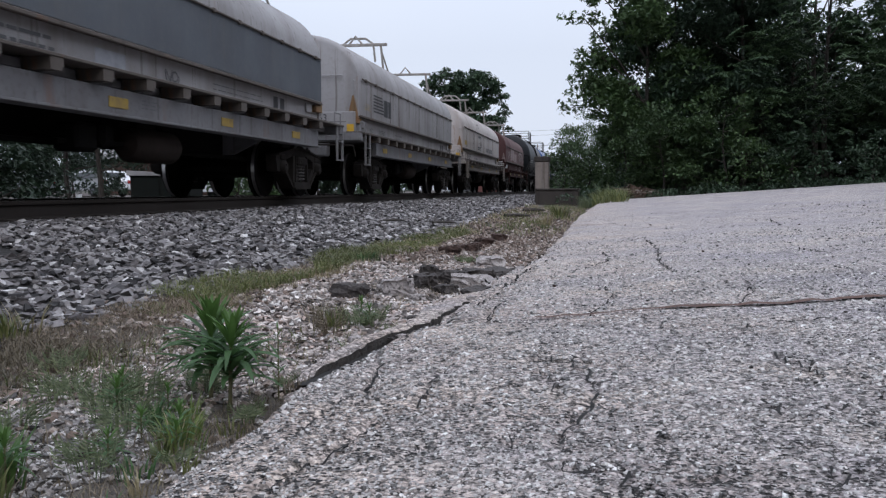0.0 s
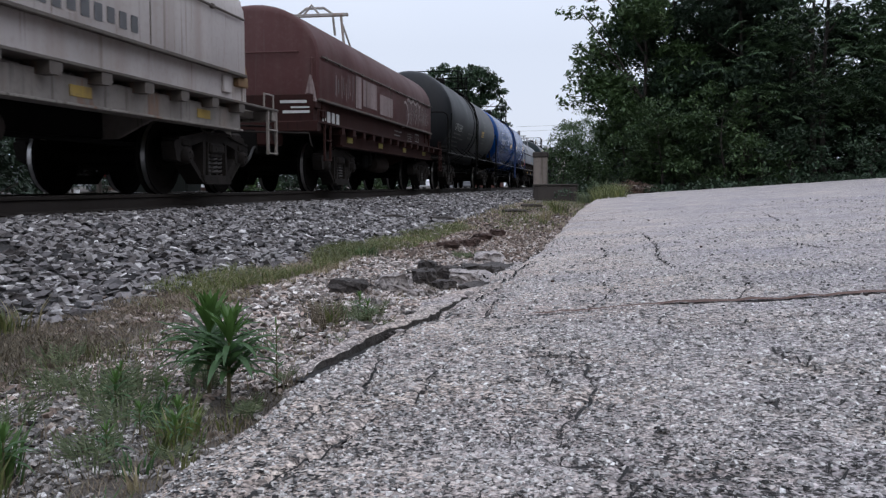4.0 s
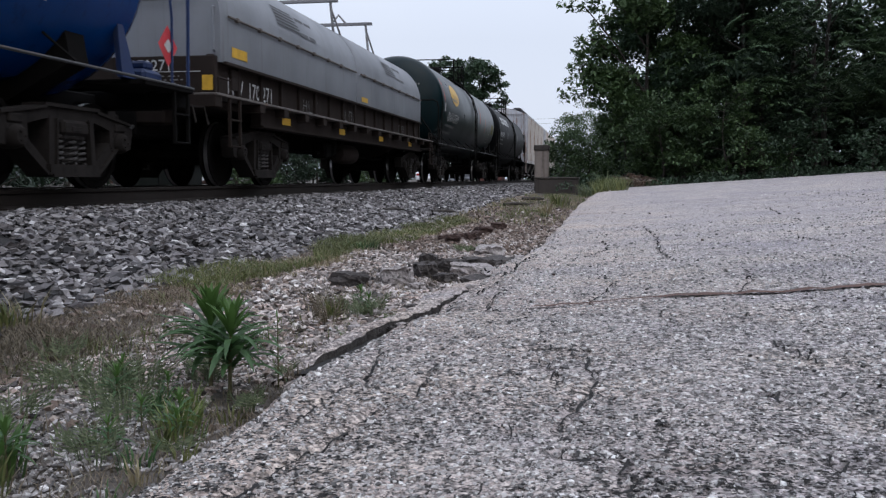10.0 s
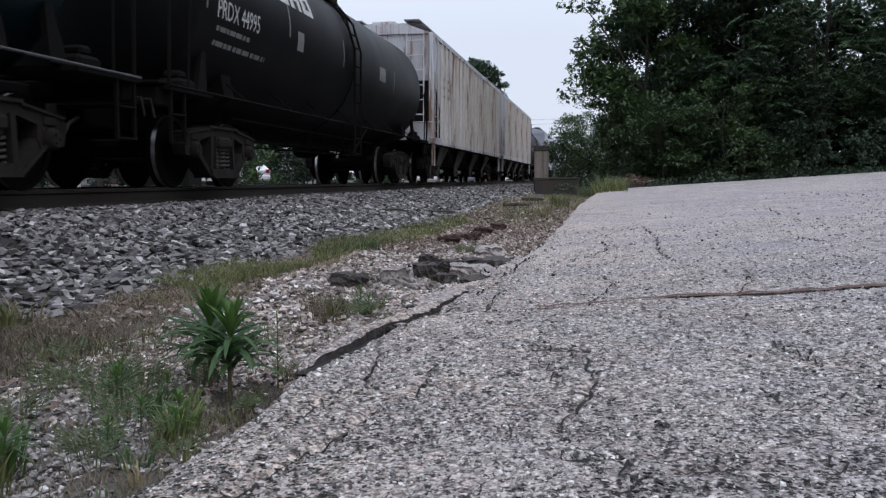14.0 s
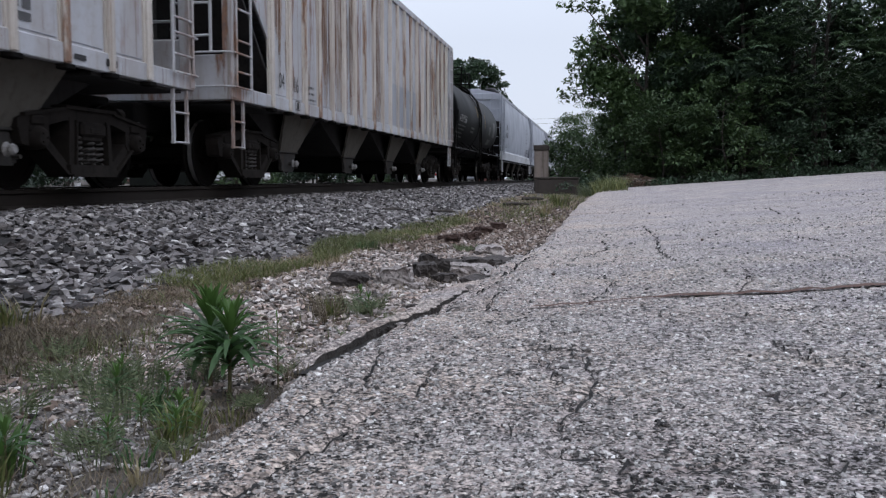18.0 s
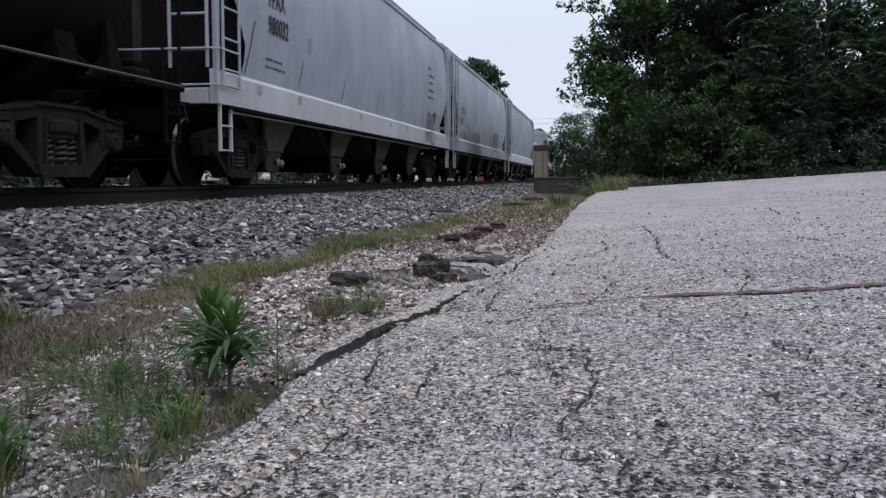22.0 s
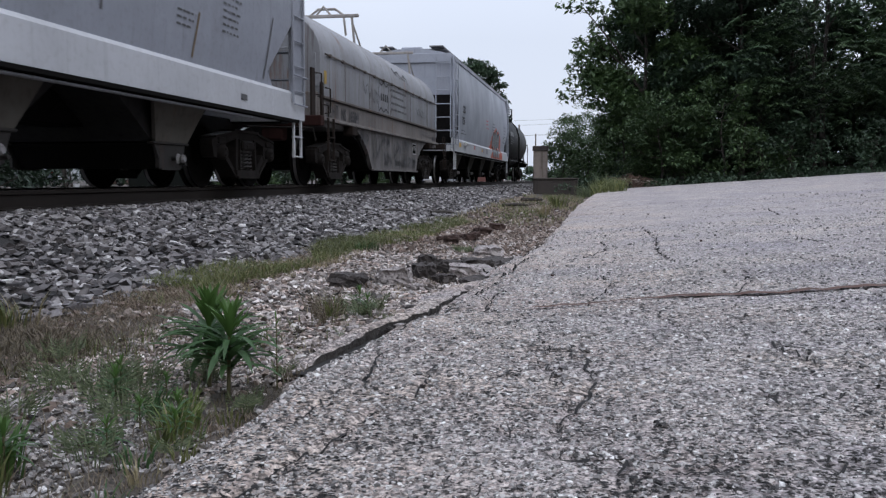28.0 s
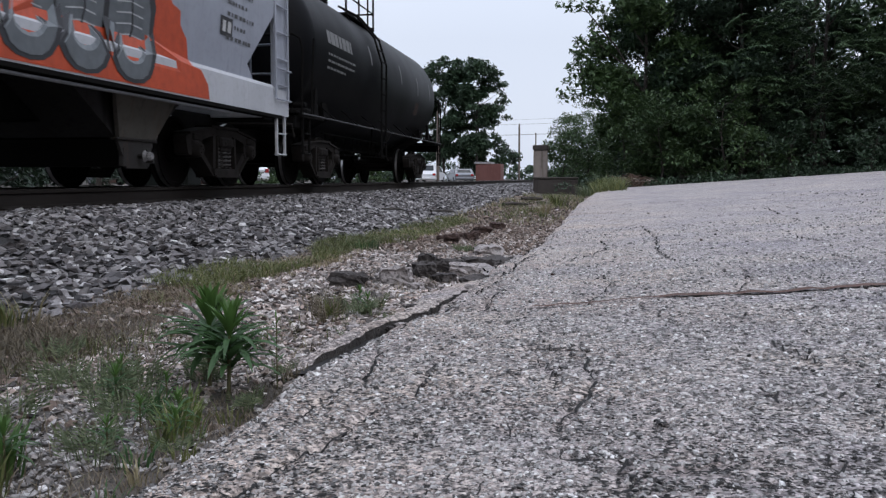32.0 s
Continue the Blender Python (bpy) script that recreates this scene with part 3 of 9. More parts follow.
# a strip of slab broken off along the yard's edge and heaved above it, with a dark gap between
srng, rows, gap_rows = random.Random(400), [], []
for k in range(66):
    y = 2.72 + k * 0.037
    x = rough_edge(y)
    q = (y - 2.72) / 2.0
    rise = 0.008 * math.sin(math.pi * min(1, q + 0.1)) - 0.05 * max(0.0, 1 - q / 0.10) - 0.012 * max(0.0, (q - 0.85) / 0.15) + 0.008 * noise.noise((y * 3.1, 4, 1))
    g = max(0.002, float(np.interp(y, (2.6, 3.0, 3.45, 3.75, 5.1), (0.040, 0.038, 0.028, 0.007, 0.004))) + 0.008 * noise.noise((y * 6, 0, 1)) + 0.010 * noise.noise((y * 19, 0, 1)))
    broad = float(np.interp(y, (2.6, 2.8, 3.1, 3.54, 4.0, 4.5, 4.95, 5.12), (0.04, 0.06, 0.08, 0.10, 0.12, 0.15, 0.13, 0.05))) + 0.035 * noise.noise((y * 5, 7, 1)) + 0.02 * noise.noise((y * 17, 7, 1))
    zb = yard_z(x, y)
    near, away = x - g + 0.008 * srng.uniform(-1, 1), x - g - broad + 0.016 * srng.uniform(-1, 1)
    t = zb + rise + 0.008 * noise.noise((y * 11, 2, 0))
    rows.append([(near + 0.006, y, zb - 0.07), (near + 0.004 * srng.uniform(-1, 1), y, t - 0.006), (near - 0.012, y, t), ((near + away) / 2, y, t + 0.004 * srng.uniform(-1, 1)), (away, y, t - 0.012), (away - 0.01, y, zb - 0.07)])
    sunk = zb - float(np.interp(y, (3.3, 3.6), (0.03, 0.05)))
    gap_rows.append([(near - 0.02, y, sunk), (x + 0.02, y, sunk)])
slab, m = Shape(), 6
slab.add([v for r in rows for v in r], [(k * m + q, k * m + q + 1, (k + 1) * m + q + 1, (k + 1) * m + q) for k in range(len(rows) - 1) for q in range(m - 1)])
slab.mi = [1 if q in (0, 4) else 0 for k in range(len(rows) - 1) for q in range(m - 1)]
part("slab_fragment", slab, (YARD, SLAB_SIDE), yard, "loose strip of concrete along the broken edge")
# the gap's depth is a near-black ribbon, its shade painted
part("crack", Shape().add([v for r in gap_rows for v in r], [(2 * k, 2 * k + 1, 2 * k + 3, 2 * k + 2) for k in range(len(gap_rows) - 1)]), CRACK_SHADE, yard, "dark gap along the broken edge")
crng, hair = random.Random(31), Shape()
for k in range(230):
    y = 1.5 + 14 * crng.random() ** 2.2
    x = rough_edge(y) + 0.1 + crng.random() * (0.9 + 0.55 * y)
    a, n, w = crng.gauss(0.15, 0.7), crng.randint(2, 5), (0.0007 + 0.0008 * y) * crng.uniform(0.5, 1.2)
    for _ in range(n):
        ln = crng.uniform(0.008, 0.026) * (0.5 + 0.25 * y)
        a += crng.gauss(0, 0.7)
        bx, by = x + math.cos(a) * ln, y + math.sin(a) * ln
        px, py = -math.sin(a) * w, math.cos(a) * w
        za, zb = yard_surface(x, y) + 0.007, yard_surface(bx, by) + 0.007
        hair.add([(x - px, y - py, za), (bx - px * 0.5, by - py * 0.5, zb), (bx + px * 0.5, by + py * 0.5, zb), (x + px, y + py, za)], [(0, 1, 2, 3)])
        x, y = bx, by
tagged(part("hairline_cracks", hair, CRACK_SHADE, yard, "short dark splits in the concrete"), kind="stuff")
# flat flecks coloured near-black like the shade inside small pits
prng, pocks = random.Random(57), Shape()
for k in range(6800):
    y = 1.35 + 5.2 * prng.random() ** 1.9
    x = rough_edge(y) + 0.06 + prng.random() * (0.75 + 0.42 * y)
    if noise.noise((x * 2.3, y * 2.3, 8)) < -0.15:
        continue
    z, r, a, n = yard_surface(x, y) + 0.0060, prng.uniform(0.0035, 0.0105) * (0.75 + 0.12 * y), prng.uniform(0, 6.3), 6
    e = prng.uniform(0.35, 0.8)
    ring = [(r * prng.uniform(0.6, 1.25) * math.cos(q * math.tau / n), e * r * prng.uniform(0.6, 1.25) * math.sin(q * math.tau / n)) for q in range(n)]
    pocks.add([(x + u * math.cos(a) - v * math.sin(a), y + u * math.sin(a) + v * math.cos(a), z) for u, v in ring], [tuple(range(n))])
tagged(part("pock_marks", pocks, CRACK_SHADE, yard, "flat dark flecks painted for the shade in the concrete's pits"), kind="stuff")
seam = Shape()
for k in range(64):
    x0, x1 = -0.27 + k * 0.06, -0.27 + (k + 1) * 0.06
    w0, w1 = ((0.034 if x > 0.25 else 0.02) + 0.014 * noise.noise((x * 6, 0, 7)) + 0.012 * noise.noise((x * 21, 0, 7)) for x in (x0, x1))
    c0, c1 = (3.83 + 0.13 * x + 0.012 * math.sin(x * 7) for x in (x0, x1))
    z0, z1 = yard_surface(x0, c0) + 0.017, yard_surface(x1, c1) + 0.017
    seam.add([(x0, c0 - w0, z0), (x1, c1 - w1, z1), (x1, c1 + w1, z1), (x0, c0 + w0, z0)], [(0, 1, 2, 3)])
part("joint_filler", seam, SEAM, yard, "rust-stained joint across the concrete")


# ---- loose stones ----
def shard():
    v = np.array([(x, y, z) for z in (-0.75, 0.75) for y in (-0.75, 0.75) for x in (-0.75, 0.75)])
    f = np.array([(0, 2, 1), (1, 2, 3), (4, 5, 6), (5, 7, 6), (0, 1, 4), (1, 5, 4), (2, 6, 3), (3, 6, 7), (0, 4, 2), (2, 4, 6), (1, 3, 5), (3, 7, 5)])
    return v, f


def turns(rng, n):
    q = rng.normal(size=(n, 4))
    w, x, y, z = (q / np.linalg.norm(q, axis=1, keepdims=True)).T
    return np.stack([np.stack([1 - 2 * (y * y + z * z), 2 * (x * y - w * z), 2 * (x * z + w * y)], -1), np.stack([2 * (x * y + w * z), 1 - 2 * (x * x + z * z), 2 * (y * z - w * x)], -1),
                     np.stack([2 * (x * z - w * y), 2 * (y * z + w * x), 1 - 2 * (x * x + y * y)], -1)], 1)


def stones(name, areas, base, mats, seed, flat=0.75):
    """areas: x0, x1, y0, y1, spacing, smallest and largest radius."""
    rng, vs, fs, k = np.random.default_rng(seed), [], [], 0
    bv, bf = base
    for x0, x1, y0, y1, gap, r0, r1 in areas:
        n = int((x1 - x0) * (y1 - y0) / gap ** 2)
        x, y = rng.uniform(x0, x1, n), rng.uniform(y0, y1, n)
        keep = np.array([noise.noise((a * 0.9, b * 0.9, seed)) > -0.75 and not (2.6 < b < 5.1 and a > rough_edge(b) - (0.12 if b > 3.2 else 0.07)) and not (b < 2.75 and a > rough_edge(b) - 0.24 and noise.noise((a * 9, b * 7, 2)) > 0.0) for a, b in zip(x, y)])
        x, y = x[keep], y[keep]
        n = len(x)
        z = np.array([ground_z(a, b) + (0.02 * noise.noise((a * 1.7, b * 1.7, 0)) if a > -4 else 0) for a, b in zip(x, y)])
        r = rng.uniform(0, 1, n) ** 1.7 * (r1 - r0) + r0
        shape = (bv[None] + rng.normal(0, 0.20, (n, len(bv), 3))) * rng.uniform(0.65, 1.15, (n, len(bv), 1)) * rng.uniform((0.9, 0.65, 0.4), (1.6, 1.15, 0.8), (n, 3))[:, None, :]
        v = np.einsum("nij,nkj->nki", turns(rng, n), shape) * r[:, None, None]
        v[..., 2] *= flat
        v += np.stack([x, y, z + r * rng.uniform(0.1, 0.6, n)], -1)[:, None, :]
        vs.append(v.reshape(-1, 3))
        fs.append((bf[None] + (k + np.arange(n) * len(bv))[:, None, None]).reshape(-1, 3))
        k += n * len(bv)
    return quick_mesh(name, np.concatenate(vs), np.concatenate(fs), mats)


tagged(new("ballast", stones("ballast", ((-5.5, -2.40, 2.4, 12, 0.047, 0.021, 0.043), (-5.5, -2.35, 12, 26, 0.062, 0.027, 0.050), (-5.5, -2.2, 26, 60, 0.12, 0.04, 0.07), (-2.6, -2.3, 3.0, 26, 0.10, 0.014, 0.034), (-8.6, -5.5, 4, 40, 0.11, 0.03, 0.05), (-8.6, -2.5, -9, 2.4, 0.060, 0.026, 0.047)), shard(), BALLAST, 3, 0.58)),
       "grey crushed-stone ballast bank along the track", "ballast", kind="stuff")
tagged(new("grey_gravel", stones("grey_gravel", ((-2.1, -0.86, 1.2, 2.5, 0.0140, 0.004, 0.0125),), shard(), GREY_GRAVEL, 7, 0.62)), "dull grey loose gravel with dark soil between", "gravel", kind="stuff")
tagged(new("gravel", stones("gravel", ((-1.92, -0.82, 2.4, 4.0, 0.0180, 0.005, 0.016), (-2.08, -0.70, 4.0, 8.0, 0.0235, 0.006, 0.024), (-1.6, -0.45, 7.5, 10, 0.036, 0.010, 0.028), (-2.45, -0.9, -9, 1.3, 0.024, 0.006, 0.018)), shard(), GRAVEL, 5, 0.62)),
       "pale loose gravel along the broken yard edge", "gravel", kind="stuff")
tagged(new("dirty_gravel", stones("dirty_gravel", ((-2.6, -1.7, 1.6, 4.6, 0.045, 0.006, 0.018), (-2.5, -1.9, 4.0, 8, 0.035, 0.006, 0.022), (-1.95, -0.75, 2.2, 8.2, 0.048, 0.005, 0.019), (-2.2, -0.32, 8.0, 13, 0.038, 0.010, 0.030), (-2.3, -0.2, 12, 26, 0.075, 0.014, 0.035)), shard(), BROWN_GRAVEL, 6, 0.8)),
       "brown dirty gravel and earth beside the ballast", "gravel", kind="stuff")


def pebbles(name, areas, seed):
    """Aggregate standing proud of the worn yard."""
    rng, vs, fs, k = np.random.default_rng(seed), [], [], 0
    bv, bf = shard()
    for x0, x1, y0, y1, gap, r0, r1 in areas:
        n = int((x1 - x0) * (y1 - y0) / gap ** 2)
        x, y = rng.uniform(x0, x1, n), rng.uniform(y0, y1, n)
        iy = np.clip(np.searchsorted(ys, y), 0, ny - 1)
        iu = np.searchsorted(us, x - edge[iy])
        keep = (x > edge[iy] + 0.03) & (iu < nx) & ~((np.abs(y - 3.83 - 0.13 * x - 0.012 * np.sin(x * 7)) < 0.034) & (x > -0.27) & (x < 3.5))
        keep &= CUT[iy, np.minimum(iu, nx - 1)] < 0.005
        x, y, iy, iu = x[keep], y[keep], iy[keep], iu[keep]
        n = len(x)
        z = YZ[iy, iu]
        r = rng.uniform(0, 1, n) ** 2 * (r1 - r0) + r0
        shape = (bv[None] + rng.normal(0, 0.18, (n, 8, 3))) * rng.uniform((0.7, 0.6, 0.45), (1.3, 1.1, 0.8), (n, 3))[:, None, :]
        v = np.einsum("nij,nkj->nki", turns(rng, n), shape) * r[:, None, None]
        v[..., 2] *= 0.7
        v += np.stack([x, y, z - r * rng.uniform(-0.15, 0.5, n)], -1)[:, None, :]
        vs.append(v.reshape(-1, 3))
        fs.append((bf[None] + (k + np.arange(n) * 8)[:, None, None]).reshape(-1, 3))
        k += n * 8
    return quick_mesh(name, np.concatenate(vs), np.concatenate(fs), PEBBLE)


stuff = part("aggregate", pebbles("aggregate", ((-0.95, 0.7, 1.25, 2.2, 0.0115, 0.0025, 0.0075), (-0.95, 1.1, 2.2, 3.4, 0.0155, 0.003, 0.010), (-0.8, 1.9, 3.4, 5.5, 0.024, 0.004, 0.011), (-0.75, 3.2, 5.5, 9.0, 0.045, 0.005, 0.012), (-0.7, 4.8, 9.0, 15, 0.14, 0.006, 0.012)), 17), None, yard, "pale and dark pebbles worn out of the concrete")
tagged(stuff, kind="stuff")


# ---- the track ----
track = thing("railway_track", "single railway track of rusty rails on wooden ties", "railway track", kind="structure")
rail_profile = [(-0.07, 0), (0.07, 0), (0.07, 0.012), (0.012, 0.032), (0.009, 0.135), (0.034, 0.148), (0.036, 0.178), (0.026, 0.186), (-0.026, 0.186), (-0.036, 0.178), (-0.034, 0.148), (-0.009, 0.135), (-0.012, 0.032), (-0.07, 0.012)]
rail_shape = Shape().prism(rail_profile, -60, 420)
rail_shape.mi[7] = 1
rail_mesh = rail_shape.mesh("rail", (RAIL, RAIL_TOP))
for side in (-1, 1):
    part("rail", rail_mesh, None, track, at=pose(TRACK_X + side * 0.755, 0, RAIL_Z - 0.186))
tie_mesh = Shape().box(-1.3, 1.3, -0.115, 0.115, -0.18, 0, 0.012).mesh("tie", TIE)
for k in range(110):
    part("tie", tie_mesh, None, track, at=pose(TRACK_X + 0.02 * math.sin(k * 2.3), -1 + k * 0.53, RAIL_Z - 0.190, 0, 0, 0.8 * math.sin(k * 1.7)))
plate_mesh = Shape().box(-0.18, 0.18, -0.09, 0.09, 0, 0.018, 0.004).mesh("tie_plate", RAIL)
for k in range(60):
    part("tie_plate", plate_mesh, None, track, at=pose(TRACK_X + 0.755, 3.77 + k * 0.53, RAIL_Z - 0.1885))


# ---- railway cars: built round the middle of the track at the height of the rail, near side +x, front end -y ----
WHEEL_R, AXLE_GAP = 0.457, 1.778
wheel_shape = Shape()
for mi, prof in ((0, [(0.457, -0.045), (0.458, -0.03)]), (1, [(0.458, -0.03), (0.460, 0.025)]), (0, [(0.460, 0.025), (0.462, 0.06)]), (0, [(0.457, -0.045), (0.43, -0.05), (0.40, -0.045), (0.385, -0.015), (0.16, 0.02), (0.14, -0.03), (0.09, -0.05), (0.0, -0.05)]),
                 (0, [(0.462, 0.06), (0.487, 0.07), (0.487, 0.085)]), (0, [(0.487, 0.085), (0.46, 0.095), (0.40, 0.09), (0.38, 0.06), (0.15, 0.075), (0.12, 0.1), (0.0, 0.1)])):
    wheel_shape.lathe(prof, "x", (0, 0, 0), 28, mi)
WHEEL_NEAR = Shape().add([(-x, y, z) for x, y, z in wheel_shape.v], wheel_shape.f)
WHEEL_NEAR.mi = list(wheel_shape.mi)
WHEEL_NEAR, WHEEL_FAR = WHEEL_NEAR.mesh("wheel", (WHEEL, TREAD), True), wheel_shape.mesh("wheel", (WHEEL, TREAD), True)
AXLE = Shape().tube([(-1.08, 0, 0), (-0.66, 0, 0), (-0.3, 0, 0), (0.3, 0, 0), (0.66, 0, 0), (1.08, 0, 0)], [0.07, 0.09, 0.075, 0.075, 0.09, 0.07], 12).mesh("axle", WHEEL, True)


def side_frame_mesh():
    """Cast side frame: top chord, spring seat, diagonals, columns and pedestals, with raised flanges round the openings."""
    s = Shape()

    def beam(ya, za, yb, zb, h, d):
        ln = math.hypot(yb - ya, zb - za)
        u, v = -(zb - za) / ln * h / 2, (yb - ya) / ln * h / 2
        s.plate([(ya - u, za - v), (yb - u, zb - v), (yb + u, zb + v), (ya + u, za + v)], -d / 2, d / 2)

    s.plate([(-1.17, 0.56), (-1.17, 0.645), (-1.04, 0.70), (-0.70, 0.735), (-0.42, 0.80), (0.42, 0.80), (0.70, 0.735), (1.04, 0.70), (1.17, 0.645), (1.17, 0.56), (0.74, 0.60), (0.42, 0.67), (-0.42, 0.67), (-0.74, 0.60)], -0.09, 0.09)
    beam(-0.46, 0.80, 0.46, 0.80, 0.035, 0.25)
    beam(-0.42, 0.19, 0.42, 0.19, 0.10, 0.26)
    beam(-0.40, 0.135, 0.40, 0.135, 0.03, 0.30)
    for k in (-1, 1):
        beam(k * 0.44, 0.78, k * 1.10, 0.685, 0.03, 0.24)
        beam(k * 0.40, 0.19, k * 0.86, 0.54, 0.10, 0.16)
        beam(k * 0.43, 0.145, k * 0.93, 0.50, 0.028, 0.24)
        beam(k * 0.36, 0.22, k * 0.33, 0.70, 0.085, 0.20)
        beam(k * 0.295, 0.22, k * 0.275, 0.68, 0.022, 0.25)
        s.plate([(k * 0.70, 0.46), (k * 0.775, 0.36), (k * 0.80, 0.62), (k * 0.70, 0.64)][::k], -0.09, 0.09)
        s.plate([(k * 1.02, 0.40), (k * 1.12, 0.42), (k * 1.17, 0.60), (k * 1.0, 0.64)][::k], -0.09, 0.09)
        s.box(-0.10, 0.10, k * 0.889 - 0.13, k * 0.889 + 0.13, 0.53, 0.60, 0.015)
        s.box(0.07, 0.115, k * 0.889 - 0.10, k * 0.889 + 0.10, 0.60, 0.69, 0.015)
    s.box(-0.02, 0.15, -0.22, 0.22, 0.52, 0.67, 0.03)
    s.box(0.10, 0.155, -0.10, 0.10, 0.55, 0.62, 0.015)
    return s.mesh("side_frame", TRUCK)


SIDE_FRAME = side_frame_mesh()
COIL = Shape()
for cx, cz in ((-0.19, 0.03), (0.0, 0.05), (0.19, 0.03)):
    COIL.tube([(cz + 0.06 * math.cos(q * 0.9), cx + 0.078 * math.sin(q * 0.9), 0.24 + q * 0.0079) for q in range(36)], 0.0165, 6)
COIL = COIL.mesh("spring", SPRING, True)
CAP = Shape().lathe([(0.0, 0.1), (0.075, 0.1), (0.10, 0.075), (0.115, 0.0), (0.115, -0.09), (0.0, -0.09)], "x", (0, 0, 0), 14)
for k in range(3):
    CAP.box(0.09, 0.115, 0.045 * math.cos(k * 2.1) - 0.012, 0.045 * math.cos(k * 2.1) + 0.012, 0.045 * math.sin(k * 2.1) - 0.012, 0.045 * math.sin(k * 2.1) + 0.012, 0.003)
CAP = CAP.mesh("bearing_cap", TRUCK, True)
BOLSTER = Shape().box(-1.12, 1.12, -0.2, 0.2, 0.46, 0.66, 0.03).box(-0.3, 0.3, -0.3, 0.3, 0.6, 0.74, 0.02).mesh("bolster", TRUCK)
BEAM = Shape().tube([(-0.85, 0, 0.36), (0.85, 0, 0.36)], 0.035, 8)
for k in (-1, 1):
    BEAM.box(k * 0.68, k * 0.80, -0.05, 0.05, 0.26, 0.48, 0.01)
BEAM = BEAM.mesh("brake_beam", TRUCK)
KNUCKLE = Shape().box(-0.09, 0.09, -0.32, 0.45, 0.78, 0.93, 0.03).box(-0.17, 0.15, -0.55, -0.3, 0.72, 0.99, 0.04).box(0.04, 0.16, -0.66, -0.5, 0.74, 0.98, 0.03).mesh("coupler", TRUCK)
HOSE_MESH = Shape().tube([(0.28, 0.05, 0.82), (0.28, -0.12, 0.74), (0.26, -0.28, 0.55), (0.2, -0.42, 0.44), (0.12, -0.56, 0.46)], 0.025, 7).mesh("air_hose", HOSE, True)
WHEELSETS = []


def running_gear(car, trucks, ends):
    """Two trucks of cast steel with their wheels, couplers and hoses."""
    for yt in trucks:
        truck = part("truck", BOLSTER, None, car, "dusty cast steel truck", at=pose(0, yt, 0))
        for k in (-1, 1):
            part("side_frame", SIDE_FRAME, None, truck, at=pose(k * 1.0, 0, 0))
            part("spring", COIL, None, truck, at=pose(k * 1.0, 0, 0))
            part("brake_beam", BEAM, None, truck, at=pose(0, k * 0.33, 0))
            for a in (-1, 1):
                part("bearing_cap", CAP, None, truck, at=pose(k * 1.07, a * AXLE_GAP / 2, 0.48, 0, 0, 0 if k > 0 else 180))
        for a in (-1, 1):
            ws = part("wheelset", AXLE, None, car, at=pose(0, yt + a * AXLE_GAP / 2, WHEEL_R))
            part("wheel", WHEEL_NEAR, None, ws, at=pose(0.755, 0, 0))
            part("wheel", WHEEL_FAR, None, ws, at=pose(-0.755, 0, 0))
            WHEELSETS.append((ws, yt + a * AXLE_GAP / 2))
    for ye, turn in ((ends[0], 0), (ends[1], 180)):
        part("coupler", KNUCKLE, None, car, at=pose(0, ye, 0, 0, 0, turn))
        part("air_hose", HOSE_MESH, None, car, at=pose(0, ye, 0, 0, 0, turn))


def ladder(car, x, y0, y1, z0, z1, mat, rungs, name="ladder", bar=0.02):
    s = Shape()
    for y in (y0, y1):
        s.tube([(x, y, z0), (x, y, z1)], bar * 1.3, 6)
    for k in range(rungs):
        z = z0 + (z1 - z0) * (k + 0.5) / rungs
        s.tube([(x, y0, z), (x, y1, z)], bar, 6)
    return part(name, s, mat, car)


def end_ladder(car, y, x0, x1, z0, z1, mat, rungs):
    s = Shape()
    for x in (x0, x1):
        s.tube([(x, y, z0), (x, y, z1)], 0.024, 6)
    for k in range(rungs):
        z = z0 + (z1 - z0) * (k + 0.5) / rungs
        s.tube([(x0, y, z), (x1, y, z)], 0.018, 6)
    return part("ladder", s, mat, car)


def step(car, x, y, z, mat, drop=0.5, w=0.34):
    s = Shape()
    for k in (-1, 1):
        s.box(x - 0.02, x + 0.02, y + k * w / 2 - 0.018, y + k * w / 2 + 0.018, z - drop, z, 0.004)
    for q in (0.45, 0.97):
        s.box(x - 0.035, x + 0.035, y - w / 2, y + w / 2, z - drop * q - 0.010, z - drop * q + 0.010, 0.004)
    part("step", s, mat, car)


def rail_bar(car, pts, mat, r=0.018, name="handrail"):
    part(name, Shape().tube(pts, r, 7), mat, car)


def letters(car, text, y, z, size, mat, surf, squeeze=0.8, name="lettering", label="", bold=0.0):
    """Letters cut to a mesh and laid on the side; y, z the left foot of the line."""
    cu = bpy.data.curves.new("lettering", "FONT")
    cu.body, cu.size, cu.resolution_u, cu.offset = text, size * 1.38, 2, bold
    tmp = bpy.data.objects.new("lettering", cu)
    scene.collection.objects.link(tmp)
    bpy.context.view_layer.update()
    me = bpy.data.meshes.new_from_object(tmp.evaluated_get(bpy.context.evaluated_depsgraph_get()))
    bpy.data.objects.remove(tmp)
    bpy.data.curves.remove(cu)
    for v in me.vertices:
        yy, zz = y + v.co.x * squeeze, z + v.co.y
        v.co = (surf(zz) + 0.008, yy, zz)
    me.materials.clear()
    me.materials.append(mat)
    return part(name, me, None, car, label)


def end_letters(car, text, x, z, size, mat, y, squeeze=0.8):
    """A line of letters on the front end; x, z its left foot."""
    ob = letters(car, text, x, z, size, mat, lambda q: 0.0, squeeze)
    for v in ob.data.vertices:
        v.co = (v.co.y, y - 0.008, v.co.z)
    return ob


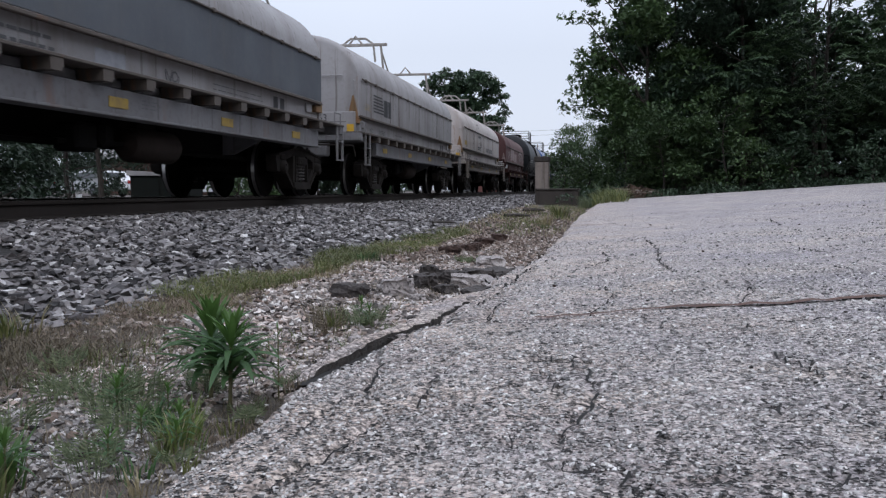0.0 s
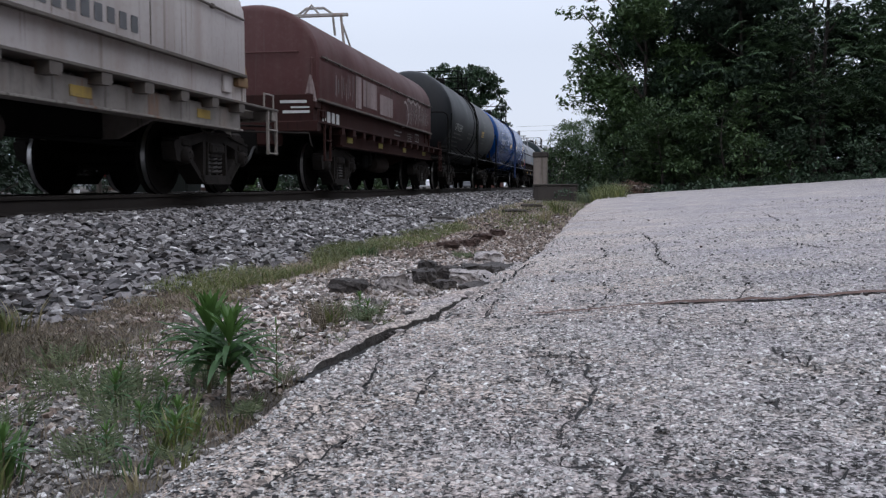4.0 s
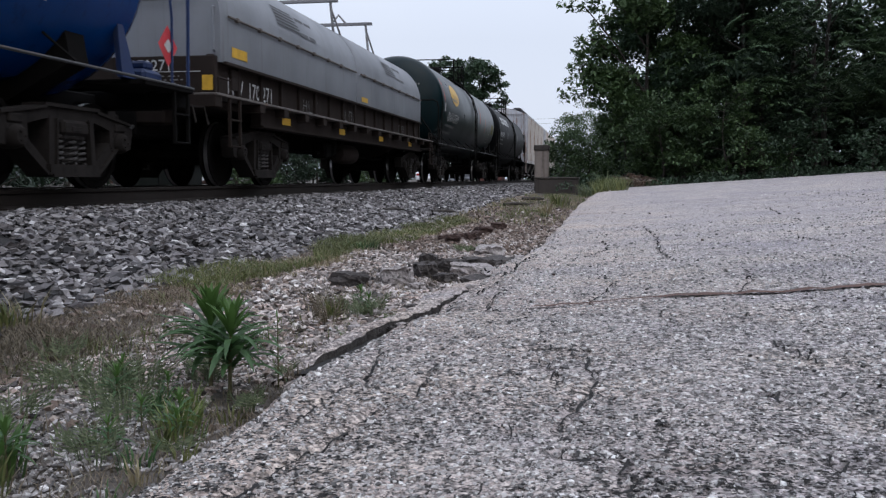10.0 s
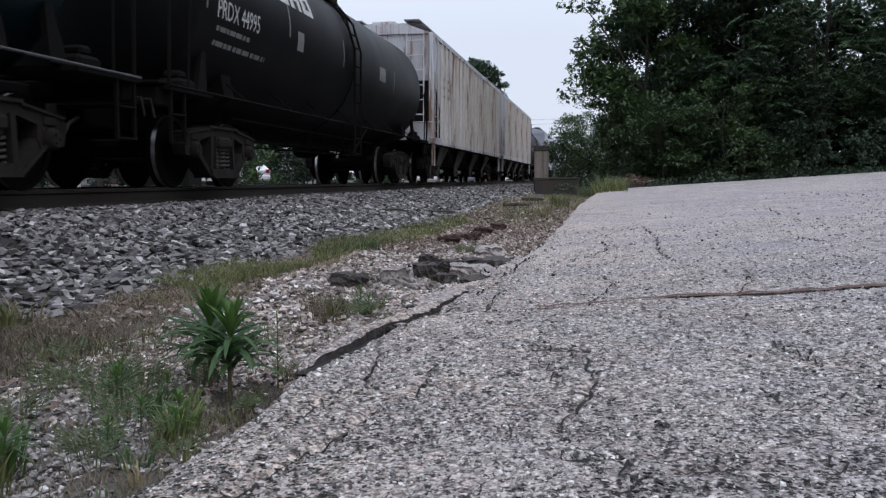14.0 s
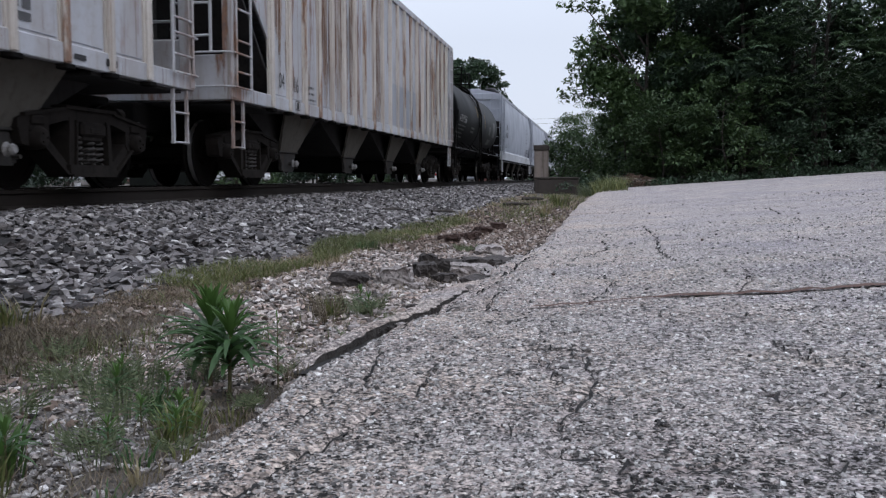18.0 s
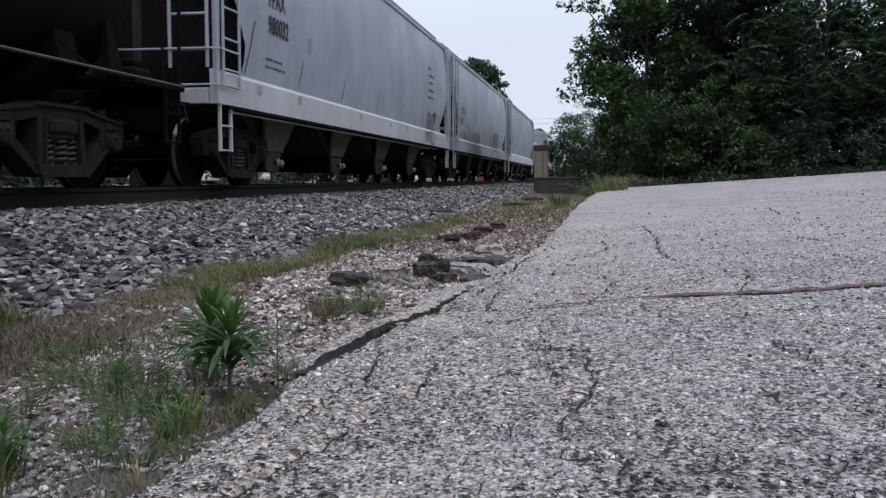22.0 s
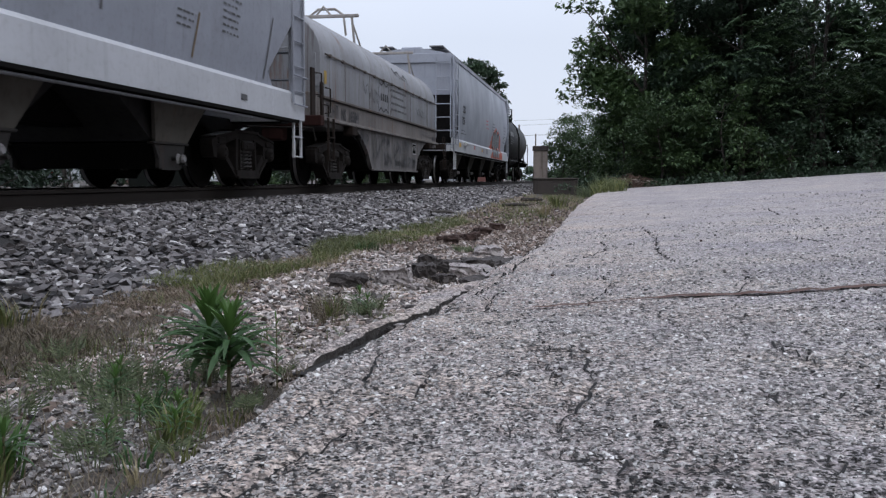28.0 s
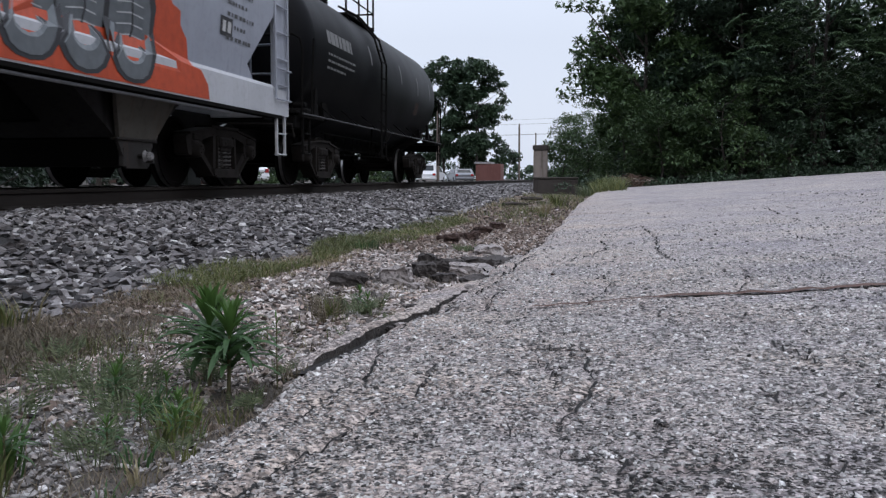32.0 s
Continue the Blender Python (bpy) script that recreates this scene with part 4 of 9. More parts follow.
def end_bars(car, rects, mat, y, name="stencil", label=""):
    """Thin painted patches (x0, x1, z0, z1) on the front end; y a number or a function of x and z."""
    s = Shape()
    for x0, x1, z0, z1 in rects:
        s.add([(x, (y(x, z) if callable(y) else y) - 0.008, z) for x, z in ((x0, z0), (x1, z0), (x1, z1), (x0, z1))], [(0, 1, 2, 3)])
    return tagged(part(name, s, mat, car, label), kind="stuff" if len(rects) > 1 else "")


def bars(car, rects, mat, surf, name="stencil", label=""):
    """Thin painted patches (y0, y1, z0, z1) on the side, following its curve."""
    if name in ("placard", "paint_mark", "reflector", "notice", "paint_patch") and len(rects) > 1:
        return [bars(car, [q], mat, surf, name, label) for q in rects][-1]
    s = Shape()
    for y0, y1, z0, z1 in rects:
        k = max(1, int((z1 - z0) / 0.12))
        vs, fs = [], []
        for i in range(k + 1):
            z = z0 + (z1 - z0) * i / k
            x = surf(z) + 0.007
            vs += [(x, y0, z), (x, y1, z)]
        fs = [(2 * i, 2 * i + 1, 2 * i + 3, 2 * i + 2) for i in range(k)]
        s.add(vs, fs)
    return tagged(part(name, s, mat, car, label), kind="stuff" if len(rects) > 1 else "")


def lines_of(y, z, w, h, n, seed, fill=0.34):
    """Rows of broken bars that stand for small print."""
    rng, out = random.Random(seed), []
    for i in range(n):
        z0, q = z - i * h / n, y
        end = y + w * rng.uniform(0.6, 1.0)
        while q < end:
            k = rng.uniform(0.03, 0.13) * max(1, w)
            out.append((q, min(end, q + k), z0 - h / n * fill, z0))
            q += k + rng.uniform(0.02, 0.06)
    return out


def scrawl(car, y, z, w, h, mat, surf, seed, n=3, thick=0.035, name="graffiti", label="sprayed graffiti scrawl", off=0.009):
    """Hand-sprayed loops and strokes."""
    rng, s = random.Random(seed), Shape()
    for k in range(n):
        cy = y + w * (k + 0.5) / n
        pts, a0, turns_n = [], rng.uniform(0, 6), rng.uniform(0.7, 1.6)
        for q in range(22):
            t = q / 21
            a = a0 + t * math.tau * turns_n
            pts.append((cy + (w / n) * (0.45 * math.cos(a) + 0.25 * (t - 0.5)), z + h * (0.5 + 0.42 * math.sin(a * (1.0 if k % 2 else 1.6)) * (0.6 + 0.4 * t))))
        for (ya, za), (yb, zb) in zip(pts, pts[1:]):
            d = math.hypot(yb - ya, zb - za) or 1
            ny_, nz_ = -(zb - za) / d * thick / 2, (yb - ya) / d * thick / 2
            s.add([(surf(c) + off, b, c) for b, c in ((ya - ny_, za - nz_), (yb - ny_, zb - nz_), (yb + ny_, zb + nz_), (ya + ny_, za + nz_))], [(0, 1, 2, 3)])
    return tagged(part(name, s, mat, car, label), kind="stuff")


GLYPHS = {"c": ((0.9, 1), (0, 1), (0, 0), (0.9, 0)), "l": ((0, 1), (0, 0), (0.8, 0)), "n": ((0, 0), (0, 1), (0.8, 1), (0.8, 0)), "h": ((0, 1), (0, 0), (0, 0.5), (0.8, 0.5), (0.8, 1), (0.8, 0)), "z": ((0, 1), (0.8, 0.7), (0, 0.3), (0.7, 0))}


def tag_strokes(car, marks, y, z, w, h, mat, surf, thick=0.05):
    """A row of square hand-sprayed marks."""
    for k, mark in enumerate(marks):
        s, line = Shape(), [(y + w * (k + 0.75 * u) / len(marks), z + h * v) for u, v in GLYPHS[mark]]
        for (ya, za), (yb, zb) in zip(line, line[1:]):
            d = math.hypot(yb - ya, zb - za) or 1
            ny_, nz_ = -(zb - za) / d * thick / 2, (yb - ya) / d * thick / 2
            s.add([(surf(c) + 0.010, b, c) for b, c in ((ya - ny_, za - nz_), (yb - ny_, zb - nz_), (yb + ny_, zb + nz_), (ya + ny_, za + nz_))], [(0, 1, 2, 3)])
        part("graffiti", s, mat, car, "square hand-sprayed mark")


def stroke(car, pts, mat, surf, thick, name, label):
    """One painted line of even breadth along points on the side."""
    vs = []
    for k, (y, z) in enumerate(pts):
        (ya, za), (yb, zb) = pts[max(0, k - 1)], pts[min(len(pts) - 1, k + 1)]
        d = math.hypot(yb - ya, zb - za) or 1
        u, v = -(zb - za) / d * thick * 0.6, (yb - ya) / d * thick * 0.6
        vs += [(surf(z) + 0.010, y - u, z - v), (surf(z) + 0.010, y + u, z + v)]
    return part(name, Shape().add(vs, [(2 * k, 2 * k + 2, 2 * k + 3, 2 * k + 1) for k in range(len(pts) - 1)]), mat, car, label)


def bubble(cy, z0, z1, wide, lean=0.0, bump_=0.0, seed=0):
    """The closed outline of one tall rounded letter."""
    out = []
    for q in range(20):
        a = q * math.tau / 20
        u, v = math.cos(a), math.sin(a)
        wob = 1 + 0.10 * noise.noise((q * 0.7, seed, 1.5)) + bump_ * (v > 0.3)
        out.append((cy + lean * v + wide / 2 * wob * math.copysign(abs(u) ** 0.8, u), (z0 + z1) / 2 + (z1 - z0) / 2 * math.copysign(abs(v) ** 0.75, v)))
    return out


def hatched_letter(car, cy, z0, z1, wide, surf, seed, mat, thick=0.028, lines=5, lean=0.0):
    """A sprayed letter drawn in outline with slanting strokes inside."""
    rng, ring = random.Random(seed), bubble(cy, z0, z1, wide, lean, 0.0, seed)
    stroke(car, ring + ring[:1], mat, surf, thick, "graffiti", "thin sprayed outline of a rounded letter")
    for k in range(lines):
        z = z0 + (z1 - z0) * (0.15 + 0.62 * k / max(1, lines - 1))
        y = cy - wide * 0.30 + rng.uniform(-0.03, 0.03)
        stroke(car, [(y, z), (y + wide * 0.33, z + 0.10 + 0.08 * rng.random()), (y + wide * 0.55, min(z1 - 0.04, z + 0.26))], mat, surf, thick * 0.7, "graffiti", "slanting sprayed stroke")


TRAIN = []


def car_thing(name, label, category, mid):
    car = thing(name, label, category, pose(TRACK_X, mid + 130.86, RAIL_Z), group="cars of the freight train")
    TRAIN.append((car, mid))
    return car


# ---- tank cars ----
def tank_car(label, f, r, shell, frame_mat, rail_mat, radius=1.46, zc=2.42, over=(1.0, 1.25), deck=0.5, cage=True, hoops=(), ladder_at=0.0, rails=None, stand=-0.55):
    mid, half, rails = (f + r) / 2, (r - f) / 2, rails or frame_mat
    car = car_thing("tank_car", label, "tank car", mid)
    head = 0.62
    prof = [(0.0, -half - head)] + [(radius * math.sin(a), -half - head * math.cos(a)) for a in (0.25, 0.5, 0.75, 1.0, 1.2, 1.4)]
    prof += [(radius, -half), (radius, 0.0), (radius, half)] + [(q, -d) for q, d in reversed(prof)][0:-1] + [(0.0, half + head)]
    tank = part("tank", Shape().lathe(prof, "y", (0, 0, zc), 48), shell, car, "", True)
    for y in hoops:
        part("hoop", Shape().lathe([(radius + 0.004, y - 0.06), (radius + 0.022, y - 0.05), (radius + 0.022, y + 0.05), (radius + 0.004, y + 0.06)], "y", (0, 0, zc), 48), shell, car)
    y0, y1 = -half - over[0], half + over[1]
    for ya, yb in ((y0, -half + 1.3), (half - 1.5, y1)):
        part("end_sill", Shape().box(-0.3, 0.3, ya + 0.25, yb, 0.72, 1.1, 0.02).box(-1.35, 1.35, ya if ya < 0 else yb - 0.28, ya + 0.28 if ya < 0 else yb, 0.92, 1.14, 0.02), frame_mat, car)
    part("centre_sill", Shape().box(-0.2, 0.2, y0 + 1, y1 - 1, 0.78, 1.12, 0.02), frame_mat, car)
    trucks = (-half + 1.35, half - 0.80)
    for yt in trucks:
        s = Shape()
        s.prism([(-1.2, 1.22), (-0.5, 0.86), (0.5, 0.86), (1.2, 1.22), (1.15, 1.52), (0.9, 1.27), (0.5, 1.05), (-0.5, 1.05), (-0.9, 1.27), (-1.15, 1.52)], yt - 0.16, yt + 0.16)
        part("saddle", s, frame_mat, car)
    running_gear(car, trucks, (y0 + 0.12, y1 - 0.12))
    for k in (-1, 1):
        rail_bar(car, [(k * 1.46, y0 + 0.1, 1.16), (k * 1.46, y1 - 0.1, 1.16)], rail_mat, 0.016, "side_rail")
        for q in range(9):
            y = y0 + 0.5 + (y1 - y0 - 1.0) * q / 8
            part("rail_bracket", Shape().tube([(k * 1.46, y, 1.16), (k * 1.1, y, 1.46 if abs(y) < half else 1.08)], 0.014, 5), frame_mat, car)
        for ye, d in ((y0 + 0.1, 1), (y1 - 0.1, -1)):
            step(car, k * 1.42, ye + d * 0.25, 1.12, frame_mat, 0.62)
            part("corner_deck", Shape().box(k * 0.55, k * 1.46, ye, ye + d * 1.15, 1.10, 1.16, 0.008), frame_mat, car)
            part("deck_block", Shape().box(k * 1.02, k * 1.34, ye + d * 0.52, ye + d * 0.94, 1.165, 1.30, 0.05).box(k * 1.06, k * 1.28, ye + d * 0.60, ye + d * 0.80, 1.30, 1.40, 0.04), rails, car)
            part("shear_plate", Shape().add([(k * 1.30, ye + d * 1.05, 1.165), (k * 1.30, ye + d * 1.33, 1.165), (k * 1.27, ye + d * 1.36, 1.75), (k * 1.27, ye + d * 1.28, 1.78), (k * 1.24, ye + d * 1.05, 1.165), (k * 1.24, ye + d * 1.33, 1.165), (k * 1.21, ye + d * 1.36, 1.75), (k * 1.21, ye + d * 1.28, 1.78)], [(0, 1, 2, 3), (7, 6, 5, 4), (0, 4, 5, 1), (1, 5, 6, 2), (2, 6, 7, 3), (3, 7, 4, 0)]), rails, car)
            rail_bar(car, [(k * 1.42, ye + d * 0.06, 1.14), (k * 1.44, ye + d * 0.06, 2.2), (k * 1.40, ye + d * 0.06, 2.38), (k * 1.28, ye + d * 0.06, 2.45), (k * 0.02, ye + d * 0.06, 2.45)], rails, 0.022)
            rail_bar(car, [(k * 1.44, ye + d * 0.50, 1.16), (k * 1.46, ye + d * 0.52, 1.9), (k * 1.46, ye + d * 0.60, 2.45)], rails, 0.016)
    for e, ye in ((-1, y0 + 0.1), (1, y1 - 0.1)):
        part("end_walk", Shape().box(-1.4, 1.4, ye - 0.16, ye + 0.16, 1.165, 1.20, 0.006), frame_mat, car)
        part("uncoupling_lever", Shape().tube([(1.38, ye + e * 0.22, 0.78), (1.34, ye + e * 0.22, 0.98), (0.1, ye + e * 0.24, 1.0)], 0.016, 6), TRUCK, car)
    truss = Shape()
    for q in range(9):
        y = -half + 2.6 + (2 * half - 5.4) * q / 8
        truss.tube([(0.55, y, 0.62), (0.55, y, 1.05)], 0.012, 5)
        if q % 3 == 1:
            truss.tube([(0.55, y, 0.62), (0.55, y + 0.4, 1.0)], 0.014, 5)
    truss.tube([(0.55, -half + 2.4, 0.62), (0.55, half - 2.6, 0.66)], 0.016, 5).tube([(0.55, -half + 2.4, 0.72), (0.55, half - 2.6, 0.76)], 0.012, 5)
    part("brake_rigging", truss, BLACK, car)
    for k in (-1, 1):
        s, n = Shape(), 10
        for dy in (-0.22, 0.22):
            s.tube([(k * 1.5, ladder_at + dy, 0.55), (k * 1.52, ladder_at + dy, 2.6), (k * 1.36, ladder_at + dy, 3.15), (k * 0.95, ladder_at + dy, 3.65), (k * 0.55, ladder_at + dy, 3.86)], 0.024, 6)
        for z in (0.6, 0.9, 1.27, 1.6, 1.95, 2.3, 2.65):
            s.tube([(k * 1.5, ladder_at - 0.22, z), (k * 1.5, ladder_at + 0.22, z)], 0.017, 6)
        for x, z in ((1.44, 2.9), (1.28, 3.27), (1.05, 3.54)):
            s.tube([(k * x, ladder_at - 0.22, z), (k * x, ladder_at + 0.22, z)], 0.017, 6)
        part("ladder", s, rails, car)
        for e in (-1, 1):
            part("brace", Shape().tube([(k * 1.46, ladder_at + e * 0.9, 1.16), (k * 1.3, ladder_at + e * 0.3, 0.6)], 0.02, 6), frame_mat, car)
    top = zc + radius
    part("manway", Shape().lathe([(0.0, 0.30), (0.3, 0.30), (0.36, 0.25), (0.36, 0.0), (0.44, -0.1)], "z", (0, stand - 0.5, top), 20), frame_mat, car, smooth=True)
    zd, ya, yb = top - 0.30, stand - 1.15, stand + 1.15
    for k in (-1, 1):
        part("top_platform", Shape().box(k * 0.50, k * 1.0, ya, yb, zd, zd + 0.05, 0.005), frame_mat, car)
        for y in (ya + 0.1, yb - 0.1):
            part("platform_bracket", Shape().tube([(k * 0.95, y, zd), (k * 1.15, y, zd - 0.42)], 0.02, 5), frame_mat, car)
    if cage:
        for k in (-1, 1):
            for y in (ya, yb):
                rail_bar(car, [(k * 0.97, y, zd), (k * 0.97, y, zd + 0.80)], frame_mat, 0.024, "rail_post")
                for z in (0.40, 0.80):
                    rail_bar(car, [(k * 0.97, y, zd + z), (0, y, zd + z)], frame_mat, 0.02, "platform_rail")
            rail_bar(car, [(k * 0.97, ya, zd + 0.80), (k * 0.97, ya + 0.75, zd + 0.80), (k * 0.97, ya + 0.95, zd + 0.70), (k * 0.97, ya + 1.02, zd + 0.5), (k * 0.97, ya + 1.05, zd)], frame_mat, 0.02, "platform_rail")
            rail_bar(car, [(k * 0.97, yb, zd + 0.80), (k * 0.97, yb - 0.35, zd + 0.80), (k * 0.97, yb - 0.5, zd + 0.70), (k * 0.97, yb - 0.52, zd)], frame_mat, 0.02, "platform_rail")
            rail_bar(car, [(k * 0.97, ya, zd + 0.40), (k * 0.97, yb, zd + 0.40)], frame_mat, 0.016, "platform_rail")
    part("outlet_valve", Shape().lathe([(0.0, 0.75), (0.12, 0.75), (0.15, 0.85), (0.14, 1.25)], "z", (0, ladder_at + 0.2, 0), 12), frame_mat, car)
    s = Shape()
    s.tube([(0.35, -half + 2.2, 0.78), (0.35, half - 2.4, 0.78)], 0.025, 6).tube([(0.7, -half + 2.6, 1.02), (0.7, half - 2.2, 0.98)], 0.02, 6)
    part("brake_pipe", s, BLACK, car)
    part("brake_cylinder", Shape().lathe([(0.0, -0.3), (0.16, -0.3), (0.17, 0.0), (0.16, 0.3), (0.0, 0.3)], "y", (0.55, -half * 0.55, 0.72), 14), BLACK, car, smooth=True)
    part("air_reservoir", Shape().lathe([(0.0, -0.55), (0.15, -0.5), (0.19, -0.4), (0.19, 0.4), (0.15, 0.5), (0.0, 0.55)], "y", (-0.5, half * 0.45, 0.78), 14), BLACK, car, smooth=True)
    return car, (lambda z: math.sqrt(max(0.01, radius ** 2 - (z - zc) ** 2)))


TANK_BLACK = painted("black_tank_paint", (0.0036, 0.0039, 0.0047), (0.0075, 0.0077, 0.0082), 0.2, 0.45, streak=0.3, shine=0.085, dull=0.1)
TANK_GREY = painted("sooty_tank_paint", (0.0110, 0.0122, 0.0146), (0.0180, 0.0184, 0.0195), 0.3, 0.42, streak=0.4, shine=0.16, dull=0.1)
TANK_BLUE = painted("blue_tank_paint", (0.0005, 0.042, 0.185), (0.001, 0.022, 0.09), 0.2, 0.20, streak=0.35, shine=0.15, dull=0.1)
TANK_GREEN = painted("dark_green_tank_paint", (0.0016, 0.0105, 0.0130), (0.006, 0.0095, 0.0098), 0.25, 0.27, streak=0.3, shine=0.14, dull=0.1)
BLUE_FRAME = painted("blue_frame_paint", (0.0015, 0.020, 0.092), (0.006, 0.010, 0.022), 0.4, 0.5)
PALE_BAR = plain("scuffed_grey_bar", (0.05, 0.05, 0.052), 0.7)

car, surf = tank_car("sooty black tank car with faded white stencils", -69.01, -57.17, TANK_GREY, BLACK, PALE_BAR, hoops=(-0.75, 0.0), ladder_at=-0.35)
letters(car, "GATX 53483", -5.15, 1.98, 0.25, WHITE, surf, 0.82)
bars(car, lines_of(-5.1, 1.90, 2.3, 0.5, 4, 1), DIM, surf)
bars(car, lines_of(-2.0, 2.05, 1.5, 0.3, 2, 2), DIM, surf)
bars(car, lines_of(2.2, 2.75, 1.2, 0.5, 3, 3), DIM, surf)
bars(car, lines_of(1.9, 2.15, 1.2, 0.4, 3, 5), DIM, surf)
bars(car, [(1.6, 2.3, 2.08, 2.32)], YELLOW, surf, "placard", "yellow warning panel")
bars(car, lines_of(1.66, 2.29, 0.55, 0.18, 3, 8, 0.5), DARK, lambda z: surf(z) + 0.004)
bars(car, [(4.4, 4.85, 1.75, 1.79), (4.4, 4.85, 2.1, 2.14), (4.4, 4.44, 1.75, 2.14), (4.81, 4.85, 1.75, 2.14)], DIM, surf)
bars(car, lines_of(4.5, 2.9, 0.9, 0.6, 6, 7), DIM, surf)
bars(car, [(-2.4, -2.36, 2.5, 2.95), (3.6, 3.64, 2.5, 2.95)], DIM, surf, "paint_mark")

car, surf = tank_car("glossy blue tank car with white lettering", -55.20, -40.53, TANK_BLUE, BLACK, PALE_BAR, hoops=(0.25, 0.85), ladder_at=0.55, rails=BLUE_FRAME, stand=-0.4)
part("bolster_plate", Shape().box(0.7, 1.49, -8.2, -5.7, 1.17, 1.22, 0.01), BLUE_FRAME, car)
bars(car, lines_of(-7.0, 1.215, 0.7, 0.03, 1, 15, 0.9), WHITE, lambda z: 1.492)
letters(car, "UTLX 664977", -5.93, 2.15, 0.27, WHITE, surf, 0.78)
bars(car, lines_of(-5.95, 2.06, 2.0, 0.40, 2, 11), DIM, surf)
bars(car, lines_of(-5.9, 2.72, 1.3, 0.08, 1, 12), WHITE, surf)
bars(car, [(-2.92, -2.68, 2.22, 2.24), (-2.92, -2.68, 2.44, 2.46), (-2.92, -2.90, 2.24, 2.44), (-2.70, -2.68, 2.24, 2.44)], GREYPAINT, surf, "notice", "pale outline of a notice panel")
bars(car, [(-1.42, -0.95, 2.12, 2.32)], YELLOW, surf, "placard", "yellow warning panel")
bars(car, [(1.5, 2.1, 2.2, 2.35)], WORN_YELLOW, surf, "notice", "faded yellow panel")
bars(car, lines_of(0.1, 1.75, 0.6, 0.2, 2, 16) + lines_of(-0.9, 1.72, 0.35, 0.08, 1, 17), DIM, surf)
bars(car, lines_of(1.2, 2.1, 1.2, 0.3, 2, 13), DIM, surf)
bars(car, [(5.5, 5.9, 1.7, 1.74), (5.5, 5.9, 2.05, 2.09), (5.5, 5.54, 1.7, 2.09), (5.86, 5.9, 1.7, 2.09)], WHITE, surf)
part("hazard_placard", Shape().add([(1.44, 7.9, 1.35), (1.44, 8.13, 1.58), (1.44, 7.9, 1.81), (1.44, 7.67, 1.58)], [(0, 1, 2, 3)]), RED, car, "red diamond hazard placard")
part("hazard_placard", Shape().add([(1.447, 7.9, 1.50), (1.447, 8.0, 1.58), (1.447, 7.9, 1.66), (1.447, 7.8, 1.58)], [(0, 1, 2, 3)]), WHITE, car)
bars(car, lines_of(6.1, 2.6, 0.9, 0.55, 6, 14), YELLOW, surf, "stencil", "yellow printed notice")

car, surf = tank_car("dark green tank car with a yellow round emblem", -21.95, -8.82, TANK_GREEN, BLACK, PALE_BAR, ladder_at=0.3)
head_y = lambda x, z: -6.565 - 0.62 * math.sqrt(max(0.0, 1 - (x * x + (z - 2.42) ** 2) / 1.46 ** 2)) - 0.01
end_bars(car, lines_of(-0.1, 3.0, 1.0, 0.95, 6, 24), DIM, head_y)
rail_bar(car, [(0.3, -7.3, 2.75), (1.36, -7.05, 1.2)], BLACK, 0.025, "brace")
letters(car, "DNAX 123039", -5.6, 1.94, 0.30, WHITE, surf, 0.82)
bars(car, lines_of(-5.7, 1.84, 2.6, 0.40, 2, 21), DIM, surf)
emblem = Shape()
ring = [(surf(2.84 + 0.34 * math.sin(q * math.tau / 24)) + 0.007, -4.2 + 0.80 * math.cos(q * math.tau / 24), 2.84 + 0.34 * math.sin(q * math.tau / 24)) for q in range(24)]
emblem.add([(surf(2.84) + 0.03, -4.2, 2.84)] + ring, [(0, 1 + q, 1 + (q + 1) % 24) for q in range(24)])
part("emblem", emblem, YELLOW, car, "yellow oval emblem")
bars(car, [(-5.0 + 0.3 * q, -4.82 + 0.3 * q, 2.62, 2.72) for q in range(4)], TANK_GREEN, lambda z: surf(z) + 0.008, "emblem")
bars(car, [(-6.35, -6.2, 2.2, 2.45)], WHITE, surf, "notice")
bars(car, [(1.9, 1.98, 2.3, 2.9), (3.5, 3.58, 2.0, 2.55), (-6.4, -6.33, 2.5, 3.2)], ORANGE, surf, "paint_mark", "orange paint stroke")
bars(car, [(4.85, 5.2, 1.65, 1.69), (4.85, 5.2, 1.98, 2.02), (4.85, 4.89, 1.65, 2.02), (5.16, 5.2, 1.65, 2.02)], WHITE, surf)
bars(car, [(5.6, 6.2, 2.05, 2.45)], OLIVE, surf, "placard", "dull olive-yellow panel")
bars(car, lines_of(5.66, 2.40, 0.45, 0.28, 3, 25), DARK, lambda z: surf(z) + 0.004, "placard")
bars(car, [(5.95, 6.12, 1.72, 1.95)], DIM, surf, "notice")
stroke(car, [(4.9, 2.55), (4.85, 2.3), (4.72, 2.15)], DIM, surf, 0.03, "paint_mark", "pale paint stroke")
hatched_letter(car, 4.1, 2.02, 2.22, 0.24, surf, 26, DIM, 0.03, lines=1)

car, surf = tank_car("black tank car with a bold white emblem band", -6.11, 7.30, TANK_BLACK, BLACK, BLACK, hoops=(0.2,), ladder_at=0.2)
bars(car, [(-5.75 + 0.60 * k, -5.25 + 0.60 * k, 2.80, 3.14) for k in range(6)], WHITE, surf, "emblem", "white block emblem")
bars(car, [(-5.58 + 0.60 * k, -5.40 + 0.60 * k, 2.80 + 0.09 * (k % 2), 2.98 + 0.04 * (k % 3)) for k in range(6)], TANK_BLACK, lambda z: surf(z) + 0.003, "emblem")
letters(car, "PRDX 44995", -6.25, 2.15, 0.25, WHITE, surf, 0.78)
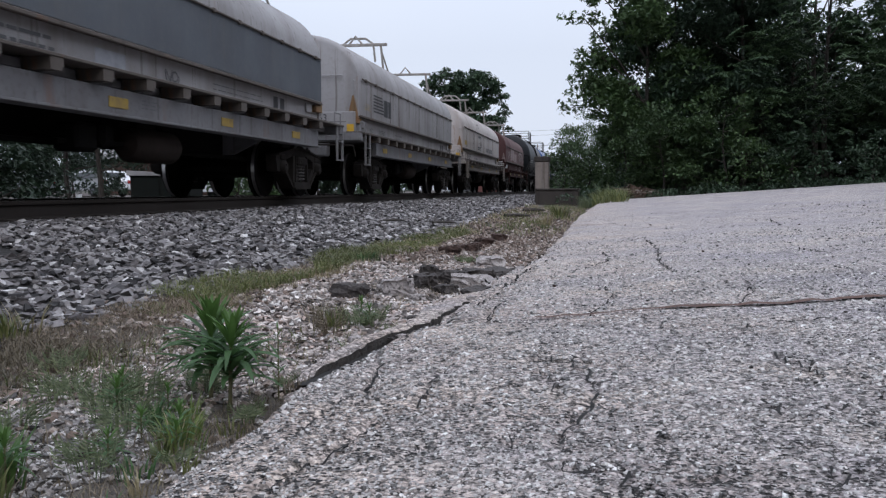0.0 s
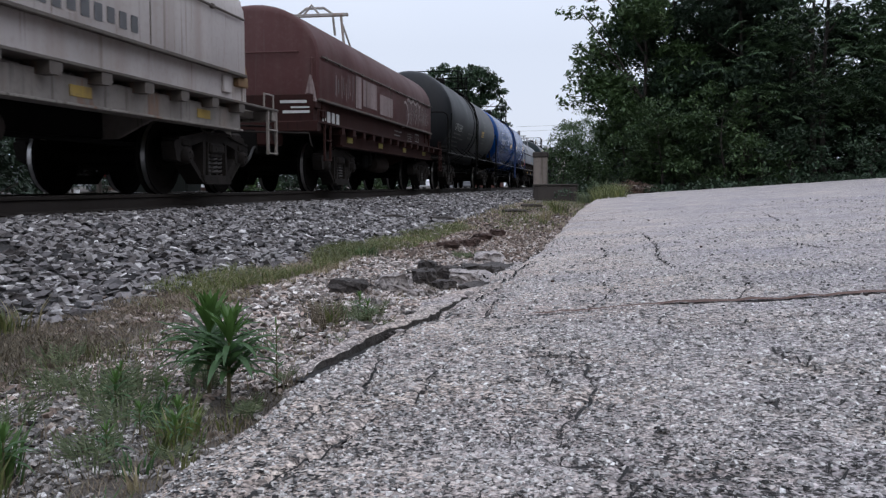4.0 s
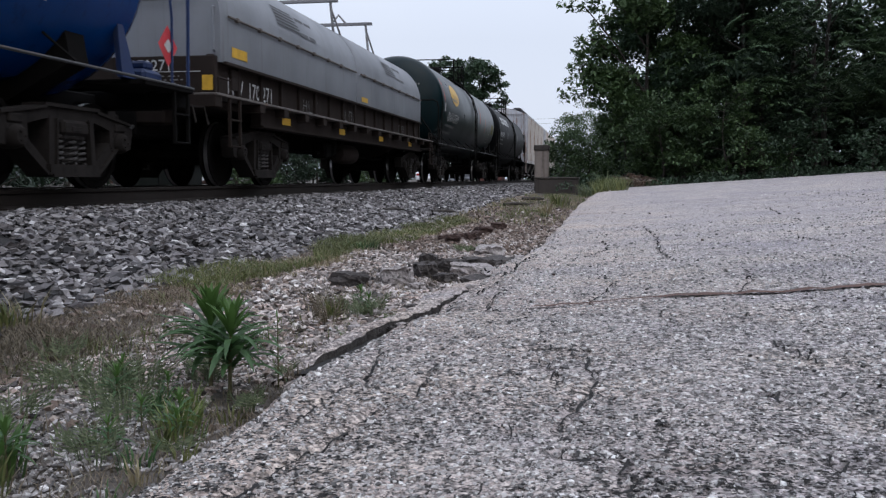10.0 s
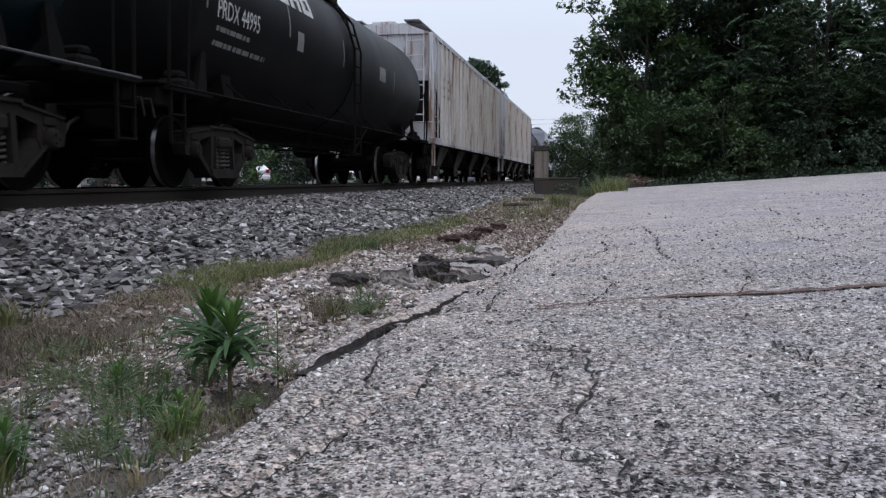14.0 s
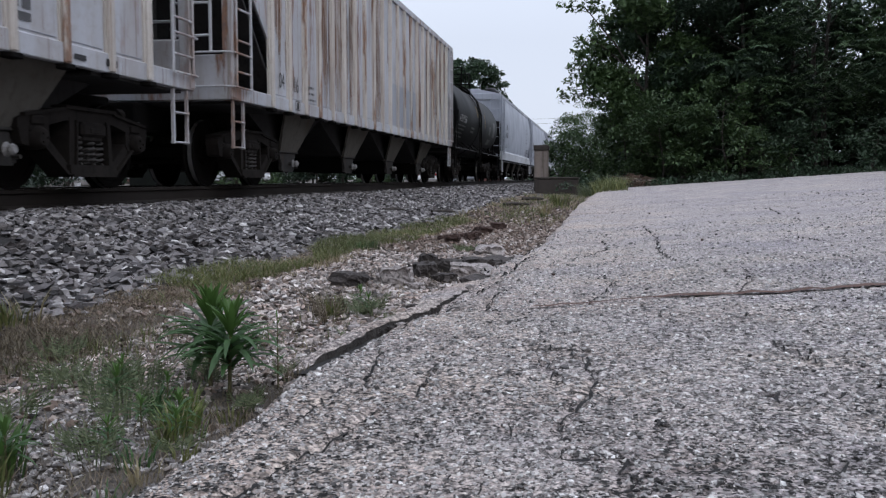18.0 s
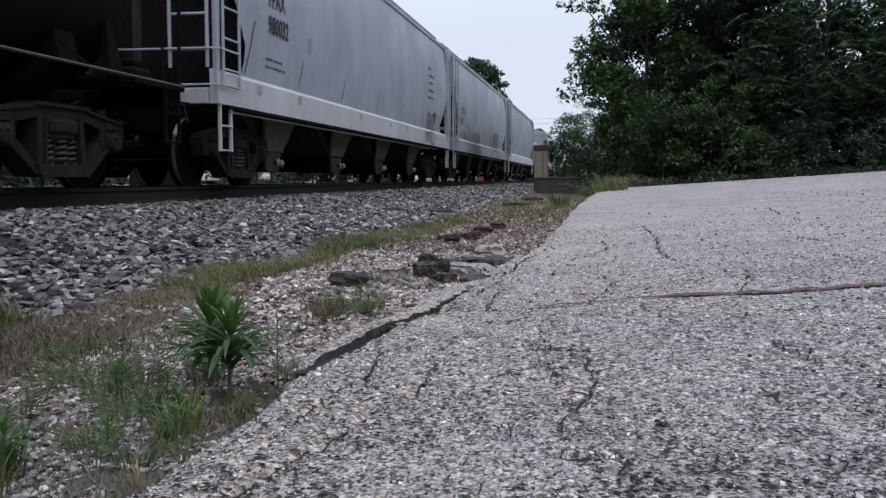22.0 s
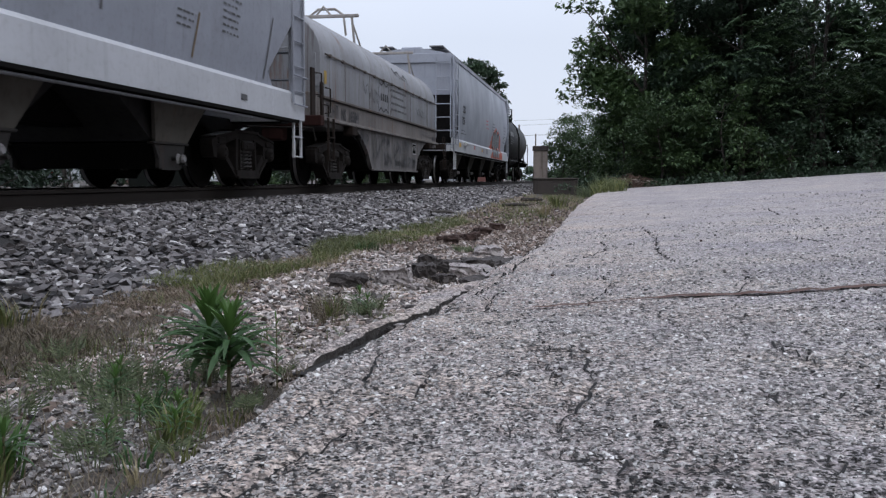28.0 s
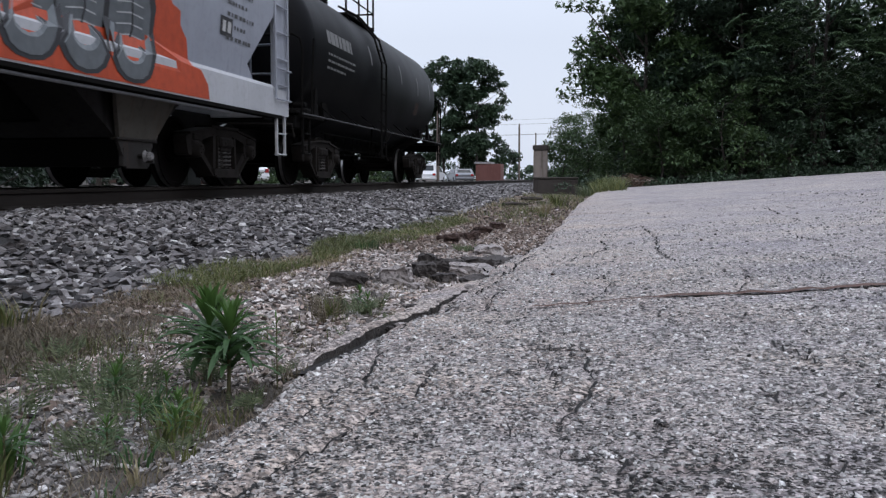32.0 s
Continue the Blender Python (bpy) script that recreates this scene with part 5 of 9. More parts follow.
bars(car, lines_of(-6.2, 2.05, 1.8, 0.36, 2, 31), DIM, surf)
bars(car, [(-3.2, -2.9, 2.15, 2.45)], DIM, surf, "notice")
bars(car, [(2.2, 2.75, 2.25, 2.55)], DIM, surf, "placard", "faded pale panel")
bars(car, [(-3.6, -3.55, 2.3, 2.8), (-0.6, -0.55, 2.2, 2.7), (3.6, 3.65, 2.1, 2.6)], DIM, surf, "paint_mark")
bars(car, [(-6.58, -6.54, 2.2, 3.0)], DIM, surf, "paint_mark", "pale paint stroke")

car, surf = tank_car("short black tank car with white lettering", 47.28, 58.90, TANK_BLACK, BLACK, PALE_BAR, radius=1.44, zc=2.38, hoops=(-0.4,), ladder_at=-0.56, over=(0.9, 1.2), stand=-1.0)
letters(car, "ACFX 95660", -5.4, 2.10, 0.27, WHITE, surf, 0.82)
bars(car, lines_of(-5.5, 2.0, 2.2, 0.5, 4, 41), DIM, surf)
bars(car, [(-2.4, -1.6, 1.85, 1.92), (-2.4, -1.6, 1.98, 2.05)], DIM, surf)
bars(car, [(2.9, 3.4, 2.0, 2.35), (4.2, 4.9, 1.95, 2.6), (3.0, 3.9, 1.6, 1.82)], DIM, surf, "notice", "faded printed panel")
bars(car, [(1.4, 1.46, 2.2, 2.8), (-0.9, -0.84, 2.5, 3.0)], YELLOW, surf, "paint_mark")
head_l = lambda x, z: -5.81 - 0.62 * math.sqrt(max(0.0, 1 - (x * x + (z - 2.38) ** 2) / 1.44 ** 2)) - 0.01
end_bars(car, lines_of(0.0, 2.8, 0.9, 0.7, 5, 44), DIM, head_l)

car, surf = tank_car("black tank car at the end of the train", 149.76, 160.97, TANK_BLACK, BLACK, PALE_BAR, radius=1.44, zc=2.38, ladder_at=-1.0, over=(0.9, 1.2), stand=-0.93)
bars(car, lines_of(-4.9, 2.75, 2.3, 0.26, 1, 51, 0.9), DIM, surf)
bars(car, lines_of(-4.9, 2.35, 1.8, 0.36, 3, 52), DIM, surf)
bars(car, [(-1.8, -1.7, 2.5, 2.9), (1.1, 1.2, 2.4, 2.85), (3.1, 3.2, 2.3, 2.75), (4.8, 4.9, 2.3, 2.75)], DIM, surf, "paint_mark")
bars(car, [(3.0, 3.4, 1.8, 2.1)], RUSTY, surf, "placard", "rusty panel")


def slant(car, y0, y1, z0, z1, lean, mat, surf, name="emblem", label=""):
    """One leaning painted block."""
    part(name, Shape().add([(surf(z) + 0.008, y, z) for y, z in ((y0, z0), (y1, z0), (y1 + lean, z1), (y0 + lean, z1))], [(0, 1, 2, 3)]), mat, car, label)


# ---- covered hopper cars ----
def bays(car, half, n, mat, z_top, gate_mat=None, pitch=None, shift=-0.3):
    """Hopper chutes under the body: sloping sheets each, with an outlet gate, its shaft and capstan."""
    p = pitch or (2 * half - 3.4) / n
    span = p * n
    top = min(p * 0.47, 0.40 + 0.62 * (z_top - 0.56))
    # gate fronts coloured near-black for the shade they hang in
    gate = Shape().plate([(-0.36, 0.54), (0.36, 0.54), (0.22, 0.24), (-0.20, 0.24)], -0.92, 0.92, 1)
    for x in (-0.975, 0.975):
        gate.box(x - 0.05, x + 0.05, -0.46, 0.46, 0.53, 0.56, 0.010).plate([(-0.40, 0.525), (0.40, 0.525), (0.25, 0.22), (-0.22, 0.22)], x - 0.02, x + 0.02)
    for x in (-0.97, 0.97):
        gate.box(x - 0.03, x + 0.03, -0.30, -0.22, 0.24, 0.46, 0.01).box(x - 0.03, x + 0.03, 0.22, 0.30, 0.24, 0.46, 0.01)
    gate = gate.mesh("outlet_gate", (gate_mat or TRUCK, BLACK))
    shaft = Shape().tube([(-1.10, 0.06, 0.36), (1.10, 0.06, 0.36)], 0.035, 8).tube([(-1.08, 0.24, 0.30), (1.08, 0.24, 0.30)], 0.022, 6).mesh("gate_shaft", gate_mat or TRUCK)
    knob = Shape().lathe([(0.0, 1.16), (0.035, 1.16), (0.055, 1.13), (0.04, 1.10), (0.07, 1.07), (0.0, 1.07)], "x", (0, 0.06, 0.36), 9).mesh("capstan", KNOB)
    for k in range(n):
        y = -span / 2 + p * (k + 0.5) + shift
        # shaded cross sheets of the chute get the darkened colour
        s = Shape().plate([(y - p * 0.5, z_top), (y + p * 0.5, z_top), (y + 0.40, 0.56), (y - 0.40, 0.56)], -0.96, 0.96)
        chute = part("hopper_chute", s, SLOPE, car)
        for sg in (-1, 1):
            q = Shape().add([(sg * 1.27, y - top, z_top), (sg * 1.27, y + top, z_top), (sg * 1.02, y + 0.415, 0.56), (sg * 1.02, y - 0.415, 0.56),
                             (sg * 1.23, y - top, z_top), (sg * 1.23, y + top, z_top), (sg * 0.97, y + 0.415, 0.56), (sg * 0.97, y - 0.415, 0.56)],
                            [(0, 1, 2, 3), (7, 6, 5, 4), (0, 3, 7, 4), (1, 5, 6, 2), (3, 2, 6, 7), (0, 4, 5, 1)])
            part("chute_side", q, mat, chute)
        part("outlet_gate", gate, None, chute, at=pose(0, y, 0))
        part("gate_shaft", shaft, None, chute, at=pose(0, y, 0))
        part("capstan", knob, None, chute, at=pose(0, y, 0))


def hopper_top(car, half, z, mat, dark, run_w=0.45):
    """Running boards on the roof, hatches and their bars."""
    for k in (-1, 1):
        part("running_board", Shape().box(k * 0.62, k * (0.62 + run_w), -half + 0.1, half - 0.1, z + 0.18, z + 0.22, 0.004), dark, car)
    support = Shape().box(-1.1, 1.1, -0.03, 0.03, 0.12, 0.17, 0.004).mesh("board_support", dark)
    n = int(half * 2 / 1.2)
    for q in range(n):
        y = -half + 0.5 + (2 * half - 1.0) * q / (n - 1)
        part("board_support", support, None, car, at=pose(0, y, z))
    for q in range(4):
        y = -half + 2 * half * (q + 0.5) / 4
        part("hatch", Shape().box(-0.35, 0.35, y - half / 4 + 0.2, y + half / 4 - 0.2, z + 0.05, z + 0.2, 0.03), mat, car)


def curved_hopper(label, f, r, mat, n_bays=4, sill=None, chute=None, eave=4.15, bulge=0.11):
    """Smooth-sided covered hopper with a bowed side, deep side sill, sloped ends behind open end posts."""
    mid, half = (f + r) / 2, (r - f) / 2
    car = car_thing("covered_hopper_car", label, "hopper car", mid)
    sill, chute = sill or mat, chute or CHUTE
    z0, w = 1.45, 1.47

    def surf(z):
        if z < z0:
            return w + 0.017
        t = (z - z0) / (eave - z0)
        return w - 0.06 + bulge * math.sin(math.pi * min(1, t) * 0.85) - 0.10 * t ** 3

    side = [(surf(z0 + (eave - z0) * q / 12), z0 + (eave - z0) * q / 12) for q in range(13)]
    roof = [(1.1, eave + 0.16), (0.5, eave + 0.28)]
    outline = side + roof + [(-x, z) for x, z in roof[::-1]] + [(-x, z) for x, z in side[::-1]]
    # shell: straight middle, ends cut back in a slope under the roof
    s, k = Shape(), len(outline)
    ring_y = []
    for sgn in (-1, 1):
        ring_y.append([sgn * (half - float(np.interp(z, *(((1.45, 1.84, 2.74, 2.95), (0.88, 1.03, 0.28, 0.13)) if sgn < 0 else ((1.45, 1.55, 1.68, 2.31, 2.9), (1.22, 1.34, 1.52, 0.84, 0.13)))))) for x, z in outline])
    vs = [(x, y, z) for (x, z), y in zip(outline, ring_y[0])] + [(x, y, z) for (x, z), y in zip(outline, ring_y[1])]
    s.add(vs, [(i, i + 1, k + i + 1, k + i) for i in range(k - 1)])
    part("body", s, mat, car, "", True)
    for e in (-1, 1):
        upper = [(x, z) for x, z in outline if z >= 2.95]
        upper = [(surf(2.92), 2.92)] + upper + [(-surf(2.92), 2.92)]
        part("end_panel", Shape().prism(upper, e * (half - 0.13), e * (half - 0.17)), mat, car)
        part("slope_sheet", Shape().plate([(e * (half - 0.16), 2.93), (e * (half - 1.75), 1.40), (e * (half - 1.80), 1.40), (e * (half - 0.22), 2.93)][::e], -1.36, 1.36), SLOPE, car, "grimy slope sheet, darkened for the shade under the end")
    for sg in (-1, 1):
        part("side_sill", Shape().prism([(sg * (w - 0.1), 1.05), (sg * (w + 0.015), 1.05), (sg * (w + 0.015), 1.43), (sg * (w - 0.035), 1.485), (sg * (w - 0.1), 1.485)][::sg], -half, half), sill, car)
        part("sill_flange", Shape().box(sg * (w - 0.12), sg * (w + 0.03), -half + 0.3, half - 0.3, 1.0, 1.05, 0.006), BLACK, car)
        part("eave_rail", Shape().box(sg * (surf(eave) - 0.06), sg * (surf(eave) + 0.04), -half + 0.05, half - 0.05, eave - 0.05, eave + 0.06, 0.012), mat, car)
        for e in (-1, 1):
            ye = e * half
            # end post beside the open triangle, ladder rungs across it
            part("corner_post", Shape().box(sg * (w - 0.06), sg * (w + 0.01), ye - e * (0.56 if e > 0 else 0.10), ye, 1.05, eave + 0.05, 0.012), mat, car)
            part("gusset", Shape().plate([(ye - e * 0.14, eave), (ye - e * 0.14, eave - 1.0), (ye - e * 0.5, eave)][::e], sg * (w - 0.09), sg * (w - 0.05)), mat, car)
            step(car, sg * (w - 0.02), ye - e * 0.28, 1.05, sill, 0.6)
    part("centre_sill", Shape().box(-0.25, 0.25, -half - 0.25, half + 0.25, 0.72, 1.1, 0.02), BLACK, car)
    for e in (-1, 1):
        ye = e * half
        part("end_sill", Shape().box(-w + 0.12, w - 0.12, ye - e * 0.10, ye - e * 0.01, 1.05, 1.25, 0.012), sill, car)
        for z in (1.28, 1.73):
            rail_bar(car, [(-0.3, ye + e * 0.06, z), (w - 0.03, ye + e * 0.07, z), (w + 0.06, ye, z), (w + 0.06, ye - e * 0.62, z)], mat, 0.014, "grab_iron")
        part("end_beam", Shape().box(-w + 0.1, w - 0.1, ye - e * 0.16, ye - e * 0.06, eave - 0.18, eave + 0.12, 0.012), mat, car)
        for sx in (-0.35, 0.35):
            part("end_brace", Shape().box(sx - 0.04, sx + 0.04, ye - e * 0.15, ye - e * 0.05, 1.45, 2.93, 0.01), SLOPE, car)
        end_ladder(car, ye + e * 0.03, 0.86, 1.36, 1.50, eave, mat, 6)
        ladder(car, w + 0.045, ye - e * 0.10, ye - e * 0.62, 1.30, eave - 0.15, mat, 7, bar=0.016)
        part("end_platform", Shape().box(-1.1, 1.1, ye - e * 0.05, ye + e * 0.3, 1.02, 1.06, 0.006), BLACK, car)
    rail_bar(car, [(w - 0.02, -half + 0.4, 0.97), (w - 0.02, half - 2.2, 0.97)], GALV, 0.018, "air_line")
    bays(car, half, n_bays, chute, 1.42, gate_mat=GATE)
    hopper_top(car, half, eave + 0.16, mat, GALV)
    running_gear(car, (-half + 1.55, half - 1.55), (-half - 0.25, half + 0.25))
    return car, surf


def patch(car, outline, mat, surf, off, name, label):
    cy, cz = (sum(p[i] for p in outline) / len(outline) for i in (0, 1))
    rings, n = [], len(outline)
    vs = [(surf(cz) + off, cy, cz)]
    for t in (0.35, 0.7, 1.0):
        for y, z in outline:
            zz = max(1.07, cz + (z - cz) * t)
            vs.append((surf(zz) + off, cy + (y - cy) * t, zz))
    fs = [(0, 1 + q, 1 + (q + 1) % n) for q in range(n)]
    for k in (0, 1):
        fs += [(1 + k * n + q, 1 + (k + 1) * n + q, 1 + (k + 1) * n + (q + 1) % n, 1 + k * n + (q + 1) % n) for q in range(n)]
    part(name, Shape().add(vs, fs), mat, car, label)


def ribbed_hopper(label, f, r, mat, n_bays=4, eave=4.25):
    """Flat-sided covered hopper with outside posts."""
    mid, half = (f + r) / 2, (r - f) / 2
    car = car_thing("covered_hopper_car", label, "hopper car", mid)
    w, z0 = 1.46, 1.15
    part("body", Shape().box(-w + 0.03, w - 0.03, -half + 0.12, half - 0.12, 2.93, eave, 0.01), mat, car)
    for e in (-1, 1):
        part("slope_sheet", Shape().plate([(e * (half - 0.14), 2.93), (e * (half - 1.9), z0), (e * (half - 1.96), z0), (e * (half - 0.2), 2.93)][::e], -w + 0.04, w - 0.04), SLOPE, car, "grimy slope sheet, darkened for the shade under the end")
        part("end_wall", Shape().box(-w + 0.1, w - 0.1, e * (half - 0.10), e * (half - 0.03), z0 + 0.1, 1.72, 0.01), mat, car)
    part("roof", Shape().prism([(-w, eave), (w, eave), (0.7, eave + 0.28), (-0.7, eave + 0.28)], -half + 0.05, half - 0.05), mat, car)
    for sg in (-1, 1):
        part("side_sheet", Shape().plate([(-half + 1.45, z0), (half - 1.12, z0), (half - 1.10, 2.08), (half - 0.30, 2.95), (half - 0.12, 2.95), (half - 0.12, eave - 0.02), (-half + 0.12, eave - 0.02), (-half + 0.12, 2.95), (-half + 0.42, 2.95), (-half + 1.43, 2.08)], sg * (w - 0.03), sg * w), mat, car)
        part("side_sill", Shape().box(sg * (w - 0.05), sg * (w + 0.03), -half, half, z0 - 0.02, z0 + 0.17, 0.01), mat, car)
        part("eave_rail", Shape().box(sg * (w - 0.04), sg * (w + 0.05), -half, half, eave - 0.1, eave + 0.03, 0.012), mat, car)
        for q in range(21):
            y = -half + 1.47 + 0.757 * q
            part("side_post", RIB_MESHES[q * 3 % 5] if sg > 0 else RIB_FAR, None, car, at=pose(sg * w, y - (2.7 * (q * 3 % 5) if sg > 0 else 0), 0))
            part("post_foot", FOOT_MESH, None, car, at=pose(sg * (w + 0.02), y, 0))
        for e in (-1, 1):
            ye = e * half
            part("corner_post", Shape().box(sg * (w - 0.1), sg * (w + 0.04), ye - e * 0.14, ye, z0, eave, 0.012), mat, car)
            step(car, sg * (w - 0.02), ye - e * 0.3, z0, mat, 0.65)
    part("centre_sill", Shape().box(-0.25, 0.25, -half - 0.25, half + 0.25, 0.72, 1.1, 0.02), BLACK, car)
    for e in (-1, 1):
        ye = e * half
        part("end_sill", Shape().box(-w, w, ye - e * 0.2, ye, 1.13, 1.32, 0.012), mat, car)
        part("bolster_plate", Shape().box(-w + 0.04, w - 0.04, ye - e * 2.1, ye - e * 0.21, 1.09, 1.128, 0.006), SLOPE, car)
        for sx in (-0.35, 0.35):
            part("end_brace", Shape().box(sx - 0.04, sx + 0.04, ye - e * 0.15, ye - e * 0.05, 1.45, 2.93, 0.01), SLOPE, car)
        for z in (1.30, 1.74):
            rail_bar(car, [(-0.3, ye + e * 0.06, z), (w - 0.03, ye + e * 0.07, z), (w + 0.07, ye, z), (w + 0.07, ye - e * 0.6, z)], mat, 0.014, "grab_iron")
        end_ladder(car, ye + e * 0.03, 0.72, 1.22, 1.75, eave, mat, 6)
        ladder(car, w + 0.06, ye - e * 0.10, ye - e * 0.60, 1.3, eave - 0.1, mat, 7, bar=0.016)
    bays(car, half, n_bays, CHUTE, 1.2, gate_mat=GATE, pitch=3.76, shift=0.25)
    hopper_top(car, half, eave + 0.2, mat, GALV)
    running_gear(car, (-half + 1.6, half - 1.6), (-half - 0.25, half + 0.25))
    return car, (lambda z: w)


GREY_PATCH = painted("grey_touch_up_paint", (0.37, 0.39, 0.435), (0.22, 0.22, 0.23), 0.2, 0.55, streak=0.2)
FILL_GREEN = plain("pale_green_spray", (0.25, 0.29, 0.28), 0.6)
KNOB = painted("dusty_white_capstan", (0.30, 0.29, 0.29), (0.06, 0.05, 0.045), 0.7, 0.8)
GATE = painted("grimy_gate_steel", (0.040, 0.036, 0.033), (0.018, 0.0155, 0.014), 0.6, 0.8, rust=0.3)
GALV = painted("galvanized_grating", (0.22, 0.22, 0.23), (0.08, 0.075, 0.07), 0.5, 0.5, metal=0.4)
HOP_GREY = painted("grey_hopper_paint", (0.355, 0.378, 0.437), (0.14, 0.135, 0.14), 0.25, 0.42, streak=0.14)
HOP_WHITE = painted("pale_grey_hopper_paint", (0.325, 0.345, 0.395), (0.14, 0.135, 0.135), 0.25, 0.42, streak=0.14)
HOP_DULL = painted("dull_grey_hopper_paint", (0.28, 0.295, 0.335), (0.11, 0.105, 0.11), 0.3, 0.5, streak=0.14)
HOP_RUST = painted("white_paint_with_rust_streaks", (0.50, 0.515, 0.555), (0.27, 0.21, 0.17), 0.35, 0.6, rust=0.85, streak=0.5, rust_lo=0.535, threads=0.12)
RUST_STAIN = painted("brown_rust_stain", (0.12, 0.062, 0.040), (0.30, 0.22, 0.17), 0.5, 0.85, rust=0.7, streak=0.5, rust_lo=0.48, shine=0.1)
RUST_FADED = painted("rust_streaked_white_paint", (0.47, 0.45, 0.44), (0.40, 0.30, 0.22), 0.4, 0.75, rust=0.6, streak=0.6, rust_lo=0.52, shine=0.2, threads=0.80)
# dirty paint, darkened further for the shade under the body
SLOPE = painted("shaded_grimy_slope_paint", (0.045, 0.043, 0.043), (0.015, 0.013, 0.012), 0.6, 0.85, shine=0.15)
CHUTE = painted("dusty_chute_paint", (0.135, 0.124, 0.108), (0.058, 0.049, 0.042), 0.5, 0.85, rust=0.3, shine=0.2)
SILL_WHITE = painted("light_sill_paint", (0.50, 0.51, 0.535), (0.22, 0.205, 0.195), 0.3, 0.5, streak=0.10)
FOOT_MESH = Shape().box(-0.06, 0.06, -0.075, 0.075, 1.08, 1.128, 0.008).mesh("post_foot", BLACK)
POST_PAINT = painted("cream_post_paint_with_rust", (0.60, 0.57, 0.535), (0.30, 0.22, 0.17), 0.35, 0.6, rust=0.85, streak=0.5, rust_lo=0.52, threads=0.2)
# five posts alike in shape, each weathered in its own way
RIB_MESHES = []
for k in range(5):
    RIB = Shape().plate([(2.7 * k - 0.075, 1.13), (2.7 * k + 0.075, 1.13), (2.7 * k + 0.075, 4.16), (2.7 * k - 0.075, 4.16)], -0.02, 0.02)
    RIB_MESHES.append(RIB.box(-0.02, 0.07, 2.7 * k - 0.045, 2.7 * k + 0.045, 1.13, 4.16, 0.02).mesh("side_post", POST_PAINT))
RIB_FAR = Shape().box(-0.07, 0.02, -0.045, 0.045, 1.13, 4.16, 0.02).mesh("side_post", HOP_RUST)

def rust_streak(car, y, z_top, z_low, width, surf, seed):
    """A ragged run of rust down the side sheet, broken into threads at its foot."""
    rng = random.Random(seed)
    if width > 0.09:
        # several overlapping tongues of stained paint, each of its own length
        for j in range(max(2, int(width / 0.06))):
            vs, n = [], 18
            c = y + width * rng.uniform(-0.5, 0.5)
            za, zb = z_top - (z_top - z_low) * rng.uniform(0.0, 0.3) * (j > 0), max(1.19, z_low + (z_top - z_low) * rng.uniform(0.0, 0.4) * (j > 0))
            for q in range(n + 1):
                z = za + (zb - za) * q / n
                w = rng.uniform(0.12, 0.20) * min(1.0, 0.2 + q / 4) * (1 - 0.8 * (q / n) ** 3) / 2
                vs += [(surf(z) + 0.002 + 0.0004 * j, c - w * rng.uniform(0.7, 1.2), z), (surf(z) + 0.002 + 0.0004 * j, c + w * rng.uniform(0.7, 1.2), z)]
            part("rust_run", Shape().add(vs, [(2 * q, 2 * q + 1, 2 * q + 3, 2 * q + 2) for q in range(n)]), RUST_FADED, car, "rust-streaked white paint")
    for k in range(max(2, int(width / 0.028))):
        n, vs = 12, []
        c, wd = y + width * rng.uniform(-0.5, 0.5), rng.uniform(0.012, 0.055)
        za = z_top - (z_top - z_low) * (rng.uniform(0.0, 0.75) if k else 0.0)
        zb = max(1.19, za - (za - z_low) * rng.uniform(0.35, 1.1))
        for q in range(n + 1):
            z = za + (zb - za) * q / n
            w = wd * (0.15 + 0.85 * rng.random()) * (1 - 0.85 * (q / n) ** 2) * (0.2 if q == 0 else 1) / 2
            c += rng.uniform(-0.003, 0.003)
            vs += [(surf(z) + 0.006 + 0.0003 * k, c - w, z), (surf(z) + 0.006 + 0.0003 * k, c + w, z)]
        part("rust_run", Shape().add(vs, [(2 * q, 2 * q + 1, 2 * q + 3, 2 * q + 2) for q in range(n)]), RUST_STAIN, car, "brown run of rust on white paint")


def panel_lines(car, half, surf):
    """The lap seam low on each sheet between the posts."""
    for q in range(20):
        y = -half + 1.47 + 0.757 * q
        part("lap_seam", Shape().box(1.455, 1.466, y + 0.12, y + 0.64, 1.345, 1.357, 0.002), GREYPAINT, car)


rib_surf = lambda z: 1.462
car, surf = ribbed_hopper("white ribbed hopper car with rust streaks", 9.05, 26.76, HOP_RUST)
panel_lines(car, 8.855, surf)
bars(car, lines_of(-7.0, 3.2, 2.2, 0.8, 3, 61), DIM, surf)
for k, (y, zt, zl, wd) in enumerate(((-5.6, 2.6, 1.45, 0.10), (-5.1, 3.9, 1.7, 0.20), (-4.2, 3.6, 1.9, 0.16), (-2.5, 2.1, 1.42, 0.34), (-0.75, 2.3, 1.5, 0.30), (-0.42, 4.0, 1.6, 0.08), (0.84, 1.8, 1.25, 0.22), (1.5, 3.8, 2.0, 0.20), (2.25, 2.6, 1.5, 0.22), (3.04, 2.3, 1.2, 0.10), (3.75, 3.9, 1.3, 0.12), (4.66, 2.2, 1.3, 0.24), (4.94, 3.9, 2.0, 0.16), (5.24, 3.2, 1.25, 0.16), (6.2, 4.1, 1.7, 0.30), (7.0, 4.1, 1.9, 0.44), (7.6, 4.0, 2.5, 0.30))):
    rust_streak(car, y, zt, zl, wd, rib_surf, 600 + k)
letters(car, "LD LMT", -5.60, 1.66, 0.10, SPRAY, surf, 0.6)
letters(car, "LT WT", -5.60, 1.47, 0.10, SPRAY, surf, 0.6)
bars(car, [(-5.62, -5.10, 1.19, 1.345)], GREYPAINT, (lambda z: 1.493), "paint_patch", "grey touched-up paint")
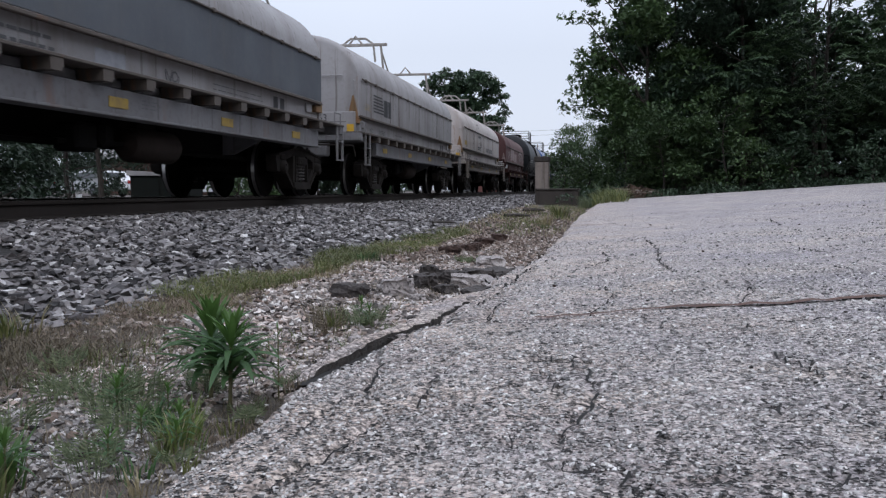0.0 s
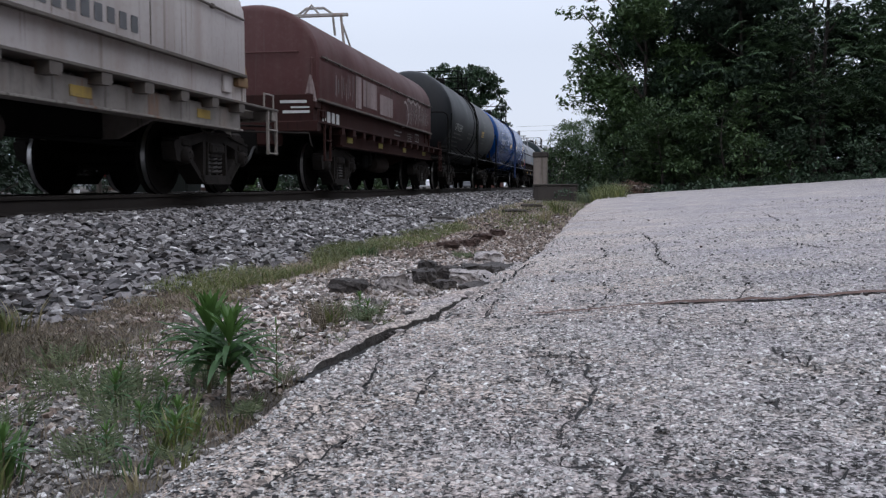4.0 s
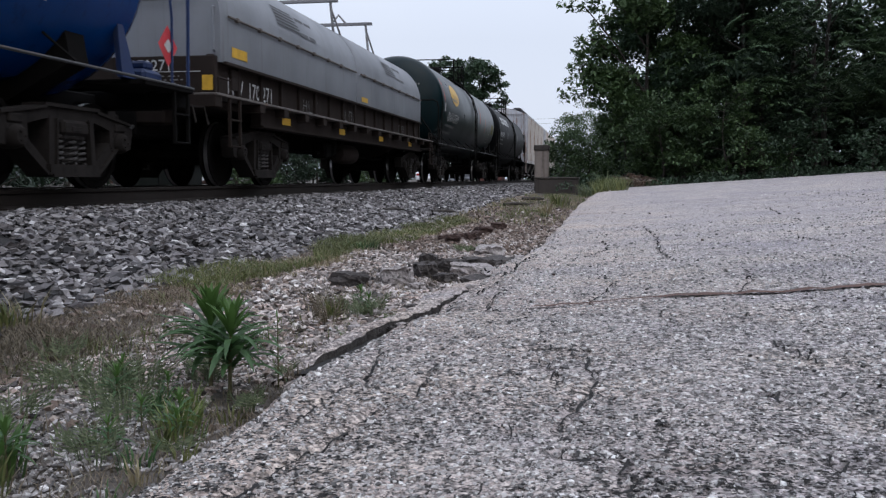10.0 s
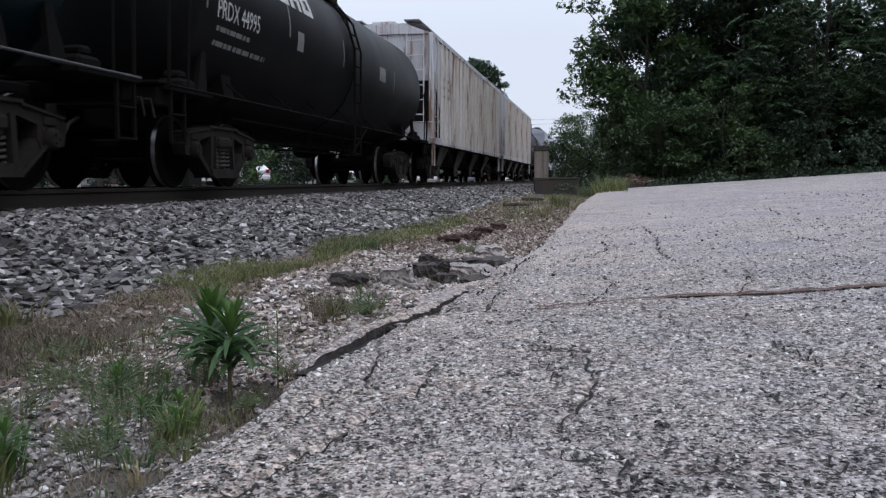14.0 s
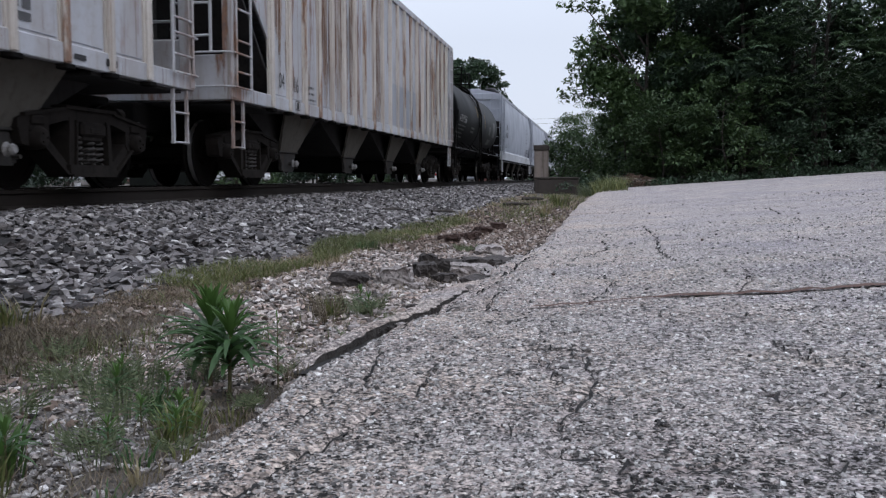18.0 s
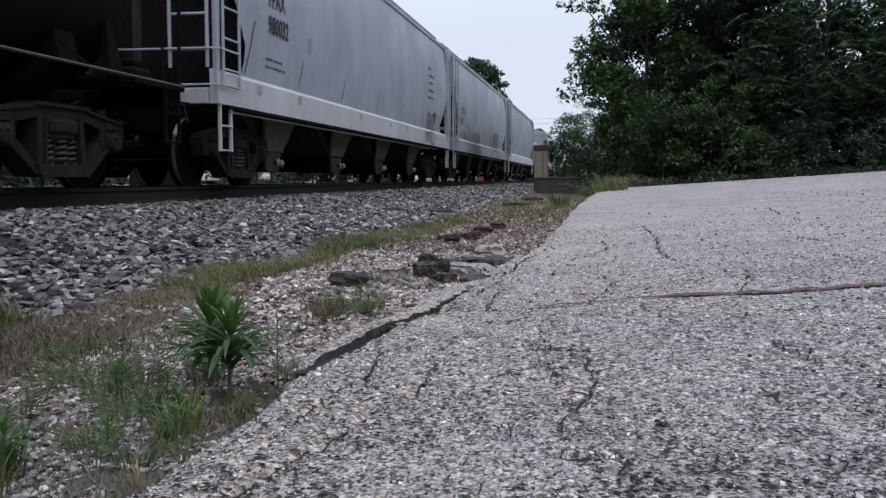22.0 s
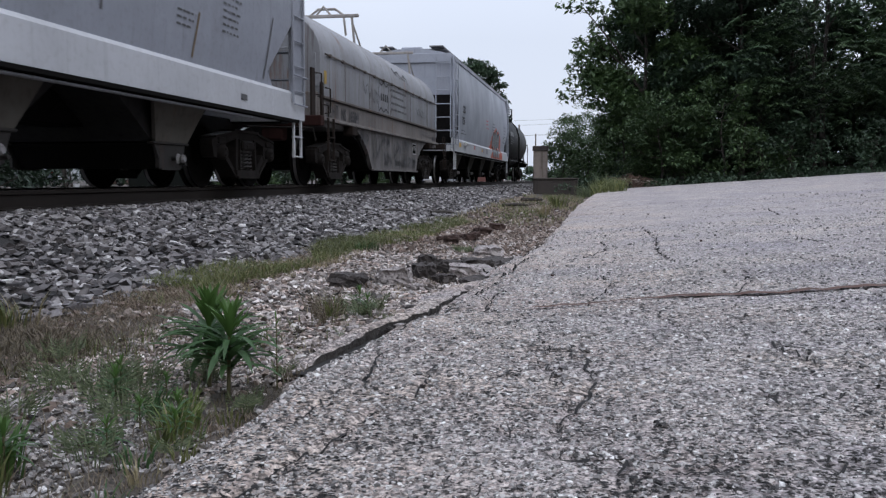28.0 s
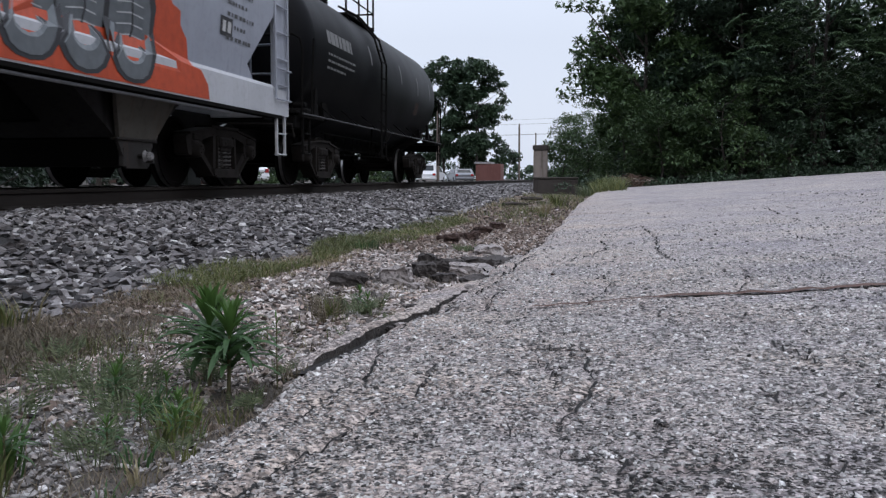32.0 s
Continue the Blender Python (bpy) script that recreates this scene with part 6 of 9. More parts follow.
bars(car, lines_of(-4.86, 1.76, 0.36, 0.08, 1, 68) + lines_of(-4.86, 1.56, 0.30, 0.08, 1, 69) + lines_of(-4.12, 1.70, 0.36, 0.08, 1, 70) + lines_of(-4.12, 1.52, 0.38, 0.08, 1, 67), SPRAY, surf)
bars(car, [(-3.42, -3.40, 1.52, 1.84), (-3.20, -3.18, 1.56, 1.84), (-3.42, -3.18, 1.83, 1.845), (-3.33, -3.27, 1.44, 1.66)], SPRAY, surf, "notice", "dark stencilled outline")
bars(car, lines_of(4.7, 1.62, 0.4, 0.26, 3, 62), SPRAY, surf)
for y0, y1, z0, z1 in ((5.50, 5.62, 1.52, 1.65), (5.66, 5.78, 1.52, 1.65), (5.50, 5.78, 1.42, 1.49)):
    bars(car, [(y0, y1, z0, z1)], SPRAY, surf, "notice", "dark stencilled panel")
bars(car, lines_of(6.15, 1.83, 0.34, 0.10, 2, 65), DIM, surf)
bars(car, [(0.06, 0.14, 1.27, 1.62), (1.72, 2.15, 1.24, 1.31)], GREYPAINT, surf, "paint_patch", "grey touched-up paint")
bars(car, [(6.35, 6.55, 1.19, 1.24), (6.9, 7.1, 1.19, 1.26)], DARK, (lambda z: 1.492), "notice")
car, surf = ribbed_hopper("white ribbed hopper car with rust and a grey patch", 27.86, 45.60, HOP_RUST)
panel_lines(car, 8.87, surf)
bars(car, [(0.225 + 0.757 * q, 0.922 + 0.757 * q, 1.345, 2.30 + 0.03 * math.sin(q * 3)) for q in range(4)], GREY_PATCH, rib_surf, "paint_patch", "grey painted-over patch")
bars(car, [(-7.4 + 0.757 * q - 0.074, -7.4 + 0.757 * q + 0.074, 1.345, 2.3) for q in (11, 12, 13)], GREY_PATCH, (lambda z: 1.483), "paint_patch", "grey painted-over post foot")
bars(car, [(-7.4 + 0.757 * q - 0.03, -7.4 + 0.757 * q + 0.03, 1.345, 2.3) for q in (11, 12, 13)], GREY_PATCH, (lambda z: 1.533), "paint_patch", "grey painted-over post")
letters(car, "04", -7.05, 1.46, 0.25, SPRAY, surf, 0.72)
letters(car, "016", -6.52, 1.46, 0.25, SPRAY, surf, 0.72)
bars(car, lines_of(-5.78, 1.62, 0.5, 0.30, 3, 63), SPRAY, surf)
bars(car, lines_of(-6.95, 1.32, 0.5, 0.08, 2, 64), SPRAY, surf)
bars(car, [(-6.40, -6.17, 1.18, 1.19), (-6.40, -6.17, 1.31, 1.32), (-6.40, -6.385, 1.19, 1.31), (-6.185, -6.17, 1.19, 1.31), (-6.33, -6.24, 1.20, 1.29)], DARK, (lambda z: 1.492))
for k, (y, zt, zl, wd) in enumerate(((-7.1, 4.0, 1.6, 0.34), (-6.65, 2.3, 1.55, 0.12), (-4.75, 4.1, 1.35, 0.60), (-4.42, 3.0, 1.5, 0.16), (-3.95, 4.1, 1.3, 0.60), (-3.5, 2.6, 1.3, 0.12), (-3.15, 4.1, 1.22, 0.66), (-2.62, 3.3, 1.2, 0.16), (-0.96, 4.1, 1.24, 0.62), (0.0, 3.4, 2.4, 0.06), (1.9, 3.4, 2.6, 0.08), (3.1, 2.2, 1.5, 0.08), (3.62, 2.8, 1.20, 0.44), (4.15, 4.1, 2.3, 0.16), (4.8, 4.1, 1.24, 0.55), (5.6, 3.9, 1.2, 0.60), (6.3, 4.1, 1.2, 0.60), (6.95, 4.1, 1.7, 0.40), (7.6, 4.1, 2.4, 0.25))):
    rust_streak(car, y, zt, zl, wd, rib_surf, 640 + k)
bars(car, lines_of(4.62, 1.64, 0.26, 0.28, 3, 66), SPRAY, surf)
for y0, y1, z0, z1 in ((5.46, 5.58, 1.52, 1.64), (5.62, 5.74, 1.52, 1.64), (5.46, 5.74, 1.42, 1.49)):
    bars(car, [(y0, y1, z0, z1)], SPRAY, surf, "notice", "dark stencilled panel")


car, surf = curved_hopper("pale grey smooth-sided hopper car", 60.89, 78.60, HOP_GREY, sill=SILL_WHITE)
letters(car, "FPAX", -7.1, 2.58, 0.26, DARK, surf, bold=0.012)
letters(car, "980032", -7.1, 2.20, 0.26, DARK, surf, bold=0.012)
bars(car, lines_of(-7.1, 1.85, 0.9, 0.22, 2, 71), SPRAY, surf)
bars(car, lines_of(5.2, 3.2, 0.8, 1.0, 5, 72), SPRAY, surf)
for y in (-5.55, -3.07, -0.43, 2.1, 4.6):
    slant(car, y - 0.09, y - 0.055, 1.54, 1.97, 0.14, SPRAY, surf, "paint_mark", "dark slanting mark")
bars(car, [(-5.28, -5.08, 2.15, 2.40)], GREYPAINT, surf, "notice")
stroke(car, [(-7.85, 1.53), (-7.72, 1.9), (-7.60, 2.28)], SPRAY, surf, 0.03, "paint_mark", "dark slanting mark")
tag_strokes(car, "chcl", 5.35, 1.52, 1.15, 0.40, SPRAY, surf, 0.055)
tag_strokes(car, "ncl", 5.45, 1.10, 0.95, 0.32, SPRAY, surf, 0.05)
stroke(car, [(4.75, 1.42), (4.95, 1.12), (4.85, 1.26), (5.05, 1.42), (4.8, 1.12)], SPRAY, surf, 0.035, "graffiti", "sprayed crossed strokes")
stroke(car, [(5.05, 1.20), (5.25, 1.15), (5.32, 1.30), (5.15, 1.40), (5.08, 1.28)], SPRAY, surf, 0.035, "graffiti", "sprayed crossed strokes")
stroke(car, [(5.55, 1.95), (5.40, 1.55)], OCHRE, surf, 0.03, "paint_mark", "ochre paint stroke")
stroke(car, [(7.20, 1.90), (7.13, 1.52)], OCHRE, surf, 0.03, "paint_mark", "ochre paint stroke")
bars(car, [(6.17, 6.50, 1.82, 2.0), (6.17, 6.50, 1.72, 1.80)], DARK, surf, "notice", "dark stencilled panel")
bars(car, [(5.21, 5.37, 1.26, 1.42)], OLIVE, surf, "notice", "dull yellow-green panel")
bars(car, lines_of(6.75, 1.98, 0.16, 0.20, 3, 74), SPRAY, surf)
bars(car, [(6.42, 6.58, 1.27, 1.33)], SPRAY, surf, "notice")
for y in (-7.45, -5.72, -2.0, 0.6, 2.4):
    bars(car, [(y - 0.08, y + 0.08, 1.28, 1.40)], GREYPAINT, surf, "notice")
car, surf = curved_hopper("grey smooth-sided hopper car with outlined graffiti", 79.51, 96.40, HOP_GREY, sill=HOP_WHITE)
letters(car, "UTCX", -6.9, 2.36, 0.23, DARK, surf, bold=0.012)
letters(car, "50751", -6.9, 1.98, 0.23, DARK, surf, bold=0.012)
bars(car, lines_of(-6.9, 1.75, 0.9, 0.2, 2, 75), SPRAY, surf)
stroke(car, [(-7.42, 1.52), (-7.30, 1.95), (-7.2, 2.3)], OCHRE, surf, 0.03, "paint_mark", "ochre paint stroke")
for k, (cy, z0, z1, wd, lean) in enumerate(((-5.0, 1.30, 2.06, 0.36, 0.0), (-4.55, 1.28, 1.92, 0.42, 0.05), (-4.32, 1.02, 1.50, 0.36, 0.0))):
    hatched_letter(car, cy, z0, z1, wd, surf, 700 + k, SPRAY, lines=4, lean=lean)
stroke(car, [(-5.3, 1.26), (-5.22, 1.12), (-4.95, 1.02), (-4.65, 1.04), (-4.5, 1.2), (-4.7, 1.14), (-4.95, 1.10), (-5.18, 1.18), (-5.3, 1.26)], SPRAY, surf, 0.03, "graffiti", "thin sprayed curl")
for k in range(7):
    hatched_letter(car, -3.85 + 0.335 * k, 1.04 + 0.015 * k, 1.88 - 0.05 * (k % 2) - 0.02 * (k > 4), 0.34, surf, 710 + k, SPRAY, lines=6, lean=0.05)
    hatched_letter(car, -3.95 + 0.33 * k, 1.08, 1.42 + 0.06 * (k % 2), 0.24, surf, 720 + k, SPRAY, 0.022, lines=2)
hatched_letter(car, 1.78, 1.46, 1.80, 0.40, surf, 730, DARK, lines=1)
for y in (1.66, 1.92):
    hatched_letter(car, y, 1.74, 2.04, 0.15, surf, 731, DARK, 0.024, lines=0)
for k in range(5):
    patch(car, bubble(2.62 + 0.48 * k, 1.34, 2.18 - 0.05 * (k % 2), 0.46, 0.05, 0.0, 735 + k), FILL_GREEN, surf, 0.007 + 0.0004 * k, "graffiti", "pale grey-green sprayed letter")
    hatched_letter(car, 2.62 + 0.48 * k, 1.34, 2.18 - 0.05 * (k % 2), 0.46, surf, 735 + k, DARK, 0.035, lines=4, lean=0.05)
slant(car, -0.22, -0.18, 1.38, 1.80, 0.12, SPRAY, surf, "paint_mark", "dark slanting mark")
bars(car, lines_of(0.75, 1.74, 0.5, 0.14, 3, 76), SPRAY, surf)
bars(car, lines_of(-5.6, 1.20, 0.3, 0.12, 3, 77) + lines_of(-2.0, 1.17, 0.6, 0.10, 2, 78) + lines_of(-0.3, 1.20, 0.4, 0.12, 3, 79) + lines_of(1.3, 1.14, 0.8, 0.08, 2, 80) + lines_of(3.2, 1.22, 1.0, 0.14, 3, 84) + lines_of(-6.9, 1.40, 0.3, 0.12, 3, 85), SPRAY, surf)
bars(car, [(6.1, 6.4, 1.6, 1.8)], DARK, surf, "notice", "dark stencilled panel")
bars(car, [(-5.62, -5.45, 1.50, 1.66), (-5.98, -5.72, 1.50, 1.75)], SPRAY, surf, "notice")
car, surf = curved_hopper("dull grey smooth-sided hopper car", 97.62, 114.92, HOP_DULL, sill=SILL_WHITE)
bars(car, lines_of(-7.0, 2.4, 1.2, 0.5, 3, 81), SPRAY, surf)
bars(car, lines_of(1.6, 2.4, 1.2, 0.4, 3, 82), DIM, surf)
bars(car, lines_of(4.20, 2.06, 0.60, 0.24, 3, 83) + lines_of(5.45, 2.62, 0.60, 0.70, 8, 86), SPRAY, surf)
stroke(car, [(4.77, 2.10), (4.70, 1.80), (4.64, 1.55)], OCHRE, surf, 0.03, "paint_mark", "rusty slanting paint stroke")
stroke(car, [(7.20, 2.45), (7.08, 2.0), (6.96, 1.55)], SPRAY, surf, 0.035, "paint_mark", "dark slanting paint stroke")
bars(car, [(5.98, 6.20, 1.17, 1.25), (-4.9, -4.7, 1.17, 1.25)], SPRAY, surf, "notice", "small dark plate on the sill")
bars(car, [(-3.0, -2.95, 2.0, 2.5), (2.6, 2.65, 1.75, 2.3)], SPRAY, surf, "paint_mark")
car, surf = curved_hopper("pale grey hopper car with orange and silver graffiti", 130.41, 148.19, HOP_WHITE, sill=SILL_WHITE)
letters(car, "CCBX", -7.2, 2.44, 0.25, DARK, surf, bold=0.012)
letters(car, "72336", -7.2, 2.05, 0.25, DARK, surf, bold=0.012)
bars(car, lines_of(-7.2, 1.85, 1.3, 0.22, 2, 91), SPRAY, surf)
bars(car, lines_of(-0.6, 2.6, 1.0, 0.45, 3, 92), RED, surf, "stencil", "faded red print")
bars(car, lines_of(1.8, 2.6, 0.9, 0.4, 3, 93), SPRAY, surf)
bars(car, lines_of(6.6, 2.7, 0.9, 0.9, 6, 94), SPRAY, surf)


cloud_edge = [(1.04, 1.54), (1.10, 1.30), (1.12, 1.07), (2.4, 1.07), (4.2, 1.07), (6.0, 1.07), (5.96, 1.25), (5.78, 1.40), (5.57, 1.50), (5.50, 1.72), (5.32, 1.86), (5.30, 2.02), (5.10, 2.06), (4.98, 2.20), (4.74, 2.18), (4.55, 2.34), (4.30, 2.30), (4.10, 2.42), (3.86, 2.34), (3.60, 2.24), (3.42, 2.44), (3.10, 2.50), (2.86, 2.36), (2.60, 2.36), (2.40, 2.22), (2.12, 2.24), (1.98, 2.06), (1.70, 2.02), (1.62, 1.84), (1.40, 1.80), (1.34, 1.64)]
patch(car, cloud_edge, ORANGE, surf, 0.005, "graffiti", "orange-red sprayed cloud with a scalloped edge")
for k, (cy, z0, z1, wd) in enumerate(((2.45, 1.10, 2.22, 0.95), (3.30, 1.08, 2.34, 0.95), (4.18, 1.08, 2.24, 0.98))):
    patch(car, bubble(cy, z0, z1 + 0.05, wd + 0.06, 0.02, 0.05, 750 + k), DARK, surf, 0.010 + 0.0006 * k, "graffiti", "black outline of a sprayed letter")
for k, (cy, z0, z1, wd) in enumerate(((2.45, 1.14, 2.16, 0.82), (3.30, 1.12, 2.28, 0.80), (4.18, 1.12, 2.18, 0.84))):
    patch(car, bubble(cy, z0, z1, wd, 0.02, 0.0, 750 + k), SILVER, surf, 0.016, "graffiti", "silver sprayed letter")
    if k < 4:
        stroke(car, [(cy - 0.02, z0 + 0.35), (cy + 0.05, (z0 + z1) / 2), (cy + 0.02, z1 - 0.2)], DARK, lambda z: surf(z) + 0.010, 0.03, "graffiti", "black sprayed line")
        for q in range(5):
            z = z0 + 0.42 + 0.11 * q
            stroke(car, [(cy - wd * 0.32, z), (cy, z + 0.04), (cy + wd * 0.3, z + 0.02)], PALE_SPRAY, lambda z: surf(z) + 0.009, 0.012, "graffiti", "thin pale sprayed line")
bars(car, [(6.40, 6.78, 1.93, 2.17)], DARK, surf, "notice", "black stencilled panel")
bars(car, [(6.46, 6.56, 1.98, 2.12), (6.62, 6.72, 1.98, 2.12)], WHITE, (lambda z: surf(z) + 0.004), "notice")
bars(car, [(-4.21, -3.84, 1.26, 1.40)], RED, surf, "notice", "faded red panel")
bars(car, [(-4.08, -3.96, 1.30, 1.37)], WHITE, (lambda z: surf(z) + 0.004), "notice")
bars(car, [(-1.95, -1.56, 1.23, 1.34), (-7.9, -7.45, 1.22, 1.36)], YELLOW, surf, "reflector", "orange-yellow reflector")
bars(car, [(-1.40, -1.05, 1.19, 1.36), (-0.62, 0.12, 1.18, 1.38)], GREYPAINT, surf, "paint_patch", "faint grey ghost of old print")
part("brake_lever", Shape().lathe([(0.0, -0.36), (0.06, -0.36), (0.07, -0.2), (0.05, 0.0), (0.035, 0.34), (0.0, 0.36)], "y", (1.55, -6.55, 1.36), 10), WHITE, car, "white painted lever on the sill", True)


# ---- coil cars ----
def stiles(hood, ys, w, z0, z1, mat):
    """Thin upright welds on the hood's side."""
    strip = Shape().box(w - 0.004, w + 0.007, -0.009, 0.009, z0, z1, 0.002).mesh("hood_seam", mat)
    for y in ys:
        part("hood_seam", strip, None, hood, at=pose(0, y, 0))


def coil_car(label, f, r, hood_mat, sill_mat, style, top_mat=None, belly=False, halves=1, frames=(0.35, 0.85), side_mat=None, spring=2.43, rise=0.95, deck=1.24, shelf_mat=None, seams=()):
    """Flat car for steel coils under a rounded hood."""
    mid, half = (f + r) / 2, (r - f) / 2
    car = car_thing("coil_car", label, "coil car", mid)
    w, deck, hood0, edge_x = 1.22, 1.21 if belly else deck, 1.62 if belly else 1.66, 1.44
    end_mat = SILL_DARK if belly else sill_mat
    body, shelf_mat = side_mat or sill_mat, shelf_mat or SEAM_STEEL
    out = half + 0.70
    n = 10
    arch = [(w * math.cos(a), spring + rise * math.sin(a)) for a in (math.pi / 2 * q / n for q in range(n + 1))]
    prof = [(w - 0.01, hood0), (w, hood0 + 0.03)] + arch + [(-x, z) for x, z in arch[-2::-1]] + [(-w, hood0 + 0.03), (-w + 0.01, hood0)]
    gap = 0.06
    hook = Shape().box(w + 0.0, w + 0.055, -0.035, 0.035, spring - 0.035, spring + 0.03, 0.012).mesh("seam_hook", SEAM_STEEL)
    for k in range(halves):
        ya = -half + 2 * half * k / halves + (gap if k else 0)
        yb = -half + 2 * half * (k + 1) / halves
        s, m = Shape(), len(prof)
        rings = [(ya, 0.93), (ya + 0.03, 0.975), (ya + 0.10, 1.0), (yb - 0.10, 1.0), (yb - 0.03, 0.975), (yb, 0.93)] if style != "round" else \
            [(ya, 0.90), (ya + 0.05, 0.965), (ya + 0.16, 1.0), (yb - 0.22, 1.0), (yb - 0.08, 0.96), (yb, 0.88)]
        vs = []
        for y, sc in rings:
            for x, z in prof:
                zz = z if z <= spring else spring + (z - spring) * (sc if style == "round" else 2 * sc - 1)
                vs.append((x * (1 - (1 - sc) * (0.25 if style == "round" else 0.35)), y, zz))
        fs = [(i * m + q, i * m + q + 1, (i + 1) * m + q + 1, (i + 1) * m + q) for i in range(len(rings) - 1) for q in range(m - 1)]
        fs += [tuple(range(m))[::-1], tuple(range((len(rings) - 1) * m, len(rings) * m))]
        hood = part("hood", s.add(vs, fs), hood_mat, car, "", True)
        for sg in (-1, 1):
            rail_bar(hood, [(sg * (w + 0.03), ya + 0.15, spring), (sg * (w + 0.03), yb - 0.15, spring)], SEAM_STEEL, 0.017, "seam_pipe")
            part("hood_lip", Shape().box(sg * (w - 0.03), sg * (w + 0.035), ya + 0.05, yb - 0.05, hood0 - 0.03, hood0 + 0.015, 0.008), SEAM_STEEL if style != "dark" else SILL_DARK, hood)
        for q in range(int((yb - ya) / 0.85)):
            part("seam_hook", hook, None, hood, at=pose(0, ya + 0.45 + 0.85 * q, 0))
        stiles(hood, [y for y in seams if ya < y < yb], w, hood0 + 0.03, spring - 0.02, SEAM_STEEL)
        for ye, e in ((ya, -1), (yb, 1)):
            rail_bar(hood, [(-0.2, ye, 2.5), (-0.2, ye + e * 0.06, 2.5), (0.85, ye + e * 0.06, 2.5), (0.85, ye, 2.5)], hood_mat, 0.016)
            rail_bar(hood, [(1.10, ye - e * 0.02, 1.8), (1.12, ye + e * 0.07, 1.82), (1.12, ye + e * 0.07, 2.38), (1.10, ye - e * 0.02, 2.4)], hood_mat, 0.016)
        if top_mat:
            pts = [(w + 0.012, hood0 + 0.03), (w + 0.012, spring)]
            m2 = len(pts)
            vv = [(x, ya + 0.10, z) for x, z in pts] + [(x, yb - 0.06, z) for x, z in pts]
            part("side_panel", Shape().add(vv, [(q, q + 1, m2 + q + 1, m2 + q) for q in range(m2 - 1)]), top_mat, hood, "dark grey painted side panel")
    zt = spring + rise
    steel = FRAME_STEEL if style != "dark" else GALV
    for q in frames:
        y = -half + 2 * half * q
        foot = spring + rise * math.sqrt(1 - (0.72 / w) ** 2) - 0.03
        for sg in (-1, 1):
            part("frame_post", Shape().tube([(sg * 0.72, y, foot), (sg * 0.66, y, zt + 0.42)], 0.032, 6).tube([(sg * 0.74, y + 0.5, foot - 0.02), (sg * 0.66, y, zt + 0.30)], 0.022, 6), steel, car)
        lift = part("lifting_frame", Shape().box(-0.82, 0.82, y - 0.04, y + 0.04, zt + 0.38, zt + 0.45, 0.01), steel, car)
        part("lifting_eye", Shape().plate([(y - 0.03, zt + 0.4), (y + 0.03, zt + 0.4), (y + 0.03, zt + 0.44), (y - 0.03, zt + 0.44)], -0.3, 0.3).tube([(-0.17, y, zt + 0.44), (0.0, y, zt + 0.64), (0.17, y, zt + 0.44)], 0.026, 6), steel, lift)
        if q < 0.5:
            part("lifting_eye", Shape().tube([(-0.45, y + 0.25, zt + 0.02), (-0.4, y + 0.25, zt + 0.48), (-0.2, y + 0.25, zt + 0.62), (0.2, y + 0.25, zt + 0.62), (0.4, y + 0.25, zt + 0.48), (0.45, y + 0.25, zt + 0.02)], 0.03, 6), steel, lift)
    for sg in (-1, 1):
        part("side_wall", Shape().box(sg * (w - 0.20), sg * (w - (0.02 if belly else 0.10)), -half - 0.1, half + 0.1, deck, hood0 - 0.035 if belly else hood0 + 0.1, 0.012), body, car)
        if belly:
            part("belly_side", Shape().plate([(-3.68, deck), (4.80, deck), (4.0, 1.10), (3.4, 0.88), (3.05, 0.66), (2.93, 0.50), (2.90, 0.33), (-2.05, 0.33), (-2.20, 0.45), (-2.45, 0.72), (-3.0, 1.02)], sg * (w - 0.10), sg * (w - 0.02)), sill_mat, car)
            part("belly_lip", Shape().box(sg * (w - 0.06), sg * (w + 0.02), -2.05, 2.90, 0.31, 0.35, 0.006), sill_mat, car)
            part("deck_ledge", Shape().box(sg * (w - 0.15), sg * (w + 0.06), -half - 0.1, half + 0.1, deck - 0.03, deck + 0.025, 0.008), body, car)
            part("jacking_pad", Shape().box(sg * (w - 0.12), sg * (w + 0.10), -4.10, -3.72, deck - 0.22, deck - 0.03, 0.02), end_mat, car)
            part("jacking_pad", Shape().box(sg * (w - 0.12), sg * (w + 0.10), 4.30, 4.66, deck - 0.20, deck - 0.03, 0.02), end_mat, car)
        else:
            part("side_sill", Shape().box(sg * (w - 0.10), sg * (w + 0.06), -out + 1.9, out - 1.1, 0.88, 1.15, 0.012), sill_mat, car)
            part("sill_flange", Shape().box(sg * (w - 0.12), sg * (w + 0.10), -out + 1.9, out - 1.1, 0.855, 0.885, 0.006), sill_mat, car)
            part("walkway", Shape().box(sg * (w - 0.10), sg * edge_x, -out, out, deck - 0.012, deck + 0.022, 0.006), shelf_mat, car)
            n_br = 13
            for q in range(n_br):
                y = -half + 0.9 + (2 * half - 1.6) * q / (n_br - 1)
                part("bracket", BRACKETS[sg, "dark" if style == "dark" else "red" if sill_mat is SILL_RED else "pale"], None, car, at=pose(sg * (w + 0.02), y, deck))
            for q in range(4):
                y = -half + 2 * half * (q + 0.72) / 4.3
                if sg > 0:
                    part("reflector", Shape().box(w + 0.062, w + 0.07, y - 0.19, y + 0.19, 0.95, 1.06, 0.002), OLIVE if sill_mat is SILL_RED else WORN_YELLOW if style != "dark" else YELLOW, car, "worn yellow reflector")
    if belly:
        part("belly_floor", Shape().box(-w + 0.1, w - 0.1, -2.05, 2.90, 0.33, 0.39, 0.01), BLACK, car)
